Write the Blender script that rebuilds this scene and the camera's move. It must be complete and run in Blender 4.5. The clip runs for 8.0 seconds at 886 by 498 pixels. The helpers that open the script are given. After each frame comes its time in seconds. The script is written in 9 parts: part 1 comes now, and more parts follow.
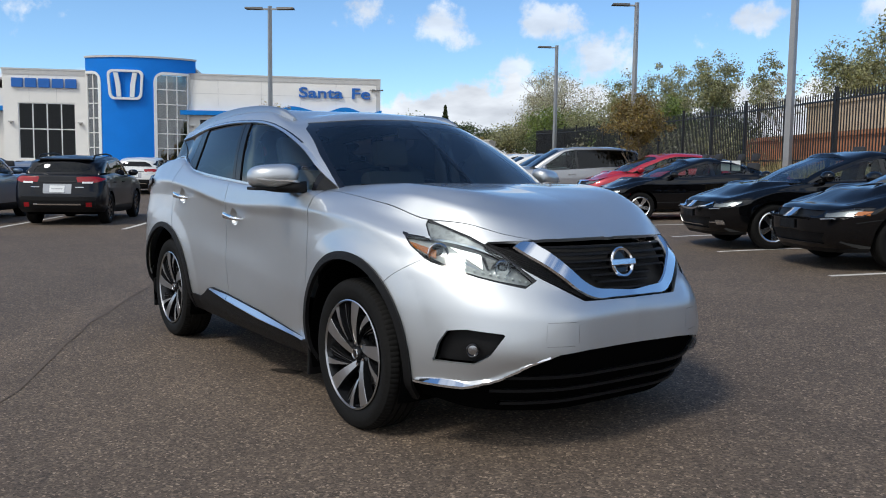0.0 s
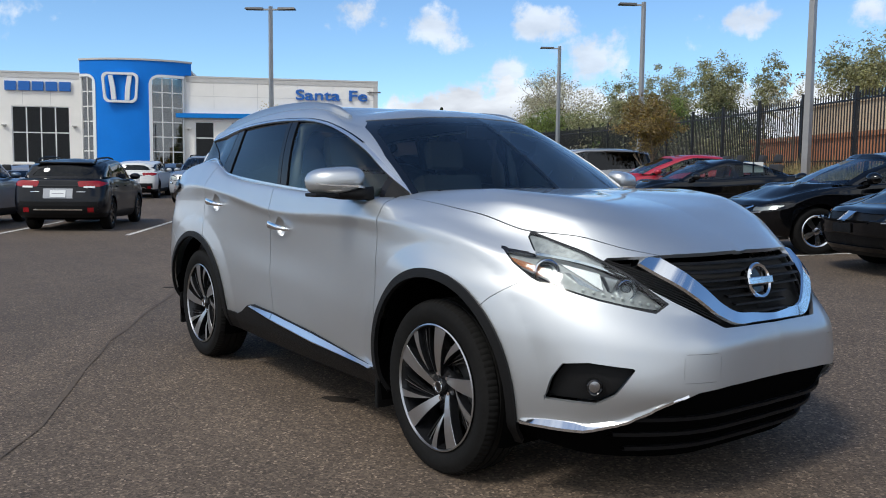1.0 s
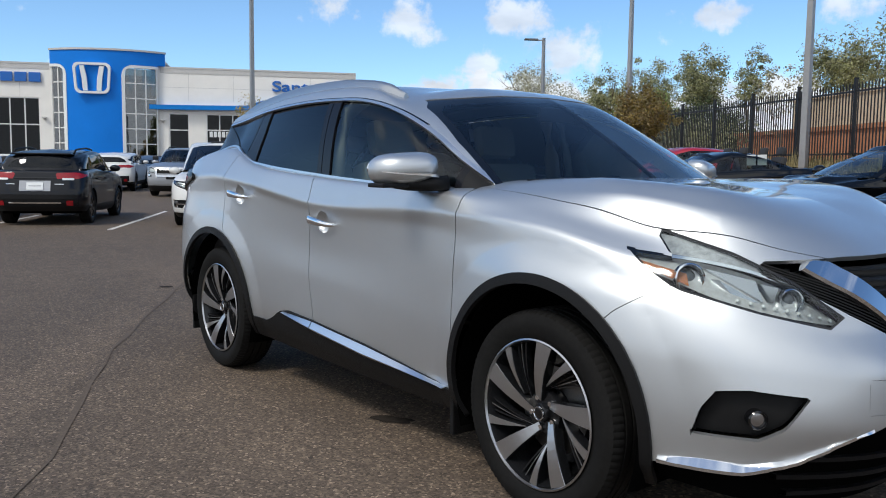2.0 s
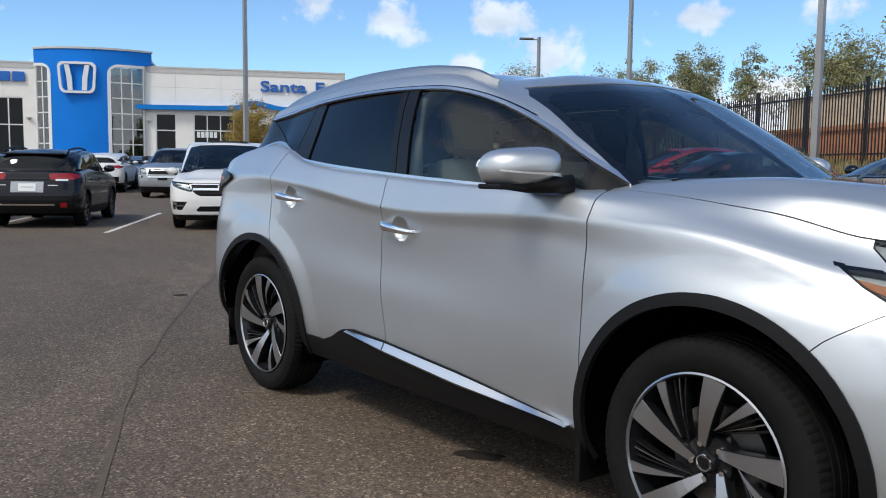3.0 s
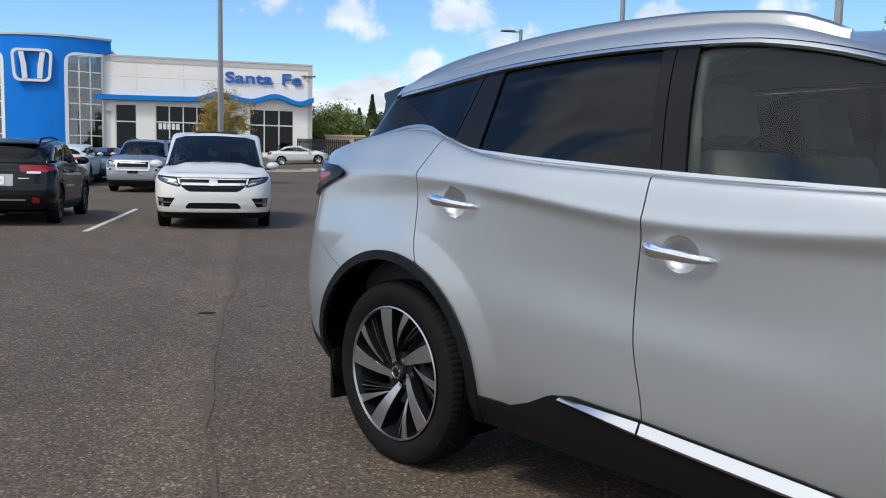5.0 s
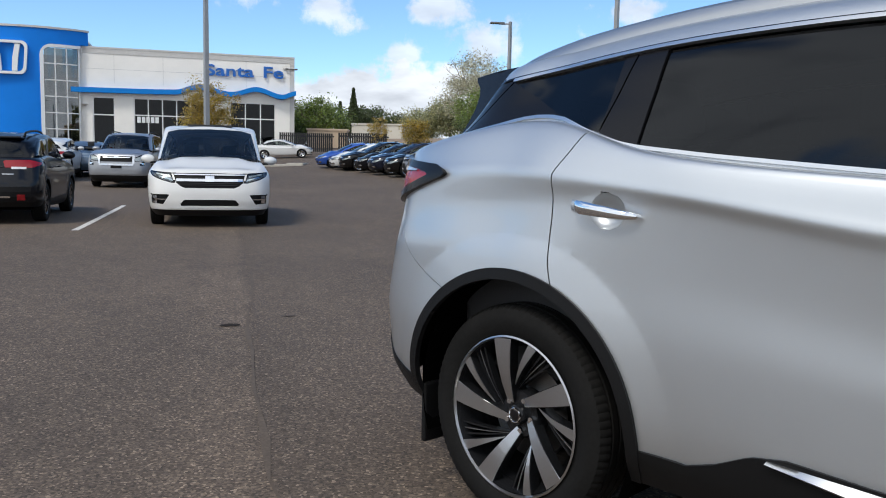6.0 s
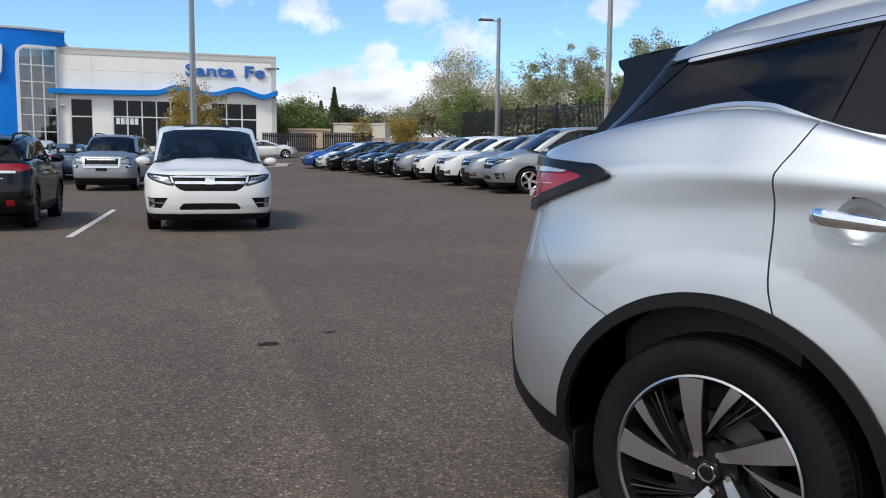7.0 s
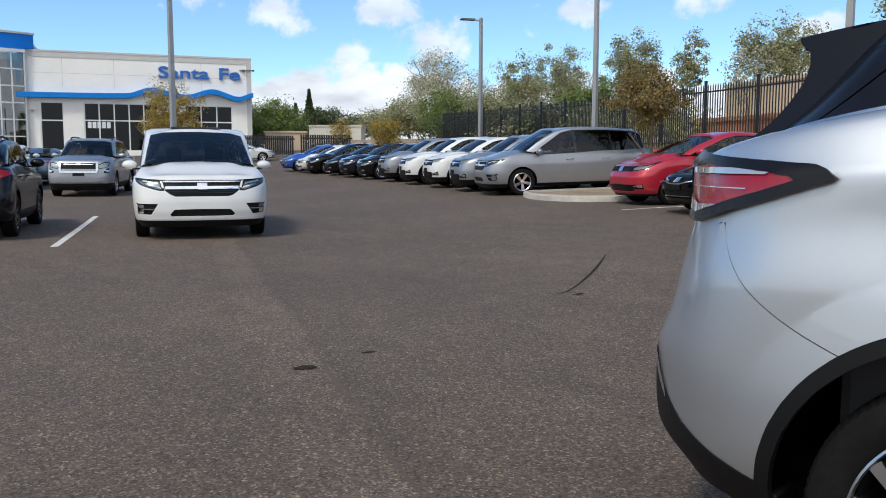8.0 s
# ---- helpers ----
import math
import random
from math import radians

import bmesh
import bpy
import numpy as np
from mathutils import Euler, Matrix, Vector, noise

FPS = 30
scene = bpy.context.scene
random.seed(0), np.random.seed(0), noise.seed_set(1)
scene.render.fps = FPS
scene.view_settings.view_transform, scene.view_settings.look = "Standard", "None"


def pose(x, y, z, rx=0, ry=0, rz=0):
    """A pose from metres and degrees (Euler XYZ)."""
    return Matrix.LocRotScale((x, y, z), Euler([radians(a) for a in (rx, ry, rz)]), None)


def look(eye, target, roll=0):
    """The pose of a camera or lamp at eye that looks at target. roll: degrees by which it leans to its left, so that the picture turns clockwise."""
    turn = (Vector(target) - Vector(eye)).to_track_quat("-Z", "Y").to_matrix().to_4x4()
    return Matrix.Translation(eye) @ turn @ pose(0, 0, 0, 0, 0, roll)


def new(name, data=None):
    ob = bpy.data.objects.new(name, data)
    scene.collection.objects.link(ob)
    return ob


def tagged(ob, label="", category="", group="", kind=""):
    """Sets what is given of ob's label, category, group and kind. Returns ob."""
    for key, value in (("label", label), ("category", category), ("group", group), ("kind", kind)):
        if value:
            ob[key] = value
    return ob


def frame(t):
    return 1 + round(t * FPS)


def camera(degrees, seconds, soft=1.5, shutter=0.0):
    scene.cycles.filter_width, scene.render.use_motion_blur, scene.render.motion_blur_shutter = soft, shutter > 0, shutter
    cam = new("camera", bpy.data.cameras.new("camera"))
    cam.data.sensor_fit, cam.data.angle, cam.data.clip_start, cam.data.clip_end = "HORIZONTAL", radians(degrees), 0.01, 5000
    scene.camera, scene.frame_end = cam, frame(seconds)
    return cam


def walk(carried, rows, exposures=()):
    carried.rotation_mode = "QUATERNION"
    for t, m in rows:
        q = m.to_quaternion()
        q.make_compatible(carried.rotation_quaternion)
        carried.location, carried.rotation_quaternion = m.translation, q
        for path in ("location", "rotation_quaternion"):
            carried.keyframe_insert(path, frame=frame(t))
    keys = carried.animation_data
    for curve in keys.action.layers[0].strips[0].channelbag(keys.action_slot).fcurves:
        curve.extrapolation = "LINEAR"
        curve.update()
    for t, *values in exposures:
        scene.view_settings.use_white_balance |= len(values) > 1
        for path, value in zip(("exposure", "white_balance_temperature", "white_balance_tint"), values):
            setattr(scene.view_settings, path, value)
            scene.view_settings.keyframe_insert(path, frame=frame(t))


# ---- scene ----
cam = camera(55.9, 8.0, soft=1.0)
PATH = [
    (0, (5.075, -2.948, 1.292), (3.457, -1.787, 1.111), 0.8),
    (0.5, (4.719, -2.956, 1.301), (3.105, -1.789, 1.121), 0.8),
    (1, (4.34, -2.976, 1.293), (2.73, -1.802, 1.118), 0.6),
    (1.5, (3.968, -2.978, 1.267), (2.38, -1.775, 1.089), 0.3),
    (1.7, (3.809, -2.984, 1.264), (2.229, -1.772, 1.08), 0.5),
    (3, (2.851, -3.04, 1.246), (1.302, -1.789, 1.059), 0.7),
    (3.5, (2.439, -3.032, 1.237), (0.904, -1.763, 1.053), 0.9),
    (4, (2.037, -3.034, 1.237), (0.521, -1.742, 1.06), 1.2),
    (5.5, (0.835, -2.986, 1.227), (-0.632, -1.642, 1.02), 1.2),
    (6, (0.434, -2.975, 1.237), (-1.014, -1.611, 1.027), 1.2),
    (6.5, (0.041, -2.994, 1.236), (-1.389, -1.612, 1.021), 0.8),
    (7, (-0.342, -2.979, 1.232), (-1.756, -1.58, 1.02), 0.6),
    (7.5, (-0.702, -2.961, 1.228), (-2.101, -1.548, 1.017), 0.5),
    (8, (-1.068, -2.939, 1.229), (-2.438, -1.496, 1.021), 0.1),
]
walk(cam, [(t, look(eye, target, roll)) for t, eye, target, roll in PATH],
     [(0, 0.22), (3.5, 0.28), (5.5, 0.32), (8, 0.36)])

# ---- light ----
SUN_DIR = Vector((0.10, -0.62, 0.78)).normalized()
sun = new("sun", bpy.data.lights.new("sun", "SUN"))
sun.data.energy, sun.data.angle, sun.data.color = 1.8, radians(13), (1.0, 0.955, 0.88)
sun.matrix_world = look(SUN_DIR * 80, (0, 0, 0))


def make_world():
    w = bpy.data.worlds.new("sky")
    w.use_nodes = True
    scene.world = w
    nt = w.node_tree
    nt.nodes.clear()
    N, L = nt.nodes.new, nt.links.new

    def calc(op, a, b=None, clamp=False):
        n = N("ShaderNodeMath"); n.operation = op; n.use_clamp = clamp
        for k, v in enumerate((a, b)):
            if v is None:
                continue
            if isinstance(v, (int, float)):
                n.inputs[k].default_value = v
            else:
                L(v, n.inputs[k])
        return n.outputs[0]

    def span(v, f0, f1, t0=0.0, t1=1.0, soft=False):
        n = N("ShaderNodeMapRange")
        n.interpolation_type = "SMOOTHSTEP" if soft else "LINEAR"
        for key, val in (("From Min", f0), ("From Max", f1), ("To Min", t0), ("To Max", t1)):
            n.inputs[key].default_value = val
        L(v, n.inputs["Value"])
        return n.outputs[0]

    def noise(vec, scale, detail, rough=0.55):
        n = N("ShaderNodeTexNoise")
        n.inputs["Scale"].default_value, n.inputs["Detail"].default_value, n.inputs["Roughness"].default_value = scale, detail, rough
        L(vec, n.inputs["Vector"])
        return n.outputs[0]

    out, bg = N("ShaderNodeOutputWorld"), N("ShaderNodeBackground")
    sky = N("ShaderNodeTexSky")
    sky.sky_type, sky.sun_disc = "NISHITA", False
    sky.sun_elevation = math.asin(SUN_DIR.z)
    sky.sun_rotation = math.atan2(SUN_DIR.x, SUN_DIR.y)
    sky.altitude, sky.air_density, sky.dust_density, sky.ozone_density = 2000, 1.0, 0.3, 2.0
    tc, sep = N("ShaderNodeTexCoord"), N("ShaderNodeSeparateXYZ")
    way = tc.outputs["Generated"]
    L(way, sep.inputs[0])
    z = sep.outputs["Z"]
    fine, broad = noise(way, 16, 8, 0.6), noise(way, 5.5, 5)
    # single fair-weather puffs: a heading, a height, a half width and a half height each
    puff = None
    for c, wide, tall in PUFFS:
        d = N("ShaderNodeVectorMath"); d.operation = "SUBTRACT"; d.inputs[1].default_value = c
        L(way, d.inputs[0])
        q = N("ShaderNodeVectorMath"); q.operation = "MULTIPLY"; q.inputs[1].default_value = (1 / wide, 1 / wide, 1 / tall)
        L(d.outputs[0], q.inputs[0])
        n = N("ShaderNodeVectorMath"); n.operation = "LENGTH"
        L(q.outputs[0], n.inputs[0])
        v = calc("SUBTRACT", 1.0, n.outputs["Value"])
        puff = v if puff is None else calc("MAXIMUM", puff, v)
    puff = calc("ADD", puff, span(fine, 0.3, 0.7, -1.1, 0.6))
    puff = span(puff, 0.0, 0.7, 0.0, 0.8, True)
    # the heaped bank low over the horizon
    bank = calc("SUBTRACT", span(broad, 0.35, 0.65, 0.083, 0.108), z)
    bank = calc("ADD", bank, span(fine, 0.3, 0.7, -0.022, 0.022))
    bank = span(bank, -0.004, 0.012, 0.0, 1.0, True)
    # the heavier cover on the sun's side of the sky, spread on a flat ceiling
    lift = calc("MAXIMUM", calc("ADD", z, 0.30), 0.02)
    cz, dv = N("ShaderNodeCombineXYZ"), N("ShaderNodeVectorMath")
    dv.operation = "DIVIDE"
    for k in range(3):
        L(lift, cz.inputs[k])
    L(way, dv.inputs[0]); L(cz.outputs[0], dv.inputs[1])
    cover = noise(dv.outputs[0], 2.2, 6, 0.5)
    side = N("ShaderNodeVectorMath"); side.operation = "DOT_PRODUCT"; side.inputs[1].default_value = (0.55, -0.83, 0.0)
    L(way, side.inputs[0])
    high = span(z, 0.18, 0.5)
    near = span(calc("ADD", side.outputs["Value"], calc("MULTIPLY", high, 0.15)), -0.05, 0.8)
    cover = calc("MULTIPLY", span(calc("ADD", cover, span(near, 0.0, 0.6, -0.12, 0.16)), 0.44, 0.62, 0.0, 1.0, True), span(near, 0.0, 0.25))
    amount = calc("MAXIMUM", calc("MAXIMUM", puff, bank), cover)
    shade = calc("SUBTRACT", span(noise(dv.outputs[0], 5, 4, 0.5), 0.42, 0.82), calc("MULTIPLY", near, 0.3), True)
    cc = N("ShaderNodeMix"); cc.data_type = "RGBA"
    cc.inputs["A"].default_value, cc.inputs["B"].default_value = (5.2, 5.55, 6.0, 1), (2.9, 3.15, 3.6, 1)
    L(shade, cc.inputs["Factor"])
    tint = N("ShaderNodeMix"); tint.data_type, tint.blend_type = "RGBA", "MULTIPLY"
    tint.inputs["Factor"].default_value = 1.0; tint.inputs["B"].default_value = SKY_TINT
    L(sky.outputs[0], tint.inputs["A"])
    mix = N("ShaderNodeMix"); mix.data_type = "RGBA"
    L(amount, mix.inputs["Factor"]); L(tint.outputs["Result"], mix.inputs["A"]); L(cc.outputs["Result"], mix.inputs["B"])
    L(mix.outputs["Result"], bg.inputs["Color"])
    bg.inputs["Strength"].default_value = 0.15
    L(bg.outputs[0], out.inputs[0])


SKY_TINT = (0.74, 0.90, 0.98, 1)
PUFFS = [((-0.852, 0.490, 0.185), 0.035, 0.028), ((-0.803, 0.571, 0.172), 0.066, 0.032), ((-0.571, 0.804, 0.170), 0.056, 0.028), ((-0.683, 0.717, 0.137), 0.05, 0.034),
         ((-0.754, 0.645, 0.125), 0.026, 0.018), ((-0.719, 0.674, 0.176), 0.05, 0.022), ((-0.454, 0.873, 0.180), 0.05, 0.026), ((-0.985, 0.110, 0.175), 0.13, 0.05), ((-0.33, 0.93, 0.15), 0.06, 0.03)]
make_world()


# ---- materials ----
def mat(name, color, rough=0.5, metal=0.0, coat=0.0, grain=0.0, scale=30.0, blotch=0.0, bscale=2.0, bump=0.0, emit=0.0, spec=0.5, vary=0.0):
    """A surface with fine grain, broad blotches and relief. Sizes follow the object's own metres."""
    m = bpy.data.materials.new(name)
    m.use_nodes = True
    nt = m.node_tree
    p = nt.nodes["Principled BSDF"]
    N, L = nt.nodes.new, nt.links.new
    p.inputs["Base Color"].default_value = (*color, 1)
    p.inputs["Roughness"].default_value, p.inputs["Metallic"].default_value = rough, metal
    p.inputs["Coat Weight"].default_value, p.inputs["Coat Roughness"].default_value = coat, 0.03
    p.inputs["Specular IOR Level"].default_value = spec
    if emit:
        p.inputs["Emission Color"].default_value, p.inputs["Emission Strength"].default_value = (*color, 1), emit
    if grain or blotch or bump or vary:
        tc = N("ShaderNodeTexCoord")
        val = None

        def noise_term(sc, amount, detail):
            n = N("ShaderNodeTexNoise")
            n.inputs["Scale"].default_value, n.inputs["Detail"].default_value, n.inputs["Roughness"].default_value = sc, detail, 0.62
            L(tc.outputs["Object"], n.inputs["Vector"])
            r = N("ShaderNodeMapRange")
            r.inputs["From Min"].default_value, r.inputs["From Max"].default_value = 0.3, 0.7
            r.inputs["To Min"].default_value, r.inputs["To Max"].default_value = 1 - amount, 1 + amount
            L(n.outputs[0], r.inputs["Value"])
            return n, r

        terms = []
        n1, r1 = noise_term(scale, grain, 6)
        terms.append(r1.outputs[0])
        if blotch:
            terms.append(noise_term(bscale, blotch, 4)[1].outputs[0])
        if vary:
            oi = N("ShaderNodeObjectInfo")
            r = N("ShaderNodeMapRange")
            r.inputs["To Min"].default_value, r.inputs["To Max"].default_value = 1 - vary, 1 + vary
            L(oi.outputs["Random"], r.inputs["Value"])
            terms.append(r.outputs[0])
        val = terms[0]
        for t in terms[1:]:
            mu = N("ShaderNodeMath"); mu.operation = "MULTIPLY"
            L(val, mu.inputs[0]); L(t, mu.inputs[1])
            val = mu.outputs[0]
        vm = N("ShaderNodeVectorMath"); vm.operation = "SCALE"
        vm.inputs[0].default_value = color
        L(val, vm.inputs["Scale"])
        L(vm.outputs[0], p.inputs["Base Color"])
        if bump:
            b = N("ShaderNodeBump")
            b.inputs["Strength"].default_value, b.inputs["Distance"].default_value = min(1.0, bump), 0.004
            L(n1.outputs[0], b.inputs["Height"]); L(b.outputs[0], p.inputs["Normal"])
    return m


def paint_mat(name, color, metal=0.0, rough=0.4, spec=0.5):
    """Car paint: pigment with fine flake under a clear coat."""
    m = mat(name, color, rough=rough, metal=metal, coat=1.0, grain=0.05, scale=900, blotch=0.03, bscale=1.3, spec=spec)
    m.node_tree.nodes["Principled BSDF"].inputs["Coat Roughness"].default_value = 0.02
    return m


def glass_mat(name, tint, gloss=1.5):
    """A clear or tinted pane: what shows through is tinted, the gloss grows at a slant."""
    m = bpy.data.materials.new(name)
    m.use_nodes = True
    nt = m.node_tree
    nt.nodes.clear()
    N, L = nt.nodes.new, nt.links.new
    out, mx, tr, gl, fr = (N("ShaderNode" + k) for k in ("OutputMaterial", "MixShader", "BsdfTransparent", "BsdfGlossy", "Fresnel"))
    tr.inputs["Color"].default_value = (*tint, 1)
    gl.inputs["Roughness"].default_value = 0.005
    gl.inputs["Color"].default_value = (0.95, 0.97, 1.0, 1)
    fr.inputs["IOR"].default_value = gloss
    L(fr.outputs[0], mx.inputs[0]); L(tr.outputs[0], mx.inputs[1]); L(gl.outputs[0], mx.inputs[2]); L(mx.outputs[0], out.inputs[0])
    return m


def asphalt_mat(name="asphalt", gain=1.0):
    """Worn asphalt: dark binder, pale chips, broad stains, a seam band with fresher binder."""
    m = mat(name, (0.1, 0.1, 0.1), rough=0.85, bump=0.6, scale=120)
    nt = m.node_tree
    p = nt.nodes["Principled BSDF"]
    N, L = nt.nodes.new, nt.links.new
    tc = N("ShaderNodeTexCoord")
    vor = N("ShaderNodeTexVoronoi"); vor.inputs["Scale"].default_value = 95
    L(tc.outputs["Object"], vor.inputs["Vector"])
    bw = N("ShaderNodeSeparateColor"); L(vor.outputs["Color"], bw.inputs[0])
    chip = N("ShaderNodeValToRGB")
    e = chip.color_ramp.elements
    e[0].position, e[0].color = 0.0, (0.044, 0.032, 0.023, 1)
    e[1].position, e[1].color = 1.0, (0.33, 0.25, 0.18, 1)
    for pos, c in ((0.35, (0.088, 0.064, 0.0455, 1)), (0.75, (0.126, 0.092, 0.0645, 1)), (0.93, (0.18, 0.133, 0.093, 1))):
        k = chip.color_ramp.elements.new(pos); k.color = c
    L(bw.outputs[0], chip.inputs[0])
    prev = chip.outputs[0]
    for sc, lo, hi, det in ((0.35, 0.86 * gain, 1.12 * gain, 5), (3.0, 0.9, 1.1, 5), (22.0, 0.85, 1.15, 3)):
        n = N("ShaderNodeTexNoise"); n.inputs["Scale"].default_value, n.inputs["Detail"].default_value = sc, det
        L(tc.outputs["Object"], n.inputs["Vector"])
        r = N("ShaderNodeMapRange"); r.inputs["From Min"].default_value, r.inputs["From Max"].default_value = 0.3, 0.7
        r.inputs["To Min"].default_value, r.inputs["To Max"].default_value = lo, hi
        L(n.outputs[0], r.inputs["Value"])
        vm = N("ShaderNodeVectorMath"); vm.operation = "SCALE"
        L(prev, vm.inputs[0]); L(r.outputs[0], vm.inputs["Scale"])
        prev = vm.outputs[0]
    # paving lanes: a paler worn strip beside the long joint, faint streaks along the aisle
    across = N("ShaderNodeVectorMath"); across.operation = "DOT_PRODUCT"; across.inputs[1].default_value = (0.485, 0.875, 0)
    L(tc.outputs["Object"], across.inputs[0])
    wob = N("ShaderNodeTexNoise"); wob.inputs["Scale"].default_value, wob.inputs["Detail"].default_value = 2.2, 5
    L(tc.outputs["Object"], wob.inputs["Vector"])
    sh = N("ShaderNodeMath"); sh.operation = "MULTIPLY_ADD"; sh.inputs[1].default_value = 0.3
    L(wob.outputs[0], sh.inputs[0]); L(across.outputs["Value"], sh.inputs[2])
    lane = N("ShaderNodeValToRGB")
    lane.color_ramp.elements[0].position, lane.color_ramp.elements[0].color = 0.0, (1, 1, 1, 1)
    lane.color_ramp.elements[1].position, lane.color_ramp.elements[1].color = 1.0, (1, 1, 1, 1)
    for pos, c in ((0.30, 1.0), (0.36, 1.13), (0.52, 1.16), (0.56, 0.90), (0.66, 0.97), (0.8, 1.0)):
        lane.color_ramp.elements.new(pos).color = (c, c, c, 1)
    rg = N("ShaderNodeMapRange"); rg.inputs["From Min"].default_value, rg.inputs["From Max"].default_value = -3.1, -1.3
    L(sh.outputs[0], rg.inputs["Value"]); L(rg.outputs[0], lane.inputs[0])
    mp = N("ShaderNodeMapping"); mp.inputs["Rotation"].default_value, mp.inputs["Scale"].default_value = (0, 0, radians(29)), (0.12, 2.2, 1)
    L(tc.outputs["Object"], mp.inputs[0])
    st = N("ShaderNodeTexNoise"); st.inputs["Scale"].default_value, st.inputs["Detail"].default_value = 1.0, 4
    L(mp.outputs[0], st.inputs["Vector"])
    sr = N("ShaderNodeMapRange"); sr.inputs["From Min"].default_value, sr.inputs["From Max"].default_value, sr.inputs["To Min"].default_value, sr.inputs["To Max"].default_value = 0.3, 0.7, 0.93, 1.07
    L(st.outputs[0], sr.inputs["Value"])
    v1 = N("ShaderNodeVectorMath"); v1.operation = "MULTIPLY"
    L(prev, v1.inputs[0]); L(lane.outputs[0], v1.inputs[1])
    v2 = N("ShaderNodeVectorMath"); v2.operation = "SCALE"
    L(v1.outputs[0], v2.inputs[0]); L(sr.outputs[0], v2.inputs["Scale"])
    prev = v2.outputs[0]
    for l in list(nt.links):
        if l.to_socket == p.inputs["Base Color"]:
            nt.links.remove(l)
    L(prev, p.inputs["Base Color"])
    return m


ASPHALT = asphalt_mat()
SILVER = paint_mat("silver_paint", (0.575, 0.60, 0.62), metal=0.85, rough=0.42)
WHITE_PAINT = paint_mat("white_paint", (0.70, 0.70, 0.685), rough=0.45)
BLACK_PAINT = paint_mat("black_paint", (0.0025, 0.0027, 0.0035), rough=0.5, spec=0.0)
BLUEBLACK = paint_mat("dark_blue_paint", (0.004, 0.007, 0.02), metal=0.2, spec=0.1)
CHARCOAL = paint_mat("charcoal_paint", (0.004, 0.0048, 0.008), metal=0.1, spec=0.1)
CHARCOAL.node_tree.nodes["Principled BSDF"].inputs["Coat Weight"].default_value = 0.6
GRAY_PAINT = paint_mat("gray_paint", (0.34, 0.35, 0.37), metal=0.7)
RED_PAINT = paint_mat("red_paint", (0.42, 0.012, 0.03), metal=0.2)
BLUE_PAINT = paint_mat("blue_paint", (0.02, 0.09, 0.42), metal=0.4)
STEELBLUE = paint_mat("steel_blue_paint", (0.10, 0.15, 0.22), metal=0.6)
PLASTIC = mat("black_plastic", (0.007, 0.007, 0.0075), spec=0.2, rough=0.5, grain=0.15, scale=400, bump=0.25)
SEAMBLACK = mat("dark_gap", (0.006, 0.006, 0.006), rough=0.9)
GLOSSBLACK = mat("gloss_black", (0.004, 0.004, 0.005), rough=0.08, coat=0.3)
SATINBLACK = mat("satin_black", (0.008, 0.008, 0.010), rough=0.22)
SATINBLACK.node_tree.nodes["Principled BSDF"].inputs["IOR"].default_value = 1.33
TRIMCHROME = mat("satin_chrome", (0.80, 0.80, 0.80), rough=0.28, metal=1.0)
CHROME = mat("chrome", (0.86, 0.87, 0.89), rough=0.06, metal=1.0)
SATIN = mat("machined_aluminium", (0.72, 0.73, 0.75), rough=0.22, metal=1.0, grain=0.04, scale=300)
SPOKEFACE = mat("machined_face", (0.50, 0.505, 0.52), rough=0.28, metal=0.95, grain=0.05, scale=200)
RIMDARK = mat("dark_wheel_paint", (0.010, 0.0105, 0.012), rough=0.22, spec=0.4)
RUBBER = mat("tyre_rubber", (0.0085, 0.0083, 0.0080), spec=0.15, rough=0.75, grain=0.25, scale=60, bump=0.2, blotch=0.2, bscale=6)
CLEAR = glass_mat("clear_glass", (0.86, 0.90, 0.89), 1.5)
GLASS = glass_mat("side_glass", (0.62, 0.70, 0.66), 1.5)
WSGLASS = glass_mat("windscreen_glass", (0.62, 0.69, 0.72), 1.6)
PRIVACY = glass_mat("privacy_glass", (0.03, 0.033, 0.037), 1.45)
REDLENS = mat("red_lens", (0.30, 0.006, 0.012), rough=0.18, coat=0.35, grain=0.1, scale=60)
CLEARLENS = mat("pale_lens", (0.62, 0.63, 0.64), rough=0.1, metal=0.6, coat=1.0)
AMBER = mat("amber_lens", (0.40, 0.12, 0.02), rough=0.15, coat=1.0)
LAMPTRAY = mat("lamp_tray", (0.66, 0.67, 0.68), rough=0.3, metal=0.35, grain=0.15, scale=60)
LAMPFACET = mat("lamp_facet", (0.48, 0.49, 0.51), rough=0.2, metal=1.0)
REFLECTOR = mat("lamp_reflector", (0.75, 0.77, 0.80), rough=0.12, metal=1.0)
CABIN_LIGHT = mat("pale_trim", (0.42, 0.40, 0.36), rough=0.8, grain=0.1, scale=120)
CABIN_DARK = mat("dark_trim", (0.03, 0.03, 0.032), rough=0.7, grain=0.1, scale=120)
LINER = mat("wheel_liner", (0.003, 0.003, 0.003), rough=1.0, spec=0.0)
STUCCO = mat("white_panel", (0.87, 0.85, 0.80), rough=0.75, grain=0.03, scale=40, blotch=0.05, bscale=0.35, bump=0.1)
STUCCO_GREY = mat("grey_coping", (0.55, 0.54, 0.52), rough=0.7, blotch=0.06, grain=0.04, scale=20)
TOWERBLUE = mat("blue_panel", (0.002, 0.19, 0.70), rough=0.45, spec=0.2, blotch=0.05, bscale=0.5, grain=0.02, scale=20)
CANOPYBLUE = mat("canopy_blue", (0.004, 0.20, 0.62), rough=0.45, spec=0.2, blotch=0.04, grain=0.02, scale=20)
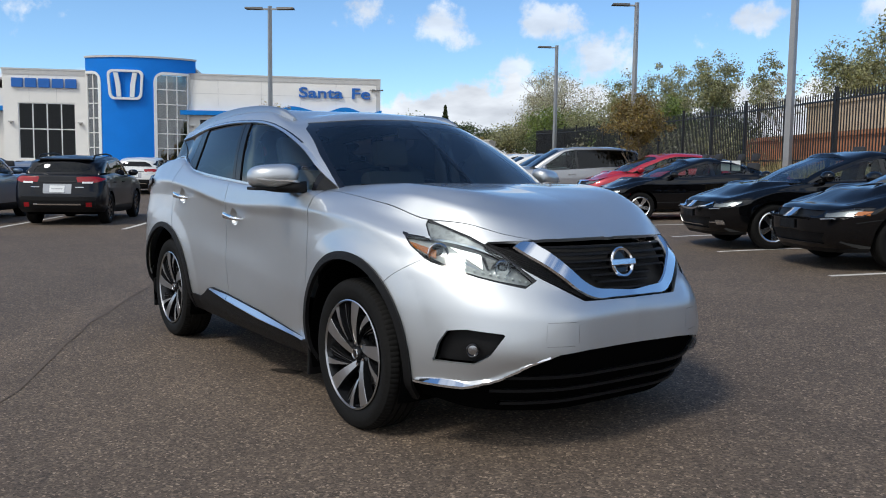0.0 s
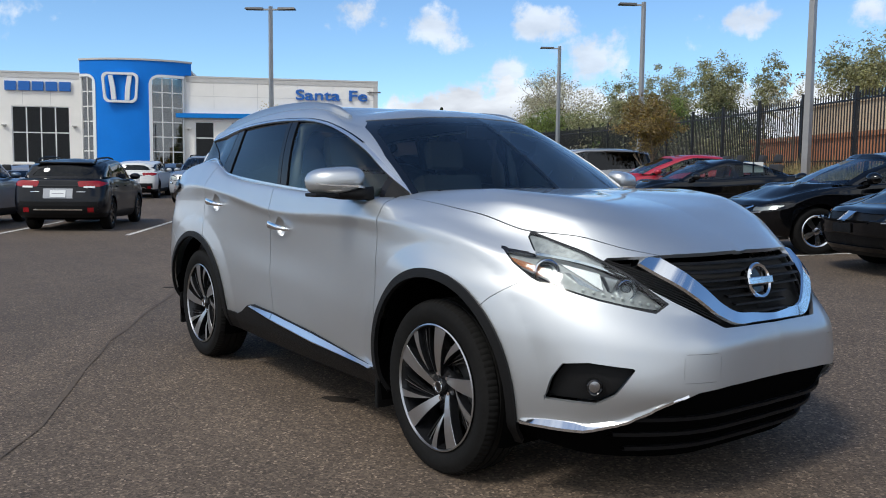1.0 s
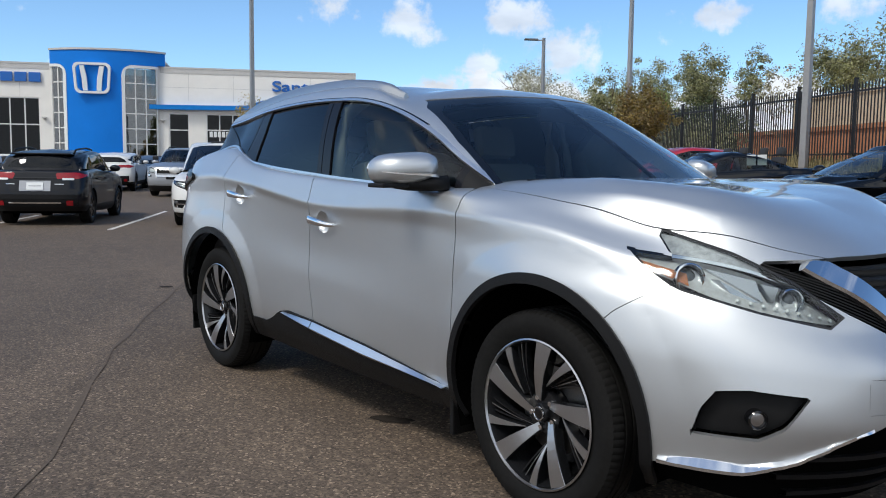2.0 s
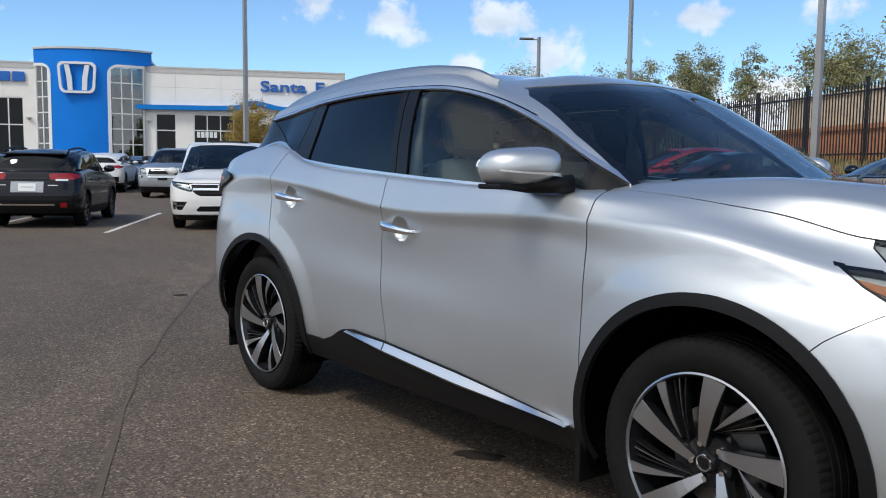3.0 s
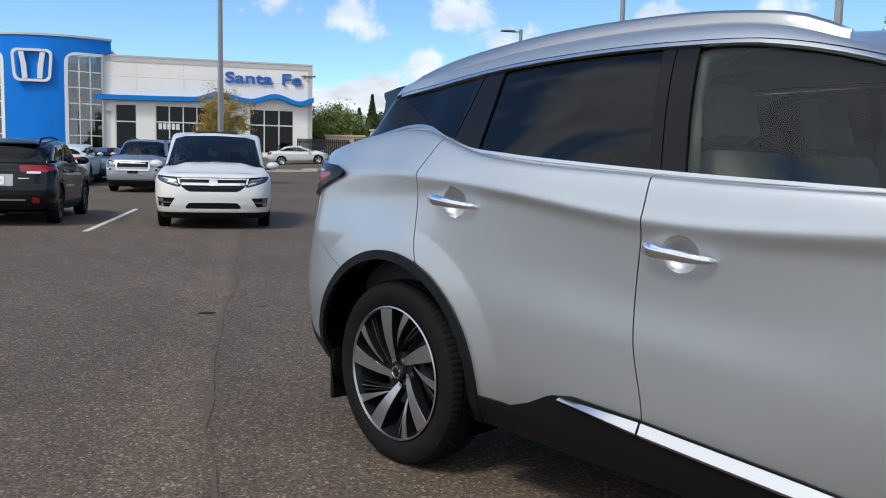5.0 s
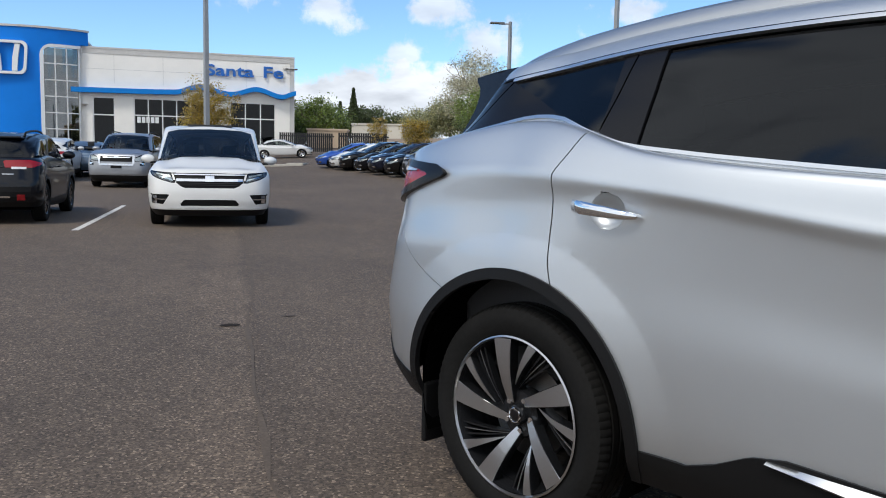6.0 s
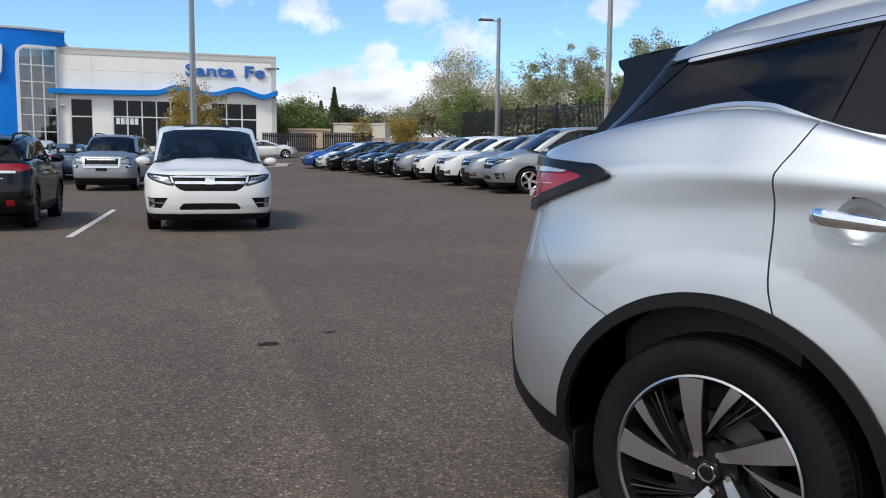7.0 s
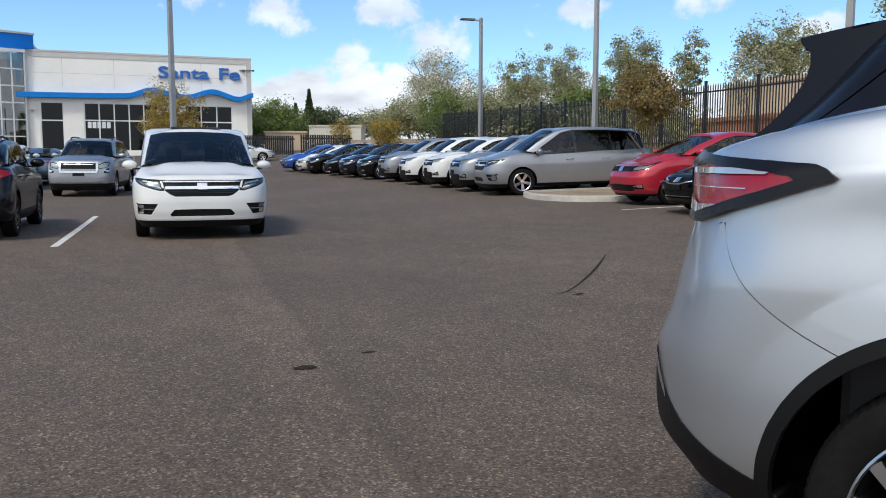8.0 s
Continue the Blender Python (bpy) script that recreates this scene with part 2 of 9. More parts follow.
SIGNWHITE = mat("sign_white", (0.78, 0.80, 0.80), rough=0.35, grain=0.02, scale=30)
MULLION = mat("window_metal", (0.78, 0.78, 0.76), rough=0.4, metal=0.2, grain=0.03, scale=60)
SHOPGLASS = glass_mat("shop_glass", (0.12, 0.14, 0.14), 1.36)
TOWERGLASS = glass_mat("tower_glass", (0.25, 0.30, 0.29), 2.3)
HEADLAMP = mat("lamp_bowl", (0.40, 0.41, 0.43), rough=0.28, metal=0.5, grain=0.3, scale=55)
LAMPDARK = mat("lamp_dark_bowl", (0.20, 0.205, 0.22), rough=0.25, metal=0.4, grain=0.3, scale=50)
# the shade of the unlit showroom, painted as a near-black colour
ROOMSHADE = mat("showroom_shade", (0.03, 0.031, 0.03), rough=0.9, grain=0.1, blotch=0.3, bscale=0.6)
GALV = mat("lamp_post_steel", (0.34, 0.34, 0.335), rough=0.45, metal=0.5, grain=0.06, scale=25, blotch=0.08, bscale=2)
LAMPHEAD = mat("lamp_head", (0.12, 0.12, 0.12), rough=0.5, metal=0.3)
FENCEBLACK = mat("fence_black", (0.008, 0.008, 0.009), rough=0.45, grain=0.1, scale=60)
CONCRETE = mat("kerb_concrete", (0.44, 0.41, 0.36), rough=0.9, grain=0.18, scale=40, blotch=0.15, bscale=2.5, bump=0.5)
LINEPAINT = mat("line_paint", (0.62, 0.60, 0.56), rough=0.8, grain=0.28, scale=38, blotch=0.15, bscale=4)
DRYSOIL = mat("dry_soil", (0.27, 0.20, 0.135), rough=1.0, grain=0.3, scale=14, blotch=0.25, bscale=1.2, bump=0.8)
STRAW = mat("dry_grass", (0.30, 0.25, 0.12), rough=0.9, grain=0.3, scale=3, vary=0.1)
BARK = mat("bark", (0.16, 0.125, 0.09), rough=0.95, grain=0.35, scale=18, bump=0.7)


def leaf_mat(name, color):
    m = mat(name, color, rough=0.6, spec=0.25)
    nt = m.node_tree
    p = nt.nodes["Principled BSDF"]
    N, L = nt.nodes.new, nt.links.new
    geo, hs = N("ShaderNodeNewGeometry"), N("ShaderNodeHueSaturation")
    hs.inputs["Color"].default_value = (*color, 1)
    for sock, lo, hi in (("Value", 0.45, 1.65), ("Hue", 0.485, 0.515), ("Saturation", 0.7, 1.2)):
        wn = N("ShaderNodeMath"); wn.operation = "FRACT"
        mu = N("ShaderNodeMath"); mu.operation = "MULTIPLY"; mu.inputs[1].default_value = {"Value": 1.0, "Hue": 7.3, "Saturation": 13.7}[sock]
        r = N("ShaderNodeMapRange"); r.inputs["To Min"].default_value, r.inputs["To Max"].default_value = lo, hi
        L(geo.outputs["Random Per Island"], mu.inputs[0]); L(mu.outputs[0], wn.inputs[0]); L(wn.outputs[0], r.inputs["Value"]); L(r.outputs[0], hs.inputs[sock])
    L(hs.outputs[0], p.inputs["Base Color"])
    tl, mx, out = N("ShaderNodeBsdfTranslucent"), N("ShaderNodeMixShader"), nt.nodes["Material Output"]
    mx.inputs[0].default_value = 0.5
    L(hs.outputs[0], tl.inputs["Color"]); L(p.outputs[0], mx.inputs[1]); L(tl.outputs[0], mx.inputs[2]); L(mx.outputs[0], out.inputs["Surface"])
    return m


LEAF_OLIVE = leaf_mat("olive_leaves", (0.33, 0.33, 0.17))
LEAF_GREEN = leaf_mat("green_leaves", (0.20, 0.26, 0.075))
LEAF_GREY = leaf_mat("greyish_leaves", (0.46, 0.44, 0.31))
LEAF_RUST = leaf_mat("rust_leaves", (0.27, 0.20, 0.075))
LEAF_YELLOW = leaf_mat("yellow_leaves", (0.40, 0.29, 0.065))
LEAF_DARK = leaf_mat("dark_leaves", (0.09, 0.115, 0.05))


# ---- mesh helpers ----
def mesh_of(name, verts, faces, material, smooth=False, normals=None):
    me = bpy.data.meshes.new(name)
    me.from_pydata([tuple(v) for v in verts], [], [tuple(f) for f in faces])
    me.materials.append(material)
    if smooth:
        me.polygons.foreach_set("use_smooth", [True] * len(me.polygons))
        if normals is not None:
            me.normals_split_custom_set_from_vertices([tuple(n) for n in normals])
    me.update()
    return me


def leaf_mesh(name, c, n, size, material, rs, thin=0.5):
    """Small four-sided leaves at the places c that face along n."""
    m = len(c)
    r = rs.normal(size=(m, 3))
    u = np.cross(n, r); u /= np.linalg.norm(u, axis=1)[:, None] + 1e-9
    w = np.cross(n, u); w /= np.linalg.norm(w, axis=1)[:, None] + 1e-9
    s = size * (0.55 + 0.9 * rs.rand(m, 1))
    v = np.stack([c - u * s, c - w * s * thin, c + u * s, c + w * s * thin], 1).reshape(-1, 3)
    me = bpy.data.meshes.new(name)
    me.vertices.add(4 * m); me.loops.add(4 * m); me.polygons.add(m)
    me.vertices.foreach_set("co", v.astype(np.float32).ravel())
    me.loops.foreach_set("vertex_index", np.arange(4 * m, dtype=np.int32))
    me.polygons.foreach_set("loop_start", np.arange(0, 4 * m, 4, dtype=np.int32))
    me.materials.append(material)
    me.update(calc_edges=True)
    return me


def part(name, bm, material, parent=None, label="", smooth=False, angle=None):
    """Links a bmesh as one mesh object under its thing."""
    me = bpy.data.meshes.new(name)
    bmesh.ops.recalc_face_normals(bm, faces=bm.faces)
    if smooth:
        for f in bm.faces:
            f.smooth = True
        if angle is not None:
            lim = radians(angle)
            for e in bm.edges:
                if len(e.link_faces) == 2 and e.calc_face_angle(0) > lim:
                    e.smooth = False
    bm.to_mesh(me)
    bm.free()
    me.materials.append(material)
    ob = new(name, me)
    if parent is not None:
        ob.parent = parent
    if label:
        tagged(ob, label)
    return ob


def thing(name, m, label, category, group=""):
    ob = new(name)
    ob.empty_display_size = 0.2
    ob.matrix_world = m
    return tagged(ob, label, category, group)


def box(bm, x0, y0, z0, x1, y1, z1, bevel=0.0, m=None):
    c = Vector(((x0 + x1) / 2, (y0 + y1) / 2, (z0 + z1) / 2))
    r = bmesh.ops.create_cube(bm, size=1.0, matrix=Matrix.Translation(c) @ Matrix.Diagonal((abs(x1 - x0), abs(y1 - y0), abs(z1 - z0), 1)))
    vs = r["verts"]
    if bevel:
        es = list({e for v in vs for e in v.link_edges})
        g = bmesh.ops.bevel(bm, geom=es, offset=bevel, segments=2, affect="EDGES", profile=0.6)
        vs = list({v for v in g["verts"]} | {v for v in vs if v.is_valid})
    if m is not None:
        bmesh.ops.transform(bm, matrix=m, verts=vs)
    return vs


def lathe(bm, profile, axis="y", n=48, closed=False):
    """Turns a profile of (radius, along) about an axis."""
    rings = []
    for k in range(n):
        a = 2 * math.pi * k / n
        ring = []
        for r, h in profile:
            c, s = r * math.cos(a), r * math.sin(a)
            ring.append(bm.verts.new({"y": (c, h, s), "z": (c, s, h), "x": (h, c, s)}[axis]))
        rings.append(ring)
    m = len(profile)
    for k in range(n):
        a, b = rings[k], rings[(k + 1) % n]
        for j in range(m if closed else m - 1):
            bm.faces.new((a[j], a[(j + 1) % m], b[(j + 1) % m], b[j]))


def tube(bm, pts, radius, n=8, cap=True):
    """A round bar along points; radius may be a list."""
    pts = [Vector(p) for p in pts]
    rad = radius if isinstance(radius, (list, tuple)) else [radius] * len(pts)
    rings, up = [], Vector((0, 0, 1))
    for i, p in enumerate(pts):
        d = (pts[min(i + 1, len(pts) - 1)] - pts[max(i - 1, 0)]).normalized()
        s = d.cross(up if abs(d.z) < 0.95 else Vector((1, 0, 0))).normalized()
        t = s.cross(d)
        rings.append([bm.verts.new(p + rad[i] * (math.cos(2 * math.pi * k / n) * s + math.sin(2 * math.pi * k / n) * t)) for k in range(n)])
    for a, b in zip(rings, rings[1:]):
        for k in range(n):
            bm.faces.new((a[k], a[(k + 1) % n], b[(k + 1) % n], b[k]))
    if cap:
        bm.faces.new(rings[0][::-1]); bm.faces.new(rings[-1])


def prism(bm, outline, h0, h1, to3):
    """Extrudes an outline of 2D points from h0 to h1; to3 maps (a, b, h) into space."""
    lo = [bm.verts.new(to3(a, b, h0)) for a, b in outline]
    hi = [bm.verts.new(to3(a, b, h1)) for a, b in outline]
    n = len(outline)
    for k in range(n):
        bm.faces.new((lo[k], lo[(k + 1) % n], hi[(k + 1) % n], hi[k]))
    bm.faces.new(lo[::-1]); bm.faces.new(hi)


# ---- lofted shells and cuts ----
def pchip(xs, ys, q):
    """Shape-preserving cubic through (xs, ys[k, ...]) at the points q."""
    xs, ys, q = np.asarray(xs, float), np.asarray(ys, float), np.asarray(q, float)
    h = np.diff(xs)
    hh = h.reshape((-1,) + (1,) * (ys.ndim - 1))
    d = np.diff(ys, axis=0) / hh
    m = np.zeros_like(ys)
    w1, w2 = 2 * hh[1:] + hh[:-1], hh[1:] + 2 * hh[:-1]
    ok = d[1:] * d[:-1] > 0
    with np.errstate(divide="ignore", invalid="ignore"):
        hm = (w1 + w2) / (w1 / d[:-1] + w2 / d[1:])
    m[1:-1] = np.where(ok, np.nan_to_num(hm), 0.0)
    m[0], m[-1] = d[0], d[-1]
    i = np.clip(np.searchsorted(xs, q, side="right") - 1, 0, len(xs) - 2)
    t = ((q - xs[i]) / h[i]).reshape((-1,) + (1,) * (ys.ndim - 1))
    H = h[i].reshape(t.shape)
    return (ys[i] * (1 + 2 * t) * (1 - t) ** 2 + m[i] * H * t * (1 - t) ** 2 + ys[i + 1] * t * t * (3 - 2 * t) + m[i + 1] * H * t * t * (t - 1))


def catmull(xs, ys, q):
    """A smooth cubic through (xs, ys[k, ...]) at the points q."""
    xs, ys, q = np.asarray(xs, float), np.asarray(ys, float), np.asarray(q, float)
    h = np.diff(xs)
    hh = h.reshape((-1,) + (1,) * (ys.ndim - 1))
    d = np.diff(ys, axis=0) / hh
    m = np.zeros_like(ys)
    m[1:-1] = (d[:-1] * hh[1:] + d[1:] * hh[:-1]) / (hh[1:] + hh[:-1])
    m[0], m[-1] = d[0], d[-1]
    i = np.clip(np.searchsorted(xs, q, side="right") - 1, 0, len(xs) - 2)
    t = ((q - xs[i]) / h[i]).reshape((-1,) + (1,) * (ys.ndim - 1))
    H = h[i].reshape(t.shape)
    return (ys[i] * (1 + 2 * t) * (1 - t) ** 2 + m[i] * H * t * (1 - t) ** 2 + ys[i + 1] * t * t * (3 - 2 * t) + m[i + 1] * H * t * t * (t - 1))


def loft(rings, nu, nv):
    """A half shell through rings of stations, as a bmesh; y = 0 ends stay on the middle."""
    R = np.array(rings, float)
    ku, kv = R.shape[1], R.shape[0]
    len_u = np.concatenate([[0], np.cumsum(np.linalg.norm(np.diff(R, axis=1), axis=2).mean(0))])
    len_v = np.concatenate([[0], np.cumsum(np.linalg.norm(np.diff(R, axis=0), axis=2).mean(1))])
    qu, qv = np.linspace(0, len_u[-1], nu), np.linspace(0, len_v[-1], nv)
    A = catmull(len_u, R.transpose(1, 0, 2), qu)
    G = pchip(len_v, A.transpose(1, 0, 2), qv)
    G[:, 0, 1] = 0.0
    G[:, -1, 1] = 0.0
    G[:, :, 1] = np.minimum(G[:, :, 1], 0.0)
    bm = bmesh.new()
    vs = [[bm.verts.new(G[j, i]) for i in range(nu)] for j in range(nv)]
    for j in range(nv - 1):
        for i in range(nu - 1):
            bm.faces.new((vs[j][i], vs[j + 1][i], vs[j + 1][i + 1], vs[j][i + 1]))
    bmesh.ops.remove_doubles(bm, verts=bm.verts, dist=1e-5)
    bm.normal_update()
    return bm


def sd_poly(pts, a, b):
    """Signed distance from (a, b) to a closed polygon: negative inside."""
    P = np.asarray(pts, float)
    Q = np.roll(P, -1, axis=0)
    d = np.full(a.shape, 1e9)
    s = np.zeros(a.shape, bool)
    for (x0, y0), (x1, y1) in zip(P, Q):
        ex, ey = x1 - x0, y1 - y0
        t = np.clip(((a - x0) * ex + (b - y0) * ey) / (ex * ex + ey * ey), 0, 1)
        d = np.minimum(d, np.hypot(a - x0 - t * ex, b - y0 - t * ey))
        c = (y0 > b) != (y1 > b)
        if abs(ey) > 1e-12:
            s ^= c & (a < ex * (b - y0) / ey + x0)
    return np.where(s, -d, d)


def sd_line(pts, a, b):
    """Distance from (a, b) to an open polyline."""
    d = np.full(a.shape, 1e9)
    for (x0, y0), (x1, y1) in zip(pts, pts[1:]):
        ex, ey = x1 - x0, y1 - y0
        t = np.clip(((a - x0) * ex + (b - y0) * ey) / (ex * ex + ey * ey), 0, 1)
        d = np.minimum(d, np.hypot(a - x0 - t * ex, b - y0 - t * ey))
    return d


def smooth_path(pts, n=40):
    """More points along a smooth curve through pts."""
    P = np.array(pts, float)
    s = np.concatenate([[0], np.cumsum(np.linalg.norm(np.diff(P, axis=0), axis=1))])
    return [tuple(p) for p in catmull(s, P, np.linspace(0, s[-1], n))]


def cut(bm, fn):
    """Splits the faces of a shell along fn = 0. fn takes an array of places."""
    bm.verts.ensure_lookup_table()
    vals = {v: float(f) for v, f in zip(bm.verts, fn(np.array([v.co for v in bm.verts])))}
    for v in vals:
        if abs(vals[v]) < 2e-4:
            vals[v] = 0.0
    hit = [e for e in bm.edges if vals[e.verts[0]] * vals[e.verts[1]] < 0]
    if hit:
        A = np.array([e.verts[0].co for e in hit]); B = np.array([e.verts[1].co for e in hit])
        fa = np.array([vals[e.verts[0]] for e in hit]); fb = np.array([vals[e.verts[1]] for e in hit])
        lo, hi = np.zeros(len(hit)), np.ones(len(hit))
        t = fa / (fa - fb)
        for _ in range(5):
            fm = fn(A + (B - A) * t[:, None])
            same = fm * fa > 0
            lo, hi = np.where(same, t, lo), np.where(same, hi, t)
            t = np.clip(np.where(np.abs(fm) < 1e-5, t, (lo + hi) / 2), 0.001, 0.999)
        for e, tt in zip(hit, t):
            _, v = bmesh.utils.edge_split(e, e.verts[0], float(tt))
            vals[v] = 0.0
    faces = {f for v, w in vals.items() if w == 0.0 for f in v.link_faces}
    work = list(faces)
    while work:
        f = work.pop()
        vs = list(f.verts)
        w = [vals.get(v, 0.0) for v in vs]
        if not (max(w) > 0 and min(w) < 0):
            continue
        z = [k for k in range(len(vs)) if w[k] == 0.0]
        done = False
        for i in range(len(z)):
            for j in range(i + 1, len(z)):
                a, b = z[i], z[j]
                if b - a > 1 and not (a == 0 and b == len(vs) - 1):
                    seg = w[a + 1:b]
                    if seg and (min(seg) >= 0 or max(seg) <= 0):
                        try:
                            nf, _ = bmesh.utils.face_split(f, vs[a], vs[b])
                        except ValueError:
                            continue
                        work += [f, nf]
                        done = True
                        break
            if done:
                break


def regions(bm, classify):
    """Sorts a shell's faces by name. classify takes places and normals of face centres and returns a list of names."""
    bm.normal_update()
    faces = list(bm.faces)
    names = classify(np.array([f.calc_center_median() for f in faces]), np.array([f.normal for f in faces]))
    out = {}
    for f, n in zip(faces, names):
        if n:
            out.setdefault(n, []).append(f)
    return out


def shell(name, faces, material, parent, side="join", push=0.0, depth=0.0, label=""):
    """Links faces of a half shell as a part. side: join (both halves in one), right, left or both (two objects).
    push moves them along their normals; depth gives the sheet a thickness inwards."""
    idx, verts, norms, fl = {}, [], [], []
    for f in faces:
        row = []
        for v in f.verts:
            if v not in idx:
                idx[v] = len(verts)
                verts.append(np.array(v.co) + push * np.array(v.normal))
                norms.append(np.array(v.normal))
            row.append(idx[v])
        fl.append(row)
    verts, norms = np.array(verts), np.array(norms)
    if depth:
        n0 = len(verts)
        cnt = {}
        for row in fl:
            for a, b in zip(row, row[1:] + row[:1]):
                cnt[(a, b)] = cnt.get((a, b), 0) + 1
        rim = [(a, b) for (a, b) in cnt if (b, a) not in cnt and not (abs(verts[a][1]) < 1e-4 and abs(verts[b][1]) < 1e-4)]
        rv = sorted({v for e in rim for v in e})
        top = {v: n0 + k for k, v in enumerate(rv)}
        bot = {v: n0 + len(rv) + k for k, v in enumerate(rv)}
        verts = np.concatenate([verts, verts[rv], verts[rv] - depth * norms[rv]]) if rv else verts
        if rv:
            out_n = np.zeros((len(rv), 3))
            pos = {v: k for k, v in enumerate(rv)}
            for a, b in rim:
                e = verts[b] - verts[a]
                n = np.cross(e, norms[a]); n = n / (np.linalg.norm(n) + 1e-9)
                out_n[pos[a]] += n; out_n[pos[b]] += n
            out_n /= np.linalg.norm(out_n, axis=1, keepdims=True) + 1e-9
            norms = np.concatenate([norms, out_n, out_n])
            fl = fl + [[top[b], top[a], bot[a], bot[b]] for a, b in rim]
    objs = []

    def link(v, n, f):
        ob = new(name, mesh_of(name, v, f, material, True, n))
        ob.parent = parent
        if label:
            tagged(ob, label)
        objs.append(ob)

    flip = np.array([1, -1, 1.0])
    mv, mn, mf = verts * flip, norms * flip, [r[::-1] for r in fl]
    if side == "join":
        k = len(verts)
        link(np.concatenate([verts, mv]), np.concatenate([norms, mn]), fl + [[i + k for i in r] for r in mf])
    if side in ("right", "both"):
        link(verts, norms, fl)
    if side in ("left", "both"):
        link(mv, mn, mf)
    return objs


# ---- ground ----
def smoothstep(a, b, x):
    x = min(1.0, max(0.0, (x - a) / (b - a)))
    return x * x * (3 - 2 * x)


def vw(x, y):
    """v: across the aisle towards the fence; w: along it towards the showroom."""
    return 0.485 * x + 0.875 * y, -0.875 * x + 0.485 * y


def xy(v, w):
    return 0.485 * v - 0.875 * w, 0.875 * v + 0.485 * w


def ground_z(x, y):
    v, w = vw(x, y)
    z = 0.05 * max(0.0, v) if v < 6 else 0.3 + 0.03 * (min(v, 60) - 6)
    z += 0.00044 * min(max(0.0, w - 10), 60) ** 2 + (0.03 * min(w - 70, 12) if w > 70 else 0.0)
    return z + 0.9 * smoothstep(10.3, 12.3, v)


def on_ground(x, y, heading, lift=0.0):
    """The pose of a thing that stands on the sloping lot, its front along heading (degrees from +x)."""
    d = 0.6
    n = Vector((ground_z(x - d, y) - ground_z(x + d, y), ground_z(x, y - d) - ground_z(x, y + d), 2 * d)).normalized()
    f = Vector((math.cos(radians(heading)), math.sin(radians(heading)), 0))
    f = (f - n * f.dot(n)).normalized()
    l = n.cross(f)
    m = Matrix((f, l, n)).transposed().to_4x4()
    m.translation = (x, y, ground_z(x, y) + lift)
    return m


def build_ground():
    def axis(near, far, step):
        a = [k * step for k in range(int(near / step) + 1)]
        while a[-1] < far:
            a.append(a[-1] * 1.35 + 1)
        return [-k for k in a[:0:-1]] + a
    vs_, ws_ = axis(16, 2500, 0.6), axis(90, 2500, 2.0)
    verts = [(*xy(v, w), ground_z(*xy(v, w))) for v in vs_ for w in ws_]
    n = len(ws_)
    faces = [(i * n + j, (i + 1) * n + j, (i + 1) * n + j + 1, i * n + j + 1) for i in range(len(vs_) - 1) for j in range(n - 1)]
    me = mesh_of("ground", verts, faces, ASPHALT, True)
    me.flip_normals()
    # dry soil on the bank and beyond the fence
    me.materials.append(DRYSOIL)
    for p in me.polygons:
        v, w = vw(*p.center[:2])
        if v > 10.2 or abs(w) > 120 or v < -60:
            p.material_index = 1
    tagged(new("ground", me), "sloping worn grey-brown asphalt car lot with pale chips", "asphalt", kind="structure")


build_ground()


def drape(bm, outline, lift, n=1):
    """A flat patch laid on the lot; outline in (x, y)."""
    bm.faces.new([bm.verts.new((x, y, ground_z(x, y) + lift)) for x, y in outline])


def painted_line(a, b, width=0.1):
    a, b = Vector((*a, 0)), Vector((*b, 0))
    d = (b - a).normalized()
    s = Vector((-d.y, d.x, 0)) * width / 2
    bm = bmesh.new()
    k = max(2, int((b - a).length / 0.4))
    rows = []
    for i in range(k + 1):
        p = a.lerp(b, i / k)
        rows.append([bm.verts.new((q.x, q.y, ground_z(q.x, q.y) + 0.004)) for q in (p - s, p + s)])
    for r0, r1 in zip(rows, rows[1:]):
        bm.faces.new((r0[0], r0[1], r1[1], r1[0]))
    ob = part("stall_line", bm, LINEPAINT)
    tagged(ob, "worn white painted parking stall line on asphalt", "line", "stall lines", kind="structure")


# stall lines of the row by the fence, and of the rows across the aisle
STALL = Vector((0.52, 0.85, 0)).normalized()
for x0, y0 in ((0.28, 5.59), (-2.12, 6.92), (-4.15, 8.45), (2.68, 4.2), (-6.5, 9.8), (-9.95, 11.6)):
    painted_line((x0, y0), (x0 + STALL.x * 4.8, y0 + STALL.y * 4.8))
painted_line((-13.32, 1.86), (-19.0, 5.0), 0.11)
painted_line((-13.0, -1.3), (-18.6, 1.7), 0.11)


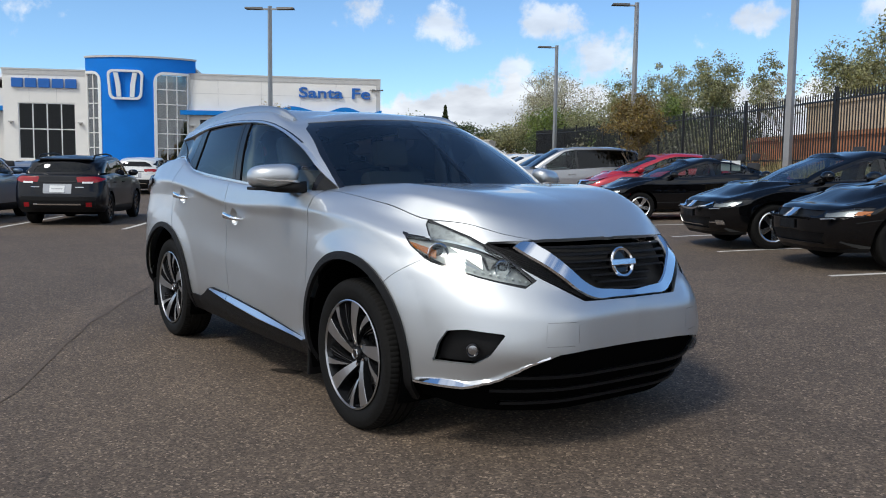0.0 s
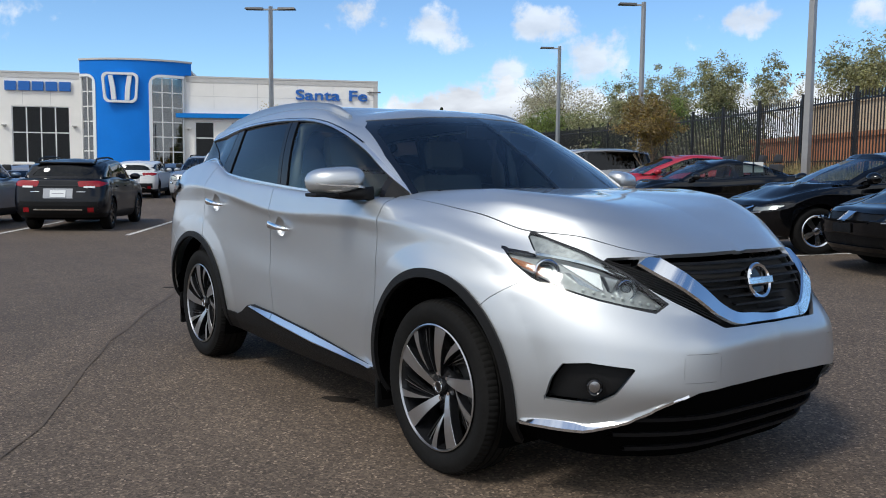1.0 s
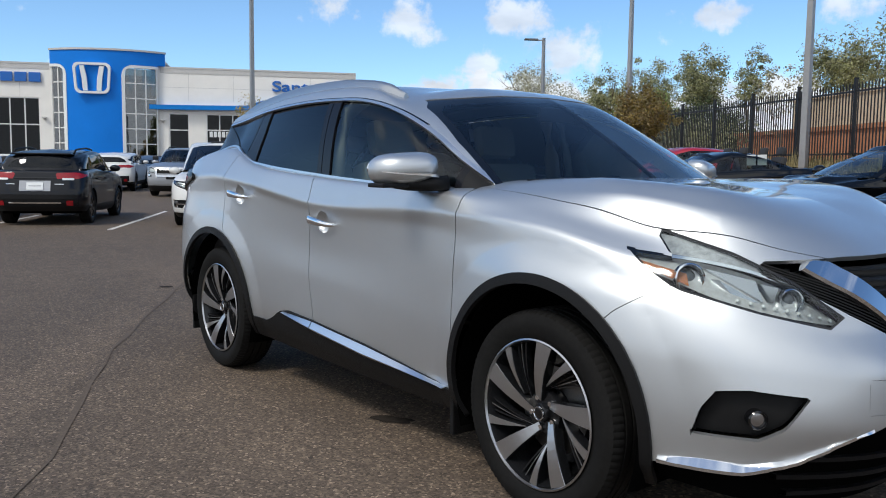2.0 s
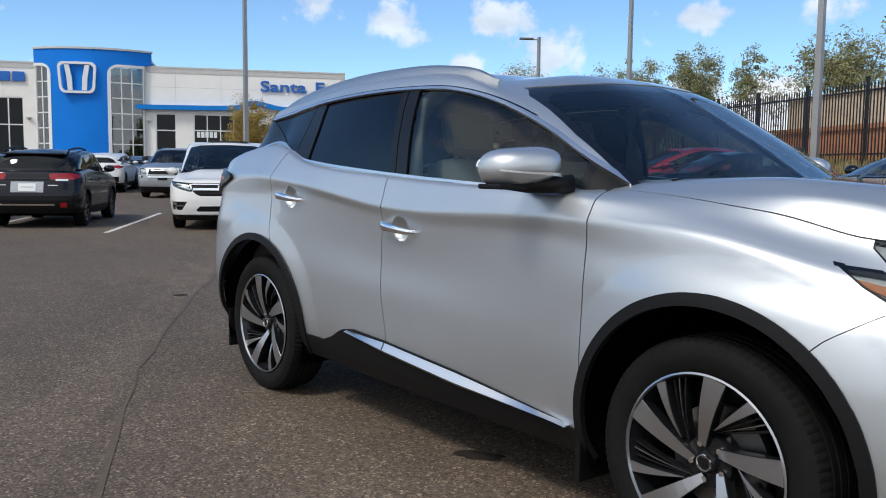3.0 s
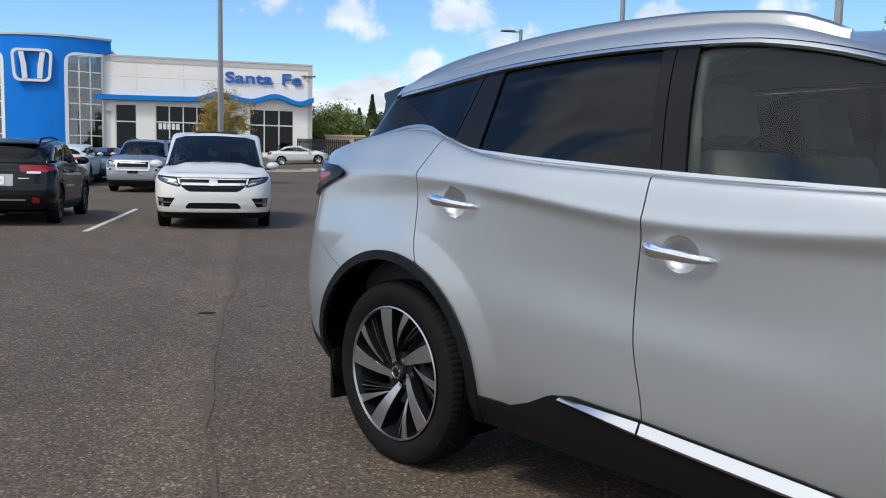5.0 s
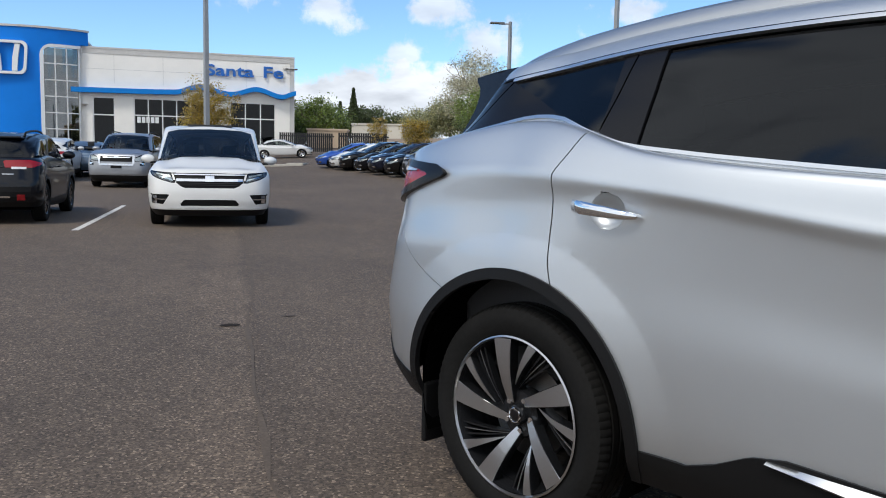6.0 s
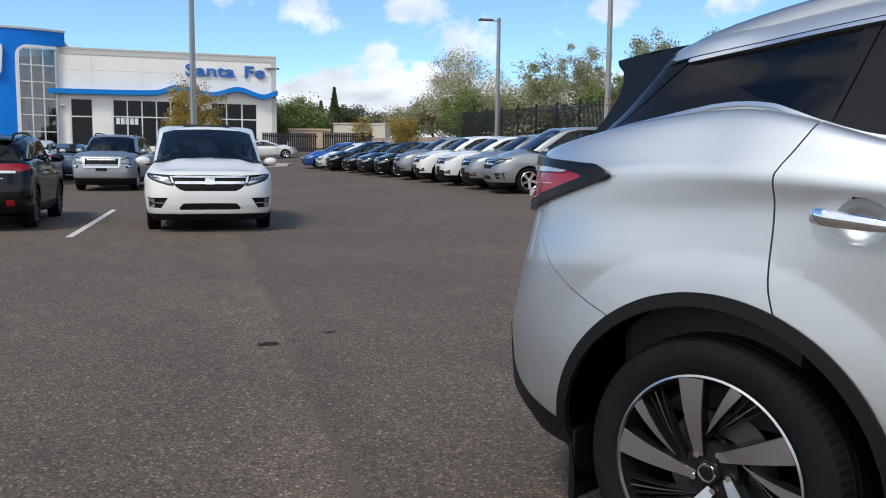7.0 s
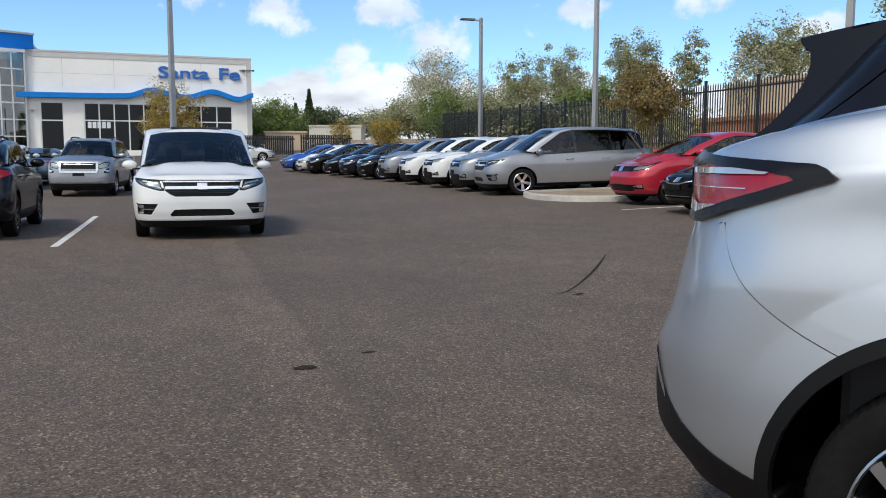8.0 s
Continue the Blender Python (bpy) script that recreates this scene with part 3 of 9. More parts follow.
def stains():
    """The long paving seam of the aisle, with its smear of fresher binder, and small oil spots."""
    seam_mat = mat("seam_binder", (0.100, 0.074, 0.053), rough=0.85, grain=0.25, scale=60, blotch=0.15, bscale=5)
    path = smooth_path([(3.2, -4.4), (-0.15, -2.22), (-2.31, -1.29), (-4.46, -0.14), (-6.32, 0.98), (-13.24, 4.8), (-24.0, 10.6)], 70)
    bm = bmesh.new()
    rng = random.Random(5)
    prev = None
    for i, (x, y) in enumerate(path):
        wd = 0.006 + 0.018 * rng.random() ** 2
        j = 0.04 * (rng.random() - 0.5)
        a = bm.verts.new((x + 0.45 * (j - wd), y + 0.9 * (j - wd), ground_z(x, y) + 0.004))
        b = bm.verts.new((x + 0.45 * (j + wd), y + 0.9 * (j + wd), ground_z(x, y) + 0.004))
        if prev:
            bm.faces.new((prev[0], prev[1], b, a))
        prev = (a, b)
    tagged(part("paving_seam", bm, seam_mat), "long uneven paving seam with darker binder in the asphalt", "seam", kind="structure")
    oil = mat("oil_spot", (0.03, 0.025, 0.021), rough=0.95, spec=0.1, grain=0.35, scale=30)
    for x, y, r, st in ((0.19, -0.67, 0.05, 2.2), (-5.03, 0.04, 0.05, 1.4), (-5.07, 0.57, 0.012, 4.5), (-5.39, 3.42, 0.03, 1.8)):
        bm = bmesh.new()
        ph = rng.random() * 6
        pts = []
        for k in range(14):
            a = 2 * math.pi * k / 14
            rr = r * (0.7 + 0.6 * rng.random())
            u, t = rr * st * math.cos(a), rr * math.sin(a)
            pts.append((x + u * math.cos(ph) - t * math.sin(ph), y + u * math.sin(ph) + t * math.cos(ph)))
        drape(bm, pts, 0.005)
        tagged(part("oil_spot", bm, oil), "small dark oil spot soaked into the asphalt", "stain", "oil spots", kind="structure")
    bm = bmesh.new()
    prev = None
    for i, (x, y) in enumerate(smooth_path([(-5.60, 3.23), (-5.55, 3.36), (-5.62, 3.67), (-5.81, 4.14), (-6.12, 4.82), (-6.63, 5.82)], 24)):
        wd = 0.014 * math.sin(math.pi * (i + 1) / 26) + 0.010 * rng.random()
        a = bm.verts.new((x - wd * 0.7, y - wd * 0.6, ground_z(x, y) + 0.005)); b = bm.verts.new((x + wd * 0.7, y + wd * 0.6, ground_z(x, y) + 0.005))
        if prev:
            bm.faces.new((prev[0], prev[1], b, a))
        prev = (a, b)
    tagged(part("tar_mark", bm, oil), "curved dark tar mark on the asphalt", "stain", kind="structure")


stains()

# ---- showroom building ----
BASE = 1.9
BM = Matrix(((-0.445, 0.895, 0, -63.14), (-0.895, -0.445, 0, 38.44), (0, 0, 1, BASE), (0, 0, 0, 1)))
showroom = thing("showroom_building", BM, "white car showroom with blue drum tower and wavy blue canopy", "building")


def bpart(name, fill, material, label="", smooth=False, parent=None):
    bm = bmesh.new()
    fill(bm)
    return part(name, bm, material, parent or showroom, label, smooth, 35 if smooth else None)


def wall_with_holes(bm, s0, s1, z0, z1, holes, y0=-0.35, y1=0.0):
    """A wall of full thickness along s as one skin, left open at the holes (s0, s1, z0, z1)."""
    cs = sorted({s0, s1, *[h[0] for h in holes], *[h[1] for h in holes]})
    cz = sorted({z0, z1, *[h[2] for h in holes], *[h[3] for h in holes]})
    solid = lambda i, j: 0 <= i < len(cs) - 1 and 0 <= j < len(cz) - 1 and not any(h[0] <= cs[i] and cs[i + 1] <= h[1] and h[2] <= cz[j] and cz[j + 1] <= h[3] for h in holes)
    vs = {}

    def at(i, j, y):
        if (i, j, y) not in vs:
            vs[i, j, y] = bm.verts.new((cs[i], y, cz[j]))
        return vs[i, j, y]
    for i in range(len(cs) - 1):
        for j in range(len(cz) - 1):
            if not solid(i, j):
                continue
            for y in (y0, y1):
                bm.faces.new((at(i, j, y), at(i + 1, j, y), at(i + 1, j + 1, y), at(i, j + 1, y)))
            for di, dj, a, b in ((-1, 0, (i, j), (i, j + 1)), (1, 0, (i + 1, j), (i + 1, j + 1)), (0, -1, (i, j), (i + 1, j)), (0, 1, (i, j + 1), (i + 1, j + 1))):
                if not solid(i + di, j + dj):
                    bm.faces.new((at(*a, y0), at(*b, y0), at(*b, y1), at(*a, y1)))


TOP = 7.95
R_HOLES = [(14.8, 16.5, 0.15, 4.03), (7.6, 13.3, 0.15, 4.03), (1.6, 5.46, 0.15, 4.0)]
L_HOLES = [(27.16, 31.95, 0.15, 5.1)]
bpart("wall", lambda bm: wall_with_holes(bm, 0, 17.6, -1.5, TOP, R_HOLES), STUCCO, "white panelled front wall")
bpart("wall", lambda bm: wall_with_holes(bm, 26.0, 33.2, -1.5, TOP, L_HOLES), STUCCO, "white panelled front wall")
bpart("wall", lambda bm: wall_with_holes(bm, 33.2, 60.0, -1.5, 6.4, [(34.2, 38.5, 0.15, 3.2), (40, 46, 0.15, 3.2)], -1.6, -1.25), STUCCO, "lower white side wing wall")
bpart("wall", lambda bm: box(bm, -0.02, -26, -1.5, 0.33, -0.352, TOP), STUCCO, "white side wall")
bpart("wall", lambda bm: box(bm, 0, -26.4, -1.5, 60, -26.0, TOP), STUCCO, "white back wall")
bpart("roof", lambda bm: box(bm, 0.33, -26, TOP - 0.75, 60, -1.65, TOP - 0.55), STUCCO_GREY)
bpart("coping", lambda bm: box(bm, -0.06, -0.4, TOP, 17.3, 0.06, TOP + 0.14), STUCCO_GREY, "grey metal coping")
bpart("coping", lambda bm: box(bm, 26.2, -0.4, TOP, 33.26, 0.06, TOP + 0.14), STUCCO_GREY, "grey metal coping")
bpart("parapet_band", lambda bm: box(bm, 0.36, 0.0, TOP - 0.42, 17.2, 0.035, TOP), STUCCO_GREY, "pale grey band under the coping")
bpart("parapet_band", lambda bm: box(bm, 26.3, 0.0, TOP - 0.42, 33.2, 0.035, TOP), STUCCO_GREY, "pale grey band under the coping")
bpart("corner_trim", lambda bm: box(bm, -0.05, 0.0, -1.5, 0.36, 0.04, TOP), STUCCO_GREY, "pale grey corner trim")
for s0 in (4.1, 7.35, 10.93, 14.79):
    bpart("panel_joint", lambda bm: box(bm, s0 - 0.012, 0.0, 5.2, s0 + 0.012, 0.006, TOP - 0.43), STUCCO_GREY)
bpart("panel_joint", lambda bm: box(bm, 0.4, 0.0, 6.3, 17.0, 0.006, 6.324), STUCCO_GREY)
for s0 in (28.7, 31.0):
    bpart("panel_joint", lambda bm: box(bm, s0 - 0.012, 0.0, 5.2, s0 + 0.012, 0.006, TOP - 0.43), STUCCO_GREY)


def shop_window(s0, s1, z0, z1, cols, bars, y=-0.12):
    """A glazed opening: frame, mullions and panes, each a part of the window."""
    frame_ = bpart("window", lambda bm: (box(bm, s0, y - 0.06, z0, s1, y + 0.06, z0 + 0.08), box(bm, s0, y - 0.06, z1 - 0.08, s1, y + 0.06, z1),
                   box(bm, s0, y - 0.06, z0 + 0.08, s0 + 0.08, y + 0.06, z1 - 0.08), box(bm, s1 - 0.08, y - 0.06, z0 + 0.08, s1, y + 0.06, z1 - 0.08)), MULLION, "white-framed dark shop window")
    ss = [s0 + (s1 - s0) * k / cols for k in range(cols + 1)]
    for s_ in ss[1:-1]:
        bpart("mullion", lambda bm: box(bm, s_ - 0.05, y - 0.05, z0 + 0.08, s_ + 0.05, y + 0.05, z1 - 0.08), MULLION, parent=frame_)
    zs = [z0, *bars, z1]
    for zb in bars:
        for a, b in zip(ss, ss[1:]):
            bpart("transom", lambda bm: box(bm, a + 0.05, y - 0.045, zb - 0.05, b - 0.05, y + 0.045, zb + 0.05), MULLION, parent=frame_)
    for a, b in zip(ss, ss[1:]):
        for c, d in zip(zs, zs[1:]):
            bpart("pane", lambda bm: box(bm, a + 0.03, y - 0.012, c + 0.03, b - 0.03, y + 0.0, d - 0.03), SHOPGLASS, parent=frame_)


shop_window(14.8, 16.5, 0.15, 4.03, 1, [2.57])
shop_window(7.6, 13.3, 0.15, 4.03, 5, [2.62])
shop_window(1.6, 5.46, 0.15, 4.0, 3, [2.62])
shop_window(27.16, 31.95, 0.15, 5.1, 4, [2.8])
shop_window(34.2, 38.5, 0.15, 3.2, 3, [1.8], -1.4)
# the showroom inside: its dimness is put into the dark colour of wall, floor and ceiling
bpart("inner_wall", lambda bm: box(bm, 0.4, -7.5, -1.5, 33.0, -7.2, TOP - 0.8), ROOMSHADE, "dim showroom back wall")
bpart("inner_floor", lambda bm: box(bm, 0.4, -7.2, -0.2, 33.0, -0.4, 0.0), ROOMSHADE)
bpart("inner_ceiling", lambda bm: box(bm, 0.4, -7.2, 5.3, 33.0, -0.36, 5.5), ROOMSHADE)

# blue drum tower: an arc that bulges out of the facade
TS0, TS1, BULGE = 16.75, 26.25, 1.5
TC, TH = (TS0 + TS1) / 2, (TS1 - TS0) / 2
TR = (TH * TH + BULGE * BULGE) / (2 * BULGE)


def arc_at(s, off=0.0):
    a = math.asin(max(-1, min(1, (s - TC) / TR)))
    return TC + (TR + off) * math.sin(a), BULGE - TR + (TR + off) * math.cos(a)


def arc_wall(bm, s0, s1, z0, z1, off0, off1, n=24):
    """A curved slab of the drum between two setbacks; z0 and z1 may be functions of s."""
    rows = []
    for k in range(n + 1):
        s = s0 + (s1 - s0) * k / n
        zz0, zz1 = (z(s) if callable(z) else z for z in (z0, z1))
        row = []
        for off in (off0, off1):
            x, y = arc_at(s, off)
            row += [bm.verts.new((x, y, zz0)), bm.verts.new((x, y, zz1))]
        rows.append(row)
    for a, b in zip(rows, rows[1:]):
        bm.faces.new((a[2], a[3], b[3], b[2])); bm.faces.new((a[0], b[0], b[1], a[1]))
        bm.faces.new((a[1], b[1], b[3], a[3])); bm.faces.new((a[0], a[2], b[2], b[0]))
    for r in (rows[0], rows[-1]):
        bm.faces.new((r[0], r[1], r[3], r[2]))


TT = 9.15
bpart("tower_band", lambda bm: arc_wall(bm, TS0, TS1, 8.08, TT, -0.4, 0.0, 36), TOWERBLUE, "bright blue drum band", True)
bpart("tower_coping", lambda bm: arc_wall(bm, TS0 - 0.05, TS1 + 0.05, TT, TT + 0.16, -0.5, 0.08, 36), STUCCO_GREY, "grey coping round the drum", True)
bpart("tower_roof", lambda bm: box(bm, TS0 + 0.3, -7, TT - 0.5, TS1 - 0.3, 0.1, TT - 0.3), STUCCO_GREY)
for ta, tb in ((TS0 + 0.9, TS0 + 1.2), (TS1 - 0.3, TS1)):
    bpart("tower_side", lambda bm: box(bm, ta, -3.5, 5.5, tb, -0.05, TT - 0.3), TOWERBLUE)


def corner_top(s_in, s_out, z1, r):
    """The opening's head: level, rounded down towards its inner side."""
    def z(s):
        d = abs(s - s_in)
        return z1 if d >= r else z1 - r + math.sqrt(max(0.0, r * r - (r - d) ** 2))
    return z


zl, zr = corner_top(24.75, 26.25, 8.0, 0.9), corner_top(20.2, 17.3, 8.0, 0.9)
bpart("tower_wall", lambda bm: arc_wall(bm, 20.2, 24.75, -1.5, 8.08, -0.4, 0.0, 20), TOWERBLUE, "bright blue drum wall", True)
bpart("tower_wall", lambda bm: arc_wall(bm, 24.75, 26.22, zl, 8.08, -0.4, 0.0, 20), TOWERBLUE, "", True)
bpart("tower_wall", lambda bm: arc_wall(bm, 17.35, 20.2, zr, 8.08, -0.4, 0.0, 20), TOWERBLUE, "", True)
for s_in, s_out, zf in ((24.75, 26.22, zl), (20.2, 17.35, zr)):
    sg = 1 if s_out > s_in else -1
    bpart("window_surround", lambda bm: arc_wall(bm, s_in, s_in + sg * 0.28, -1.5, lambda s: zf(s) - 0.02, -0.3, 0.06, 6), SIGNWHITE, "pale arched window surround", True)
    bpart("window_surround", lambda bm: arc_wall(bm, s_in + sg * 0.28, s_out, lambda s: zf(s) - 0.26, lambda s: zf(s) - 0.02, -0.3, 0.06, 14), SIGNWHITE, "", True)
    wframe = bpart("tower_window", lambda bm: arc_wall(bm, s_out - sg * 0.1, s_out, -1.5, 7.7, -0.2, -0.05, 2), MULLION, "tall curved window with pale mullions")
    cols = 2 if sg > 0 else 3
    g0, g1 = s_in + sg * 0.28, s_out - sg * 0.1
    edges = [g0 + (g1 - g0) * k / cols for k in range(cols + 1)]
    for e in edges[1:-1]:
        bpart("mullion", lambda bm: arc_wall(bm, e - 0.045, e + 0.045, -0.5, 7.7, -0.2, -0.06, 1), MULLION, parent=wframe)
    rows_z = [0.0, 1.25, 2.55, 3.85, 5.15, 6.45]
    for zb in rows_z[1:]:
        for a, b in zip(edges, edges[1:]):
            bpart("transom", lambda bm: arc_wall(bm, min(a, b) + 0.045, max(a, b) - 0.045, zb - 0.045, zb + 0.045, -0.19, -0.07, 3), MULLION, parent=wframe)
    for a, b in zip(edges, edges[1:]):
        for c, d in zip(rows_z, rows_z[1:] + [7.72]):
            bpart("pane", lambda bm: arc_wall(bm, min(a, b) + 0.03, max(a, b) - 0.03, c + 0.03, d - 0.03, -0.14, -0.12, 3), TOWERGLASS, parent=wframe)


# emblem on the tower: a plain rounded frame with two plain uprights
def rounded(w, h, r, n=6, taper=0.0):
    pts = []
    for cx, cy, a0 in ((w - r, h - r, 0), (-w + r, h - r, 90), (-w + r, -h + r, 180), (w - r, -h + r, 270)):
        for k in range(n + 1):
            a = radians(a0 + 90 * k / n)
            x, y = cx + r * math.cos(a), cy + r * math.sin(a)
            pts.append((x * (1 - taper * (h - y) / (2 * h)), y))
    return pts


def frame_prism(bm, outer, inner, h0, h1, to3):
    n = len(outer)
    v = [[bm.verts.new(to3(a, b, h)) for a, b in ring] for ring in (outer, inner) for h in (h0, h1)]
    for k in range(n):
        j = (k + 1) % n
        bm.faces.new((v[0][k], v[0][j], v[1][j], v[1][k])); bm.faces.new((v[2][k], v[3][k], v[3][j], v[2][j]))
        bm.faces.new((v[1][k], v[1][j], v[3][j], v[3][k])); bm.faces.new((v[0][k], v[2][k], v[2][j], v[0][j]))


EMB = (22.52, 6.74)
to_f = lambda a, b, h: (EMB[0] + a, BULGE + h, EMB[1] + b)
emblem = bpart("wall_emblem", lambda bm: frame_prism(bm, rounded(1.56, 1.3, 0.5, 6, 0.12), rounded(1.34, 1.1, 0.42, 6, 0.12), -0.02, 0.3, to_f), SIGNWHITE, "white rounded frame emblem with two plain uprights")
for sg in (-1, 1):
    bpart("upright", lambda bm: prism(bm, [(sg * 1.0, 1.05), (sg * 0.62, 1.05), (sg * 0.42, 0.0), (sg * 0.36, -1.05), (sg * 0.74, -1.05), (sg * 0.82, 0.0)], 0.02, 0.26, to_f), SIGNWHITE, parent=emblem)

# wavy blue canopy
def wave(s):
    return float(pchip([-0.2, 0.1, 1.07, 3.24, 5.37, 8.15, 9.9, 12.0, 18.5], np.array([5.16, 5.1, 4.78, 5.34, 4.84, 5.33, 4.84, 4.78, 4.72])[:, None], np.array([s]))[0, 0])


def canopy(bm):
    rows = []
    for k in range(121):
        s = -0.12 + 18.55 * k / 120
        z = wave(s)
        rows.append([bm.verts.new(p) for p in ((s, 0.005, z - 0.4), (s, 0.62, z - 0.4), (s, 0.62, z), (s, 0.005, z + 0.02))])
    for a, b in zip(rows, rows[1:]):
        for j in range(4):
            bm.faces.new((a[j], a[(j + 1) % 4], b[(j + 1) % 4], b[j]))
    bm.faces.new(rows[0]); bm.faces.new(rows[-1][::-1])


bpart("canopy", canopy, CANOPYBLUE, "blue canopy fascia that runs into two waves", True)
bpart("canopy", lambda bm: box(bm, 33.3, -1.25, 4.4, 45, -0.4, 4.8), CANOPYBLUE, "blue canopy fascia")


def lettering(text, s_left, s_right, z0, height, material, label, depth=0.14):
    """Raised letters on the facade, read from the outside."""
    cu = bpy.data.curves.new("letters", "FONT")
    cu.body, cu.size, cu.extrude, cu.offset, cu.bevel_depth = text, 1.0, 0.5, 0.018, 0.0
    tmp = bpy.data.objects.new("letters", cu)
    me = bpy.data.meshes.new_from_object(tmp)
    bpy.data.objects.remove(tmp)
    co = np.array([v.co for v in me.vertices])
    lo, hi = co.min(0), co.max(0)
    n = (co - lo) / (hi - lo)
    out = np.stack([s_left + (s_right - s_left) * n[:, 0], 0.03 + depth * n[:, 2], z0 + height * (co[:, 1] - 0.0) / 0.73], 1)
    for v, p in zip(me.vertices, out):
        v.co = p
    me.materials.clear(); me.materials.append(material)
    bm = bmesh.new(); bm.from_mesh(me)
    return part("lettering", bm, material, showroom, label)


SIGNBLUE = mat("sign_blue", (0.010, 0.13, 0.48), rough=0.35, grain=0.03, scale=30)
lettering("Santa", 7.5, 3.45, 6.22, 0.95, SIGNBLUE, "raised blue letters of the sign")
lettering("Fe", 2.62, 0.92, 6.22, 0.98, SIGNBLUE, "raised blue letters of the sign")
for k in range(5):
    s1 = 32.4 - k * 1.12
    bpart("sign_block", lambda bm: box(bm, s1 - 0.94, 0.03, 6.42, s1, 0.2, 7.22, 0.02), SIGNBLUE, "plain raised blue sign block")
for k in range(5):
    s1 = 13.05 - k * 0.36
    bpart("number_bar", lambda bm: box(bm, s1 - 0.28, -0.108, 2.0, s1, -0.1, 2.5), SIGNWHITE)
for s0 in (32.55, 26.75, 17.05, 6.4):
    bpart("wall_light", lambda bm: (box(bm, s0 - 0.18, 0.0, 3.35, s0 + 0.18, 0.3, 3.47, 0.02), box(bm, s0 - 0.08, 0.0, 3.2, s0 + 0.08, 0.1, 3.35)), STUCCO_GREY, "grey wall light")
bpart("camera_bracket", lambda bm: (box(bm, -0.25, 0.04, 7.02, 0.95, 0.12, 7.08), box(bm, -0.3, 0.02, 6.98, -0.1, 0.2, 7.12), box(bm, 0.5, 0.1, 6.96, 0.75, 0.25, 7.1)), LAMPHEAD, "small black bracket with lamps")


# ---- lamp posts ----
def lamp_post(x, y, top, heads):
    z0 = ground_z(x, y)
    post = thing("lamp_post", pose(x, y, z0), "tall grey square steel lamp post with flat lamp heads", "lamp post", "lamp posts")
    h = top - z0
    bm = bmesh.new()
    for a, b, w0, w1 in ((0.15, h, 0.085, 0.062),):
        vs = [[bm.verts.new((sx * w, sy * w, z)) for sx, sy in ((-1, -1), (1, -1), (1, 1), (-1, 1))] for z, w in ((a, w0), (b, w1))]
        for k in range(4):
            bm.faces.new((vs[0][k], vs[0][(k + 1) % 4], vs[1][(k + 1) % 4], vs[1][k]))
        bm.faces.new(vs[1])
    part("shaft", bm, GALV, post)
    bm = bmesh.new()
    lathe(bm, [(0.0, 0.16), (0.26, 0.16), (0.3, 0.12), (0.3, -0.3)], "z", 24)
    part("footing", bm, CONCRETE, post, "round concrete footing")
    for ang in heads:
        m = pose(0, 0, h - 0.12, 0, 0, ang)
        bm = bmesh.new()
        box(bm, 0.05, -0.035, -0.03, 0.35, 0.035, 0.03, 0, m)
        arm = part("arm", bm, GALV, post)
        bm = bmesh.new()
        vs = [bm.verts.new(m @ Vector(p)) for p in ((0.3, -0.12, -0.02), (1.0, -0.19, 0.0), (1.0, 0.19, 0.0), (0.3, 0.12, -0.02), (0.3, -0.1, 0.07), (0.98, -0.17, 0.06), (0.98, 0.17, 0.06), (0.3, 0.1, 0.07))]
        for f in ((0, 1, 2, 3), (7, 6, 5, 4), (0, 4, 5, 1), (1, 5, 6, 2), (2, 6, 7, 3), (3, 7, 4, 0)):
            bm.faces.new([vs[k] for k in f])
        part("lamp_head", bm, LAMPHEAD, post, "flat dark lamp head")


lamp_post(-27.29, 11.44, 7.95, (52, 232))
lamp_post(-27.80, 27.82, 8.05, (235,))
lamp_post(-18.26, 23.19, 8.2, (235,))
lamp_post(-7.69, 17.38, 8.3, (235,))


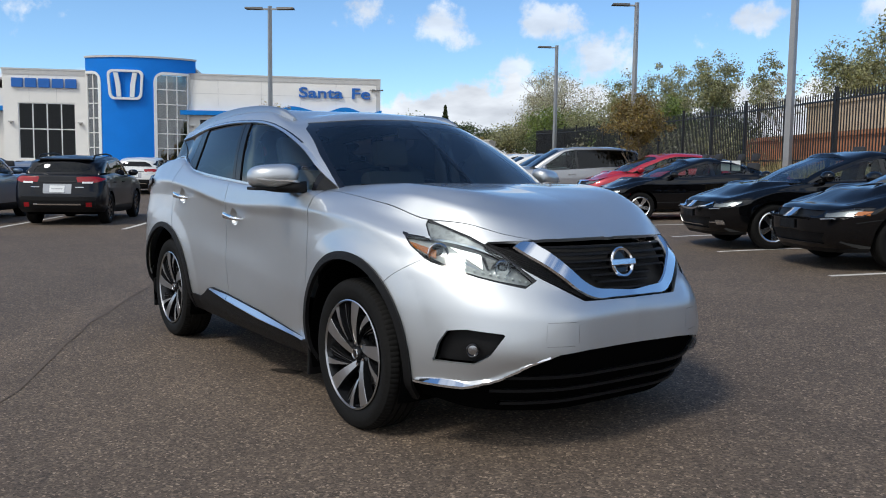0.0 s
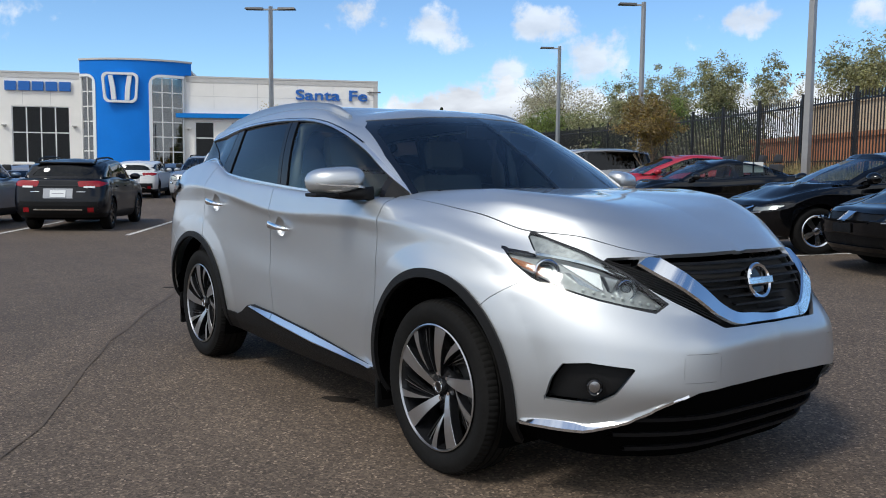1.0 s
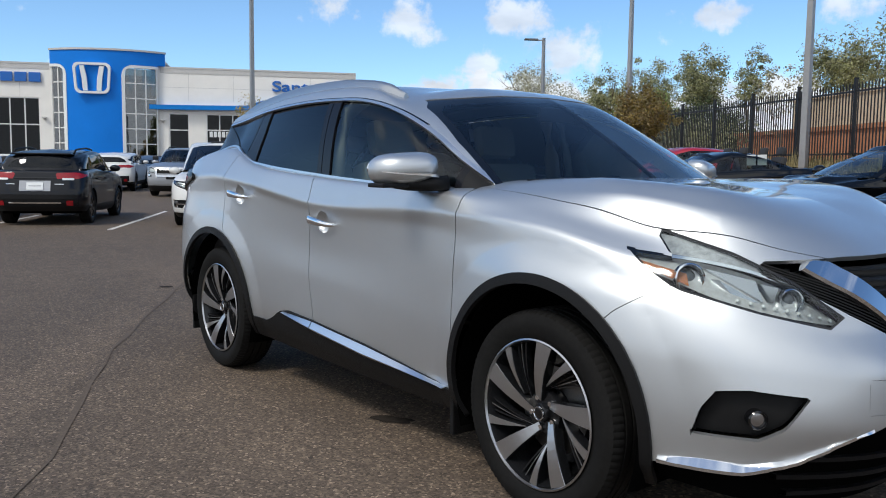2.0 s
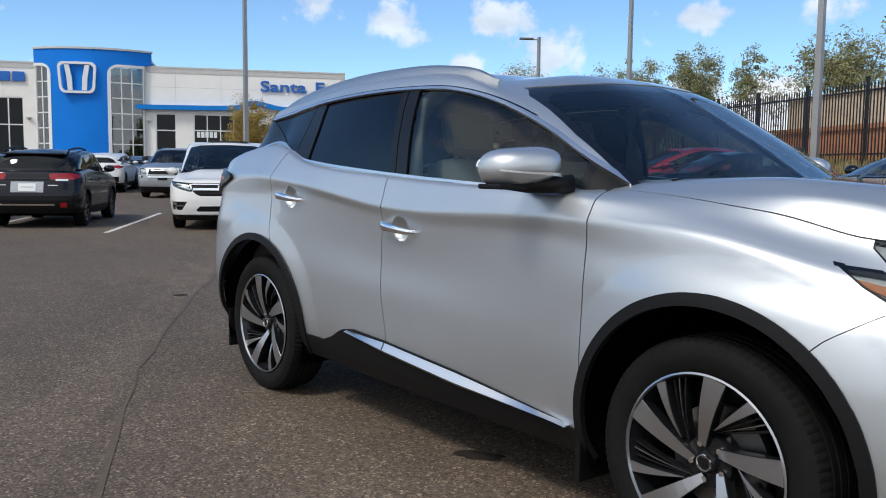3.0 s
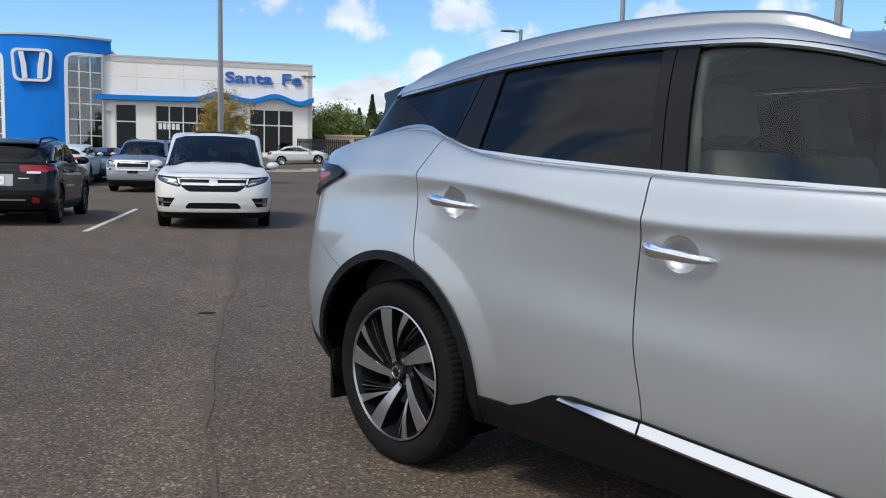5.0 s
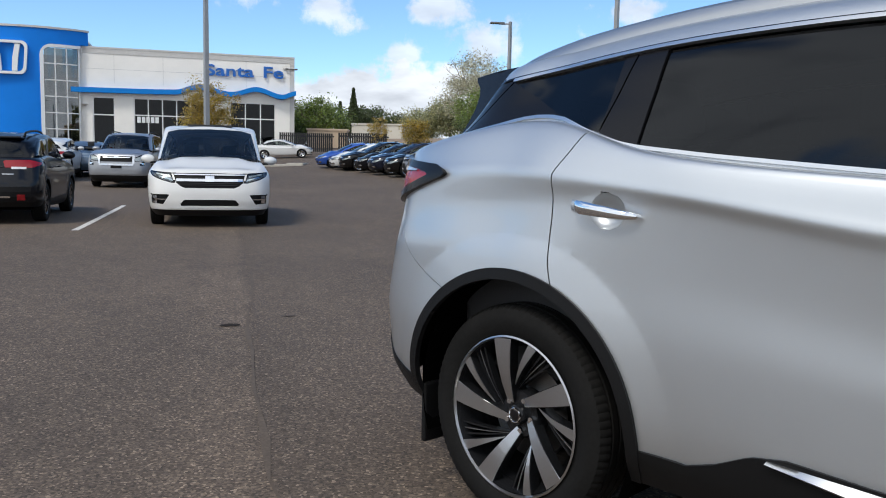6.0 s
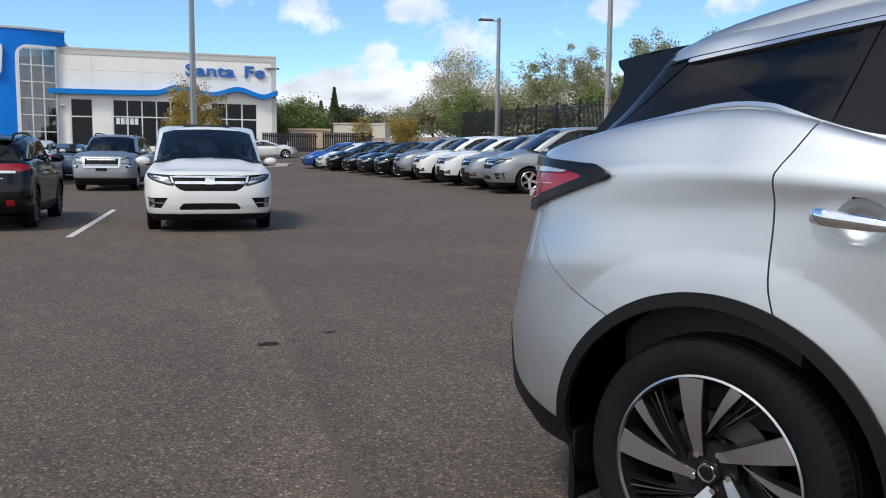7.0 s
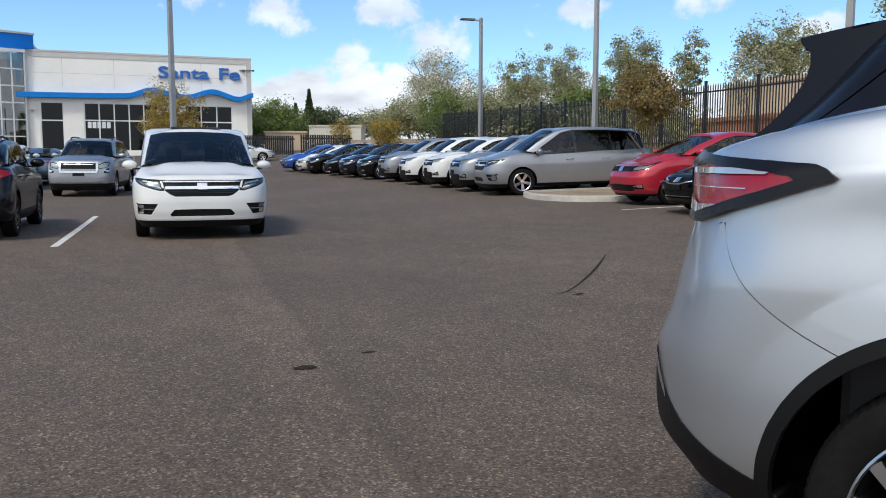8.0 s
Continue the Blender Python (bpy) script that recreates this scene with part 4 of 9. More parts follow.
# ---- fence on the bank ----
def fence():
    v0 = 12.3
    bays = [(-10.0 + 2.44 * k) for k in range(25)]
    def foot(w):
        x, y = xy(v0, w)
        return Vector((x, y, ground_z(x, y)))
    d = Vector((-0.875, 0.485, 0))
    ang = math.degrees(math.atan2(d.y, d.x))
    bmp = bmesh.new(); box(bmp, -0.035, -0.035, -0.3, 0.035, 0.035, 2.2); box(bmp, -0.042, -0.042, 2.2, 0.042, 0.042, 2.235)
    bmk = bmesh.new()
    for sx, sy in ((-1, -1),):
        vs = [[bmk.verts.new((a * 0.0125, b * 0.0125, z)) for a, b in ((-1, -1), (1, -1), (1, 1), (-1, 1))] for z in (0.08, 2.06)]
        tip = bmk.verts.new((0, 0, 2.14))
        for k in range(4):
            bmk.faces.new((vs[0][k], vs[0][(k + 1) % 4], vs[1][(k + 1) % 4], vs[1][k])); bmk.faces.new((vs[1][k], vs[1][(k + 1) % 4], tip))
    mesh_post, mesh_pick = bpy.data.meshes.new("post"), bpy.data.meshes.new("picket")
    for b_, m_ in ((bmp, mesh_post), (bmk, mesh_pick)):
        bmesh.ops.recalc_face_normals(b_, faces=b_.faces); b_.to_mesh(m_); b_.free(); m_.materials.append(FENCEBLACK)
    rest_v, rest_f = [], []
    fence_ob = thing("fence", pose(*foot(0)), "tall black steel picket fence on the dry bank", "fence")
    inv = fence_ob.matrix_world.inverted()
    count = 0
    for w0, w1 in zip(bays, bays[1:]):
        a, b = foot(w0), foot(w1)
        o = new("post", mesh_post); o.parent = fence_ob; o.matrix_parent_inverse = inv; o.matrix_world = Matrix.Translation(a) @ pose(0, 0, 0, 0, 0, ang)
        o.matrix_parent_inverse = Matrix.Identity(4); o.matrix_basis = inv @ (Matrix.Translation(a) @ pose(0, 0, 0, 0, 0, ang))
        for zr_ in (0.35, 1.88):
            bm = bmesh.new()
            for s_ in (0,):
                p, q = inv @ (a + Vector((0, 0, zr_))), inv @ (b + Vector((0, 0, zr_)))
                n = Vector((0.485, 0.875, 0)) * 0.02
                vs = [bm.verts.new(c) for c in (p - n, p + n, p + n + Vector((0, 0, 0.045)), p - n + Vector((0, 0, 0.045)), q - n, q + n, q + n + Vector((0, 0, 0.045)), q - n + Vector((0, 0, 0.045)))]
                for f in ((0, 1, 2, 3), (7, 6, 5, 4), (0, 4, 5, 1), (1, 5, 6, 2), (2, 6, 7, 3), (3, 7, 4, 0)):
                    bm.faces.new([vs[k] for k in f])
            part("rail", bm, FENCEBLACK, fence_ob)
        for k in range(1, 20):
            p = a.lerp(b, k / 20)
            if 0 < w0 < 27 and count < 300:
                o = new("picket", mesh_pick); o.parent = fence_ob
                o.matrix_basis = inv @ (Matrix.Translation(p) @ pose(0, 0, 0, 0, 0, ang))
                count += 1
            else:
                m = inv @ (Matrix.Translation(p) @ pose(0, 0, 0, 0, 0, ang))
                n0 = len(rest_v)
                rest_v += [m @ v.co for v in mesh_pick.vertices]
                rest_f += [[n0 + i for i in f.vertices] for f in mesh_pick.polygons]
    far = new("far_picket", mesh_of("far_picket", rest_v, rest_f, FENCEBLACK)); far.parent = fence_ob
    tagged(far, kind="stuff")


fence()

from mathutils.bvhtree import BVHTree

# ---- wheels ----
def tyre_mesh(r, w, rim, n=64):
    bm = bmesh.new()
    h = w / 2
    prof = [(rim - 0.012, h * 0.78), (rim + 0.008, h * 0.86), (rim + 0.02, h * 0.92), ((rim + r) / 2, h * 1.0), (r - 0.035, h * 0.97), (r - 0.014, h * 0.88), (r - 0.004, h * 0.74)]
    groove = []
    for g in (0.5, 0.18, -0.18, -0.5):
        groove += [(r, h * (g + 0.05)), (r - 0.008, h * (g + 0.04)), (r - 0.008, h * (g - 0.04)), (r, h * (g - 0.05))]
    lathe(bm, prof + groove + [(a, -b) for a, b in prof[::-1]], "y", n)
    if n > 100:
        # cross cuts between the shoulder blocks
        for i, v in enumerate(bm.verts):
            rr = math.hypot(v.co.x, v.co.z)
            if rr > r - 0.02 and abs(v.co.y) > h * 0.53 and (i // (len(prof) * 2 + len(groove))) % 3 == 0:
                f = 1 - 0.0035 / rr
                v.co.x, v.co.z = v.co.x * f, v.co.z * f
    return bm


def hero_rim_parts(parent, r):
    """Twenty-inch wheel: machined twisted spokes over dark pockets. Outer face towards -y."""
    bm = bmesh.new()
    lathe(bm, [(r - 0.003, -0.105), (r, -0.110), (r - 0.006, -0.113), (r - 0.010, -0.104)], "y", 72)
    rim = part("rim", bm, SPOKEFACE, parent, "machined rim edge", True, 40)
    bm = bmesh.new()
    lathe(bm, [(r - 0.013, -0.104), (r - 0.032, -0.05), (r - 0.06, 0.10), (r - 0.02, 0.112)], "y", 72)
    part("rim_barrel", bm, RIMDARK, parent, "", True, 40)
    bm = bmesh.new()
    lathe(bm, [(r - 0.034, -0.055), (r - 0.07, 0.06), (0.0, 0.07)], "y", 48)
    part("rim_well", bm, RIMDARK, parent, "", True, 40)
    bm = bmesh.new()
    lathe(bm, [(0.165, -0.005), (0.165, 0.02), (0.05, 0.02), (0.05, -0.005)], "y", 40, True)
    part("brake_disc", bm, mat("brake_steel", (0.2, 0.2, 0.2), rough=0.35, metal=1.0, grain=0.2, scale=200), parent, "", True, 40)

    def spoke(a0, a1, w0, w1, y_in, y_out, r0, r1, depth, material, name, face=True):
        """One tapered spoke from the hub at angle a0 to the edge at a1 (degrees)."""
        b = bmesh.new()
        n = 7
        rows = []
        A = Vector((r0 * math.cos(radians(a0)), r0 * math.sin(radians(a0))))
        B = Vector((r1 * math.cos(radians(a1)), r1 * math.sin(radians(a1))))
        along = (B - A).normalized()
        e = (-along.y, along.x)
        for k in range(n + 1):
            t = k / n
            wd = (w0 + (w1 - w0) * t) / 2
            y = y_in + (y_out - y_in) * t - 0.012 * math.sin(math.pi * t)
            p = (A + (B - A) * t)
            rows.append([b.verts.new(q) for q in ((p[0] - e[0] * wd, y, p[1] - e[1] * wd), (p[0] + e[0] * wd, y, p[1] + e[1] * wd),
                                                   (p[0] + e[0] * wd * 0.85, y + depth, p[1] + e[1] * wd * 0.85), (p[0] - e[0] * wd * 0.85, y + depth, p[1] - e[1] * wd * 0.85))])
        for p, q in zip(rows, rows[1:]):
            for j in range(4):
                b.faces.new((p[j], p[(j + 1) % 4], q[(j + 1) % 4], q[j]))
        b.faces.new(rows[0]); b.faces.new(rows[-1][::-1])
        body = part(name, b, material, parent)
        if face:
            b = bmesh.new()
            rows = []
            for k in range(n + 1):
                t = k / n
                wd = (w0 + (w1 - w0) * t) / 2 - 0.002
                y = y_in + (y_out - y_in) * t - 0.012 * math.sin(math.pi * t)
                p = A + (B - A) * t
                rows.append([b.verts.new((p.x + q * wd * e[0], yy, p.y + q * wd * e[1])) for q, yy in ((-1, y - 0.001), (-0.97, y - 0.003), (0.97, y - 0.003), (1, y - 0.001))])
            for p, q in zip(rows, rows[1:]):
                for j in range(3):
                    b.faces.new((p[j], p[j + 1], q[j + 1], q[j]))
            part("spoke_face", b, SPOKEFACE, body, "machined spoke face")
        return body

    for k in range(5):
        a = 72 * k + 90
        spoke(a + 33, a, 0.030, 0.080, -0.066, -0.104, 0.05, r - 0.010, 0.045, RIMDARK, "spoke")
        spoke(a - 4, a - 29, 0.006, 0.040, -0.072, -0.102, 0.105, r - 0.010, 0.045, RIMDARK, "spoke")
        for o in (37, 42, 47):
            spoke(a + 6, a - o, 0.004, 0.007, -0.04, -0.085, 0.085, r - 0.014, 0.03, RIMDARK, "vane", o == 42)
    bm = bmesh.new()
    lathe(bm, [(0.0, -0.085), (0.03, -0.085), (0.034, -0.08), (0.036, -0.06), (0.078, -0.058), (0.085, -0.045), (0.085, 0.02)], "y", 32)
    part("hub", bm, RIMDARK, parent, "", True, 40)
    bm = bmesh.new()
    lathe(bm, [(0.0, -0.0885), (0.022, -0.0885), (0.027, -0.086), (0.027, -0.08)], "y", 28)
    part("hub_cap", bm, GLOSSBLACK, parent, "small round dark hub cap", True, 40)
    bm = bmesh.new()
    lathe(bm, [(0.021, -0.088), (0.0225, -0.091), (0.0255, -0.091), (0.027, -0.087)], "y", 28)
    part("cap_ring", bm, CHROME, parent, "", True, 40)
    for k in range(5):
        a = radians(72 * k + 54)
        bm = bmesh.new()
        lathe(bm, [(0.0, -0.072), (0.010, -0.072), (0.012, -0.066), (0.012, -0.05)], "y", 8)
        bmesh.ops.translate(bm, verts=bm.verts, vec=(0.057 * math.cos(a), 0, 0.057 * math.sin(a)))
        part("lug_nut", bm, CHROME, parent)


def plain_rim_parts(parent, r, spokes, material, width):
    bm = bmesh.new()
    lathe(bm, [(r, -width * 0.42), (r - 0.012, -width * 0.46), (r - 0.03, -width * 0.4), (r - 0.05, 0.05), (r - 0.01, width * 0.45)], "y", 32)
    rim = part("rim", bm, material, parent, "", True, 40)
    bm = bmesh.new()
    lathe(bm, [(r - 0.03, -0.02), (0, -0.0)], "y", 24)
    part("rim_well", bm, LINER, parent)
    for k in range(spokes):
        a = 2 * math.pi * k / spokes + 0.3
        c, s = math.cos(a), math.sin(a)
        bm = bmesh.new()
        vs = []
        for rr, wd, y in ((0.04, 0.03, -width * 0.33), (r - 0.015, 0.45 * r * 2.2 / spokes, -width * 0.42)):
            for yy, f in ((y, 1), (y + 0.03, 0.8)):
                vs += [bm.verts.new((rr * c - f * wd * s, yy, rr * s + f * wd * c)), bm.verts.new((rr * c + f * wd * s, yy, rr * s - f * wd * c))]
        for f in ((0, 1, 5, 4), (2, 6, 7, 3), (0, 4, 6, 2), (1, 3, 7, 5), (0, 2, 3, 1), (4, 5, 7, 6)):
            bm.faces.new([vs[i] for i in f])
        part("spoke", bm, material, parent)
    bm = bmesh.new()
    lathe(bm, [(0, -width * 0.36), (0.035, -width * 0.36), (0.055, -width * 0.3), (0.06, 0)], "y", 16)
    part("hub", bm, material, parent, "", True, 40)


def wheels(car, wb, track, r, width, rim_r, hero=False, spokes=5, material=None, shift=0.0):
    """Four wheels as parts of a car: tyre with its rim inside."""
    first = None
    for x in (wb / 2, -wb / 2):
        for sg in (-1, 1):
            hold = new("wheel")
            hold.empty_display_size = 0.1
            hold.parent = car
            hold.matrix_basis = pose(x + shift, sg * track, r - 0.006, 0, 0, 0 if sg < 0 else 180) @ pose(0, 0, 0, 0, {(1, -1): 8, (1, 1): 30, (-1, -1): -10.7, (-1, 1): 50}[(1 if x > 0 else -1, sg)], 0)
            if first is None:
                part("tyre", tyre_mesh(r, width, rim_r, 270 if hero else 36), RUBBER, hold, "black tyre", True, 30)
                if hero:
                    hero_rim_parts(hold, rim_r + 0.006)
                else:
                    plain_rim_parts(hold, rim_r + 0.006, spokes, material or SATIN, width)
                first = hold
            else:
                made = {first: hold}
                for o in first.children_recursive:
                    c = o.copy()
                    scene.collection.objects.link(c)
                    c.parent = made[o.parent]
                    made[o] = c
    return first


# ---- cars ----
def tub_rings(s):
    """Rings of a plain car's lower body from its main sizes."""
    L, W, wb, fo = s["L"], s["W"] / 2, s["wb"], s["fo"]
    xf, xr, fa, ra = wb / 2 + fo, wb / 2 + fo - L, wb / 2, -wb / 2
    hz, bf, br, dz = s["hood"], s["belt_f"], s["belt_r"], s["deck"]
    cz, cx = s["cowl_z"], s["cowl_x"]
    k, rk = s.get("corner", 0.9), s.get("rear_corner", 0.9)
    tumble = s.get("tail_lean", 0.18)

    def ring(z_f, z_s, z_r, w, df, dr):
        a, b, c = z_f, z_s, z_r
        return [(xf + df, 0, a), (xf + df - 0.03 * k, -0.5 * w, a), (xf + df - 0.17 * k, -0.82 * w, a), (xf + df - 0.44 * k, -0.965 * w, a * 0.7 + b * 0.3),
                (fa, -w, b), (fa - 0.47, -w * 0.99, b), (0, -w * 0.99, b), (ra + 0.5, -w * 0.99, b * 0.6 + c * 0.4), (ra, -w, c * 0.8 + b * 0.2), (xr + dr + 0.28 * rk, -0.95 * w, c),
                (xr + dr + 0.05 * rk, -0.66 * w, c), (xr + dr, 0, c)]
    rs = [ring(0.2, 0.22, 0.3, W * 0.9, -0.12, 0.12), ring(0.34, 0.33, 0.42, W * 0.965, -0.03, 0.03), ring(0.48, 0.5, 0.56, W * 0.99, 0, 0), ring(0.6, 0.66, 0.7, W, -0.0, 0.01),
          ring(hz - 0.16, 0.8, 0.86, W, -0.05, 0.05), ring(hz - 0.07, bf - 0.13, dz - 0.1, W * 0.985, -0.1, 0.04 + tumble * 0.4)]
    g = ring(hz, bf, dz, W * 0.93, -0.17, tumble)
    # belt and bonnet edge follow their own lines
    fx = lambda t: hz + (cz - hz) * t
    g[3] = (g[3][0] - 0.05, -0.84 * W, fx(0.35)); g[4] = (fa, -0.87 * W, fx(0.62)); g[5] = (fa - 0.47, -0.93 * W, bf)
    g[6] = (0, -0.93 * W, bf * 0.6 + br * 0.4); g[7] = (ra + 0.5, -0.92 * W, br); g[8] = (ra, -0.91 * W, br * 0.7 + dz * 0.3); g[9] = (g[9][0], -0.86 * W, dz)
    rs.append(g)
    rs.append([(x * 0.97 if i > 7 else x - 0.16, y * 0.82, z + (0.035 if i < 4 else 0.02)) for i, (x, y, z) in enumerate(g)])
    mid = [(xf - 0.75, 0), (xf - 0.75, -0.2), (xf - 0.78, -0.36), (fa + 0.05, -0.45), (fa - 0.1, -0.48), (cx - 0.1, -0.5), (0, -0.5), (ra + 0.5, -0.5), (ra, -0.5), (xr + 0.5, -0.4), (xr + 0.4, -0.2), (xr + 0.38, 0)]
    rs.append([(x, y, hz + 0.62 * (cz - hz) + 0.05 if i < 3 else cz if i < 6 else bf if i == 6 else dz + 0.03) for i, (x, y) in enumerate(mid)])
    rs.append([(cx + 0.12 if i < 3 else cx if i < 6 else x, 0, cz + 0.02 if i < 6 else bf if i == 6 else dz + 0.04) for i, (x, y) in enumerate(mid)])
    return rs


def cabin_rings(s):
    """Rings of a plain car's glasshouse and roof."""
    W, wb = s["W"] / 2, s["wb"]
    cx, cz, bf, br, dz, H = s["cowl_x"], s["cowl_z"], s["belt_f"], s["belt_r"], s["deck"], s["H"]
    rf, rr, rb = s["roof_f"], s["roof_r"], s["rear_base"]
    bw, tw = W * 0.915, W * s.get("roof_w", 0.74)
    base = [(cx + 0.22, 0, cz - 0.03), (cx + 0.16, -0.45 * bw, cz - 0.03), (cx, -0.9 * bw, cz - 0.02), (cx - 0.5, -bw, bf - 0.01), (0.0, -bw, bf * 0.6 + br * 0.4 - 0.01),
            (rr * 0.5, -bw, br * 0.8 + bf * 0.2 - 0.01), (rr * 0.6 + rb * 0.4, -0.98 * bw, br), (rb + 0.12, -0.86 * bw, dz - 0.01), (rb, -0.5 * bw, dz - 0.01), (rb - 0.03, 0, dz - 0.01)]
    hr = s.get("roof_drop", 0.06)
    top = [(rf + 0.06, 0, H - 0.075), (rf + 0.03, -0.5 * tw, H - 0.085), (rf - 0.06, -0.93 * tw, H - 0.13), (rf - 0.35, -tw, H - 0.075), (0.3 * rf + 0.7 * rr * 0.4, -1.01 * tw, H - 0.065),
           (rr * 0.6, -tw, H - 0.08 - hr * 0.3), (rr * 0.8, -0.98 * tw, H - 0.09 - hr * 0.6), (rr, -0.88 * tw, H - 0.11 - hr), (rr - 0.06, -0.5 * tw, H - 0.07 - hr), (rr - 0.08, 0, H - 0.06 - hr)]
    mid = [tuple(0.48 * np.array(a) + 0.52 * np.array(b) + np.array((0.03 if i < 3 else -0.02 if i > 7 else 0, -0.018 if 2 < i < 8 else 0, 0.012))) for i, (a, b) in enumerate(zip(base, top))]
    in1 = [(x * 0.93 + (rf + rr) / 2 * 0.07, y * 0.82, z + 0.04) for x, y, z in top]
    xm = (rf + rr) / 2
    spine = [(x * 0.8 + xm * 0.2, 0, H - (hr * 1.0 if i > 6 else hr * 0.4 if i > 5 else 0.01 if i > 2 else 0.03)) for i, (x, y, z) in enumerate(top)]
    return [base, mid, top, in1, spine]


def side_outline(s):
    """The outline of the side glass, seen from the side."""
    cx, bf, br, H, rr, rb, dz = s["cowl_x"], s["belt_f"], s["belt_r"], s["H"], s["roof_r"], s["rear_base"], s["deck"]
    hr = s.get("roof_drop", 0.06)
    end = s.get("dlo_end", 0.5 * (rr + rb))
    zt = H - 0.125
    slope = (zt - bf) / (s["roof_f"] - 0.02 - cx + 0.18)
    return [(cx - 0.16, bf + 0.02), (s["roof_f"] - 0.2, zt - 0.06), (s["roof_f"] - 0.5, zt), (0.5 * s["roof_f"] + 0.5 * rr, zt - hr * 0.15), (rr * 0.85, zt - hr * 0.75),
            (end + 0.12, zt - hr - 0.06), (end, br + 0.12), (end + 0.12, br + 0.035), (rr * 0.4, br * 0.85 + bf * 0.15 + 0.02)]


def band(car, tree, name, y0, y1, zlo, zhi, material, push=0.006, front=True, n=14, thick=0.012, label=""):
    """A bar or plate that follows a car's nose or tail from y0 to y1; zlo and zhi may be functions of y."""
    bm = bmesh.new()
    rows = []
    sg = 1 if front else -1
    for k in range(n + 1):
        y = y0 + (y1 - y0) * k / n
        a, b = (z(y) if callable(z) else z for z in (zlo, zhi))
        row = []
        for m in range(5):
            z = a + (b - a) * m / 4
            hit = tree.ray_cast(Vector((sg * 4, -abs(y) - 1e-4, z)), Vector((-sg, 0, 0)))[0]
            if hit is None:
                break
            row.append((hit.x, z))
        if len(row) < 5:
            continue
        rows.append([bm.verts.new((x + sg * push, y, z)) for x, z in row] + [bm.verts.new((x + sg * (push - thick), y, z)) for x, z in (row[4], row[0])])
    for p, q in zip(rows, rows[1:]):
        for j in range(7):
            bm.faces.new((p[j], p[(j + 1) % 7], q[(j + 1) % 7], q[j]))
    if len(rows) > 1:
        bm.faces.new(rows[0]); bm.faces.new(rows[-1][::-1])
    return part(name, bm, material, car, label)


def dress(car, s, tree, paint):
    """The details that a car shows at its nose, tail and roof."""
    hz, W = s["hood"], s["W"] / 2
    for z0, z1, w, mt in s.get("bars", ()):
        band(car, tree, "grille_bar", -w, w, z0, z1, mt, 0.012)
    if s.get("badge"):
        z = s["badge"]
        band(car, tree, "badge", -0.075, 0.075, z - 0.05, z + 0.05, CHROME, 0.024, n=4, label="small plain chrome badge")
    if s.get("front_plate"):
        z = s["front_plate"]
        band(car, tree, "plate_holder", -0.17, 0.17, z - 0.05, z + 0.05, PLASTIC, 0.02, n=4)
    if s.get("wing"):
        # lamps and trim of the fog recesses, light bars in the headlights
        for sg in (-1, 1):
            band(car, tree, "fog_trim", sg * 0.72, sg * 0.96, 0.482, 0.496, CHROME, -0.004, n=8)
            band(car, tree, "fog_lamp", sg * 0.87, sg * 0.945, 0.42, 0.475, REFLECTOR, -0.008, n=4)
            band(car, tree, "fog_lamp", sg * 0.87, sg * 0.945, 0.505, 0.555, LAMPDARK, -0.008, n=4)
            band(car, tree, "lamp_bar", sg * 0.60, sg * 0.90, lambda y: 0.80 + 0.30 * (abs(y) - 0.60), lambda y: 0.83 + 0.26 * (abs(y) - 0.60), REFLECTOR, -0.006, n=10)
            band(car, tree, "lamp_bar", sg * 0.66, sg * 0.88, lambda y: 0.87 + 0.2 * (abs(y) - 0.66), lambda y: 0.895 + 0.2 * (abs(y) - 0.66), LAMPTRAY, -0.008, n=10)
        band(car, tree, "bumper_lip", -0.9, 0.9, 0.318, 0.335, paint, 0.025, n=24)
    if s.get("smile"):
        # bright lower edge of the grille that sweeps up to the lamps
        w = s["smile"]
        band(car, tree, "grille_edge", -w, w, lambda y: 0.545 + 0.10 * (abs(y) / w) ** 2, lambda y: 0.572 + 0.10 * (abs(y) / w) ** 2, CHROME, 0.014, n=18)
        band(car, tree, "bumper_strip", -0.42, 0.42, 0.335, 0.345, CHROME, 0.012, n=12)
    if s.get("amber"):
        for sg in (-1, 1):
            band(car, tree, "turn_lamp", sg * 0.80, sg * 0.865, 0.615, 0.66, AMBER, 0.004, n=5)
    for z0, z1, y0, y1 in s.get("fog", ()):
        for sg in (-1, 1):
            band(car, tree, "fog_recess", sg * y0, sg * y1, z0, lambda y: z0 + (z1 - z0) * (0.45 + 0.55 * (abs(y) - y0) / (y1 - y0)), GLOSSBLACK, 0.008, n=10)
            ym = y0 + 0.75 * (y1 - y0)
            band(car, tree, "fog_lamp", sg * (ym - 0.04), sg * (ym + 0.04), z0 + 0.025, z0 + 0.085, REFLECTOR, 0.012, n=4)
            band(car, tree, "fog_trim", sg * y0, sg * y1, lambda y: z0 + 0.45 * (z1 - z0) + 0.02 * (abs(y) - y0), lambda y: z0 + 0.45 * (z1 - z0) + 0.014 + 0.02 * (abs(y) - y0), CHROME, 0.014, n=8)
    if s.get("frame"):
        w, z0, z1, mt = s["frame"]
        band(car, tree, "grille_frame", -w, w, z1, z1 + 0.05, mt, 0.03)
        band(car, tree, "grille_frame", -w - 0.04, w + 0.04, z0 - 0.06, z0, mt, 0.04)
        for sg in (-1, 1):
            band(car, tree, "grille_frame", sg * w, sg * (w + 0.07), z0, z1 + 0.05, mt, 0.03, n=3)
    if s.get("skid"):
        z0, z1 = s["skid"]
        band(car, tree, "skid_plate", -0.6 * W, 0.6 * W, z0, z1, GRAY_PAINT, 0.01)
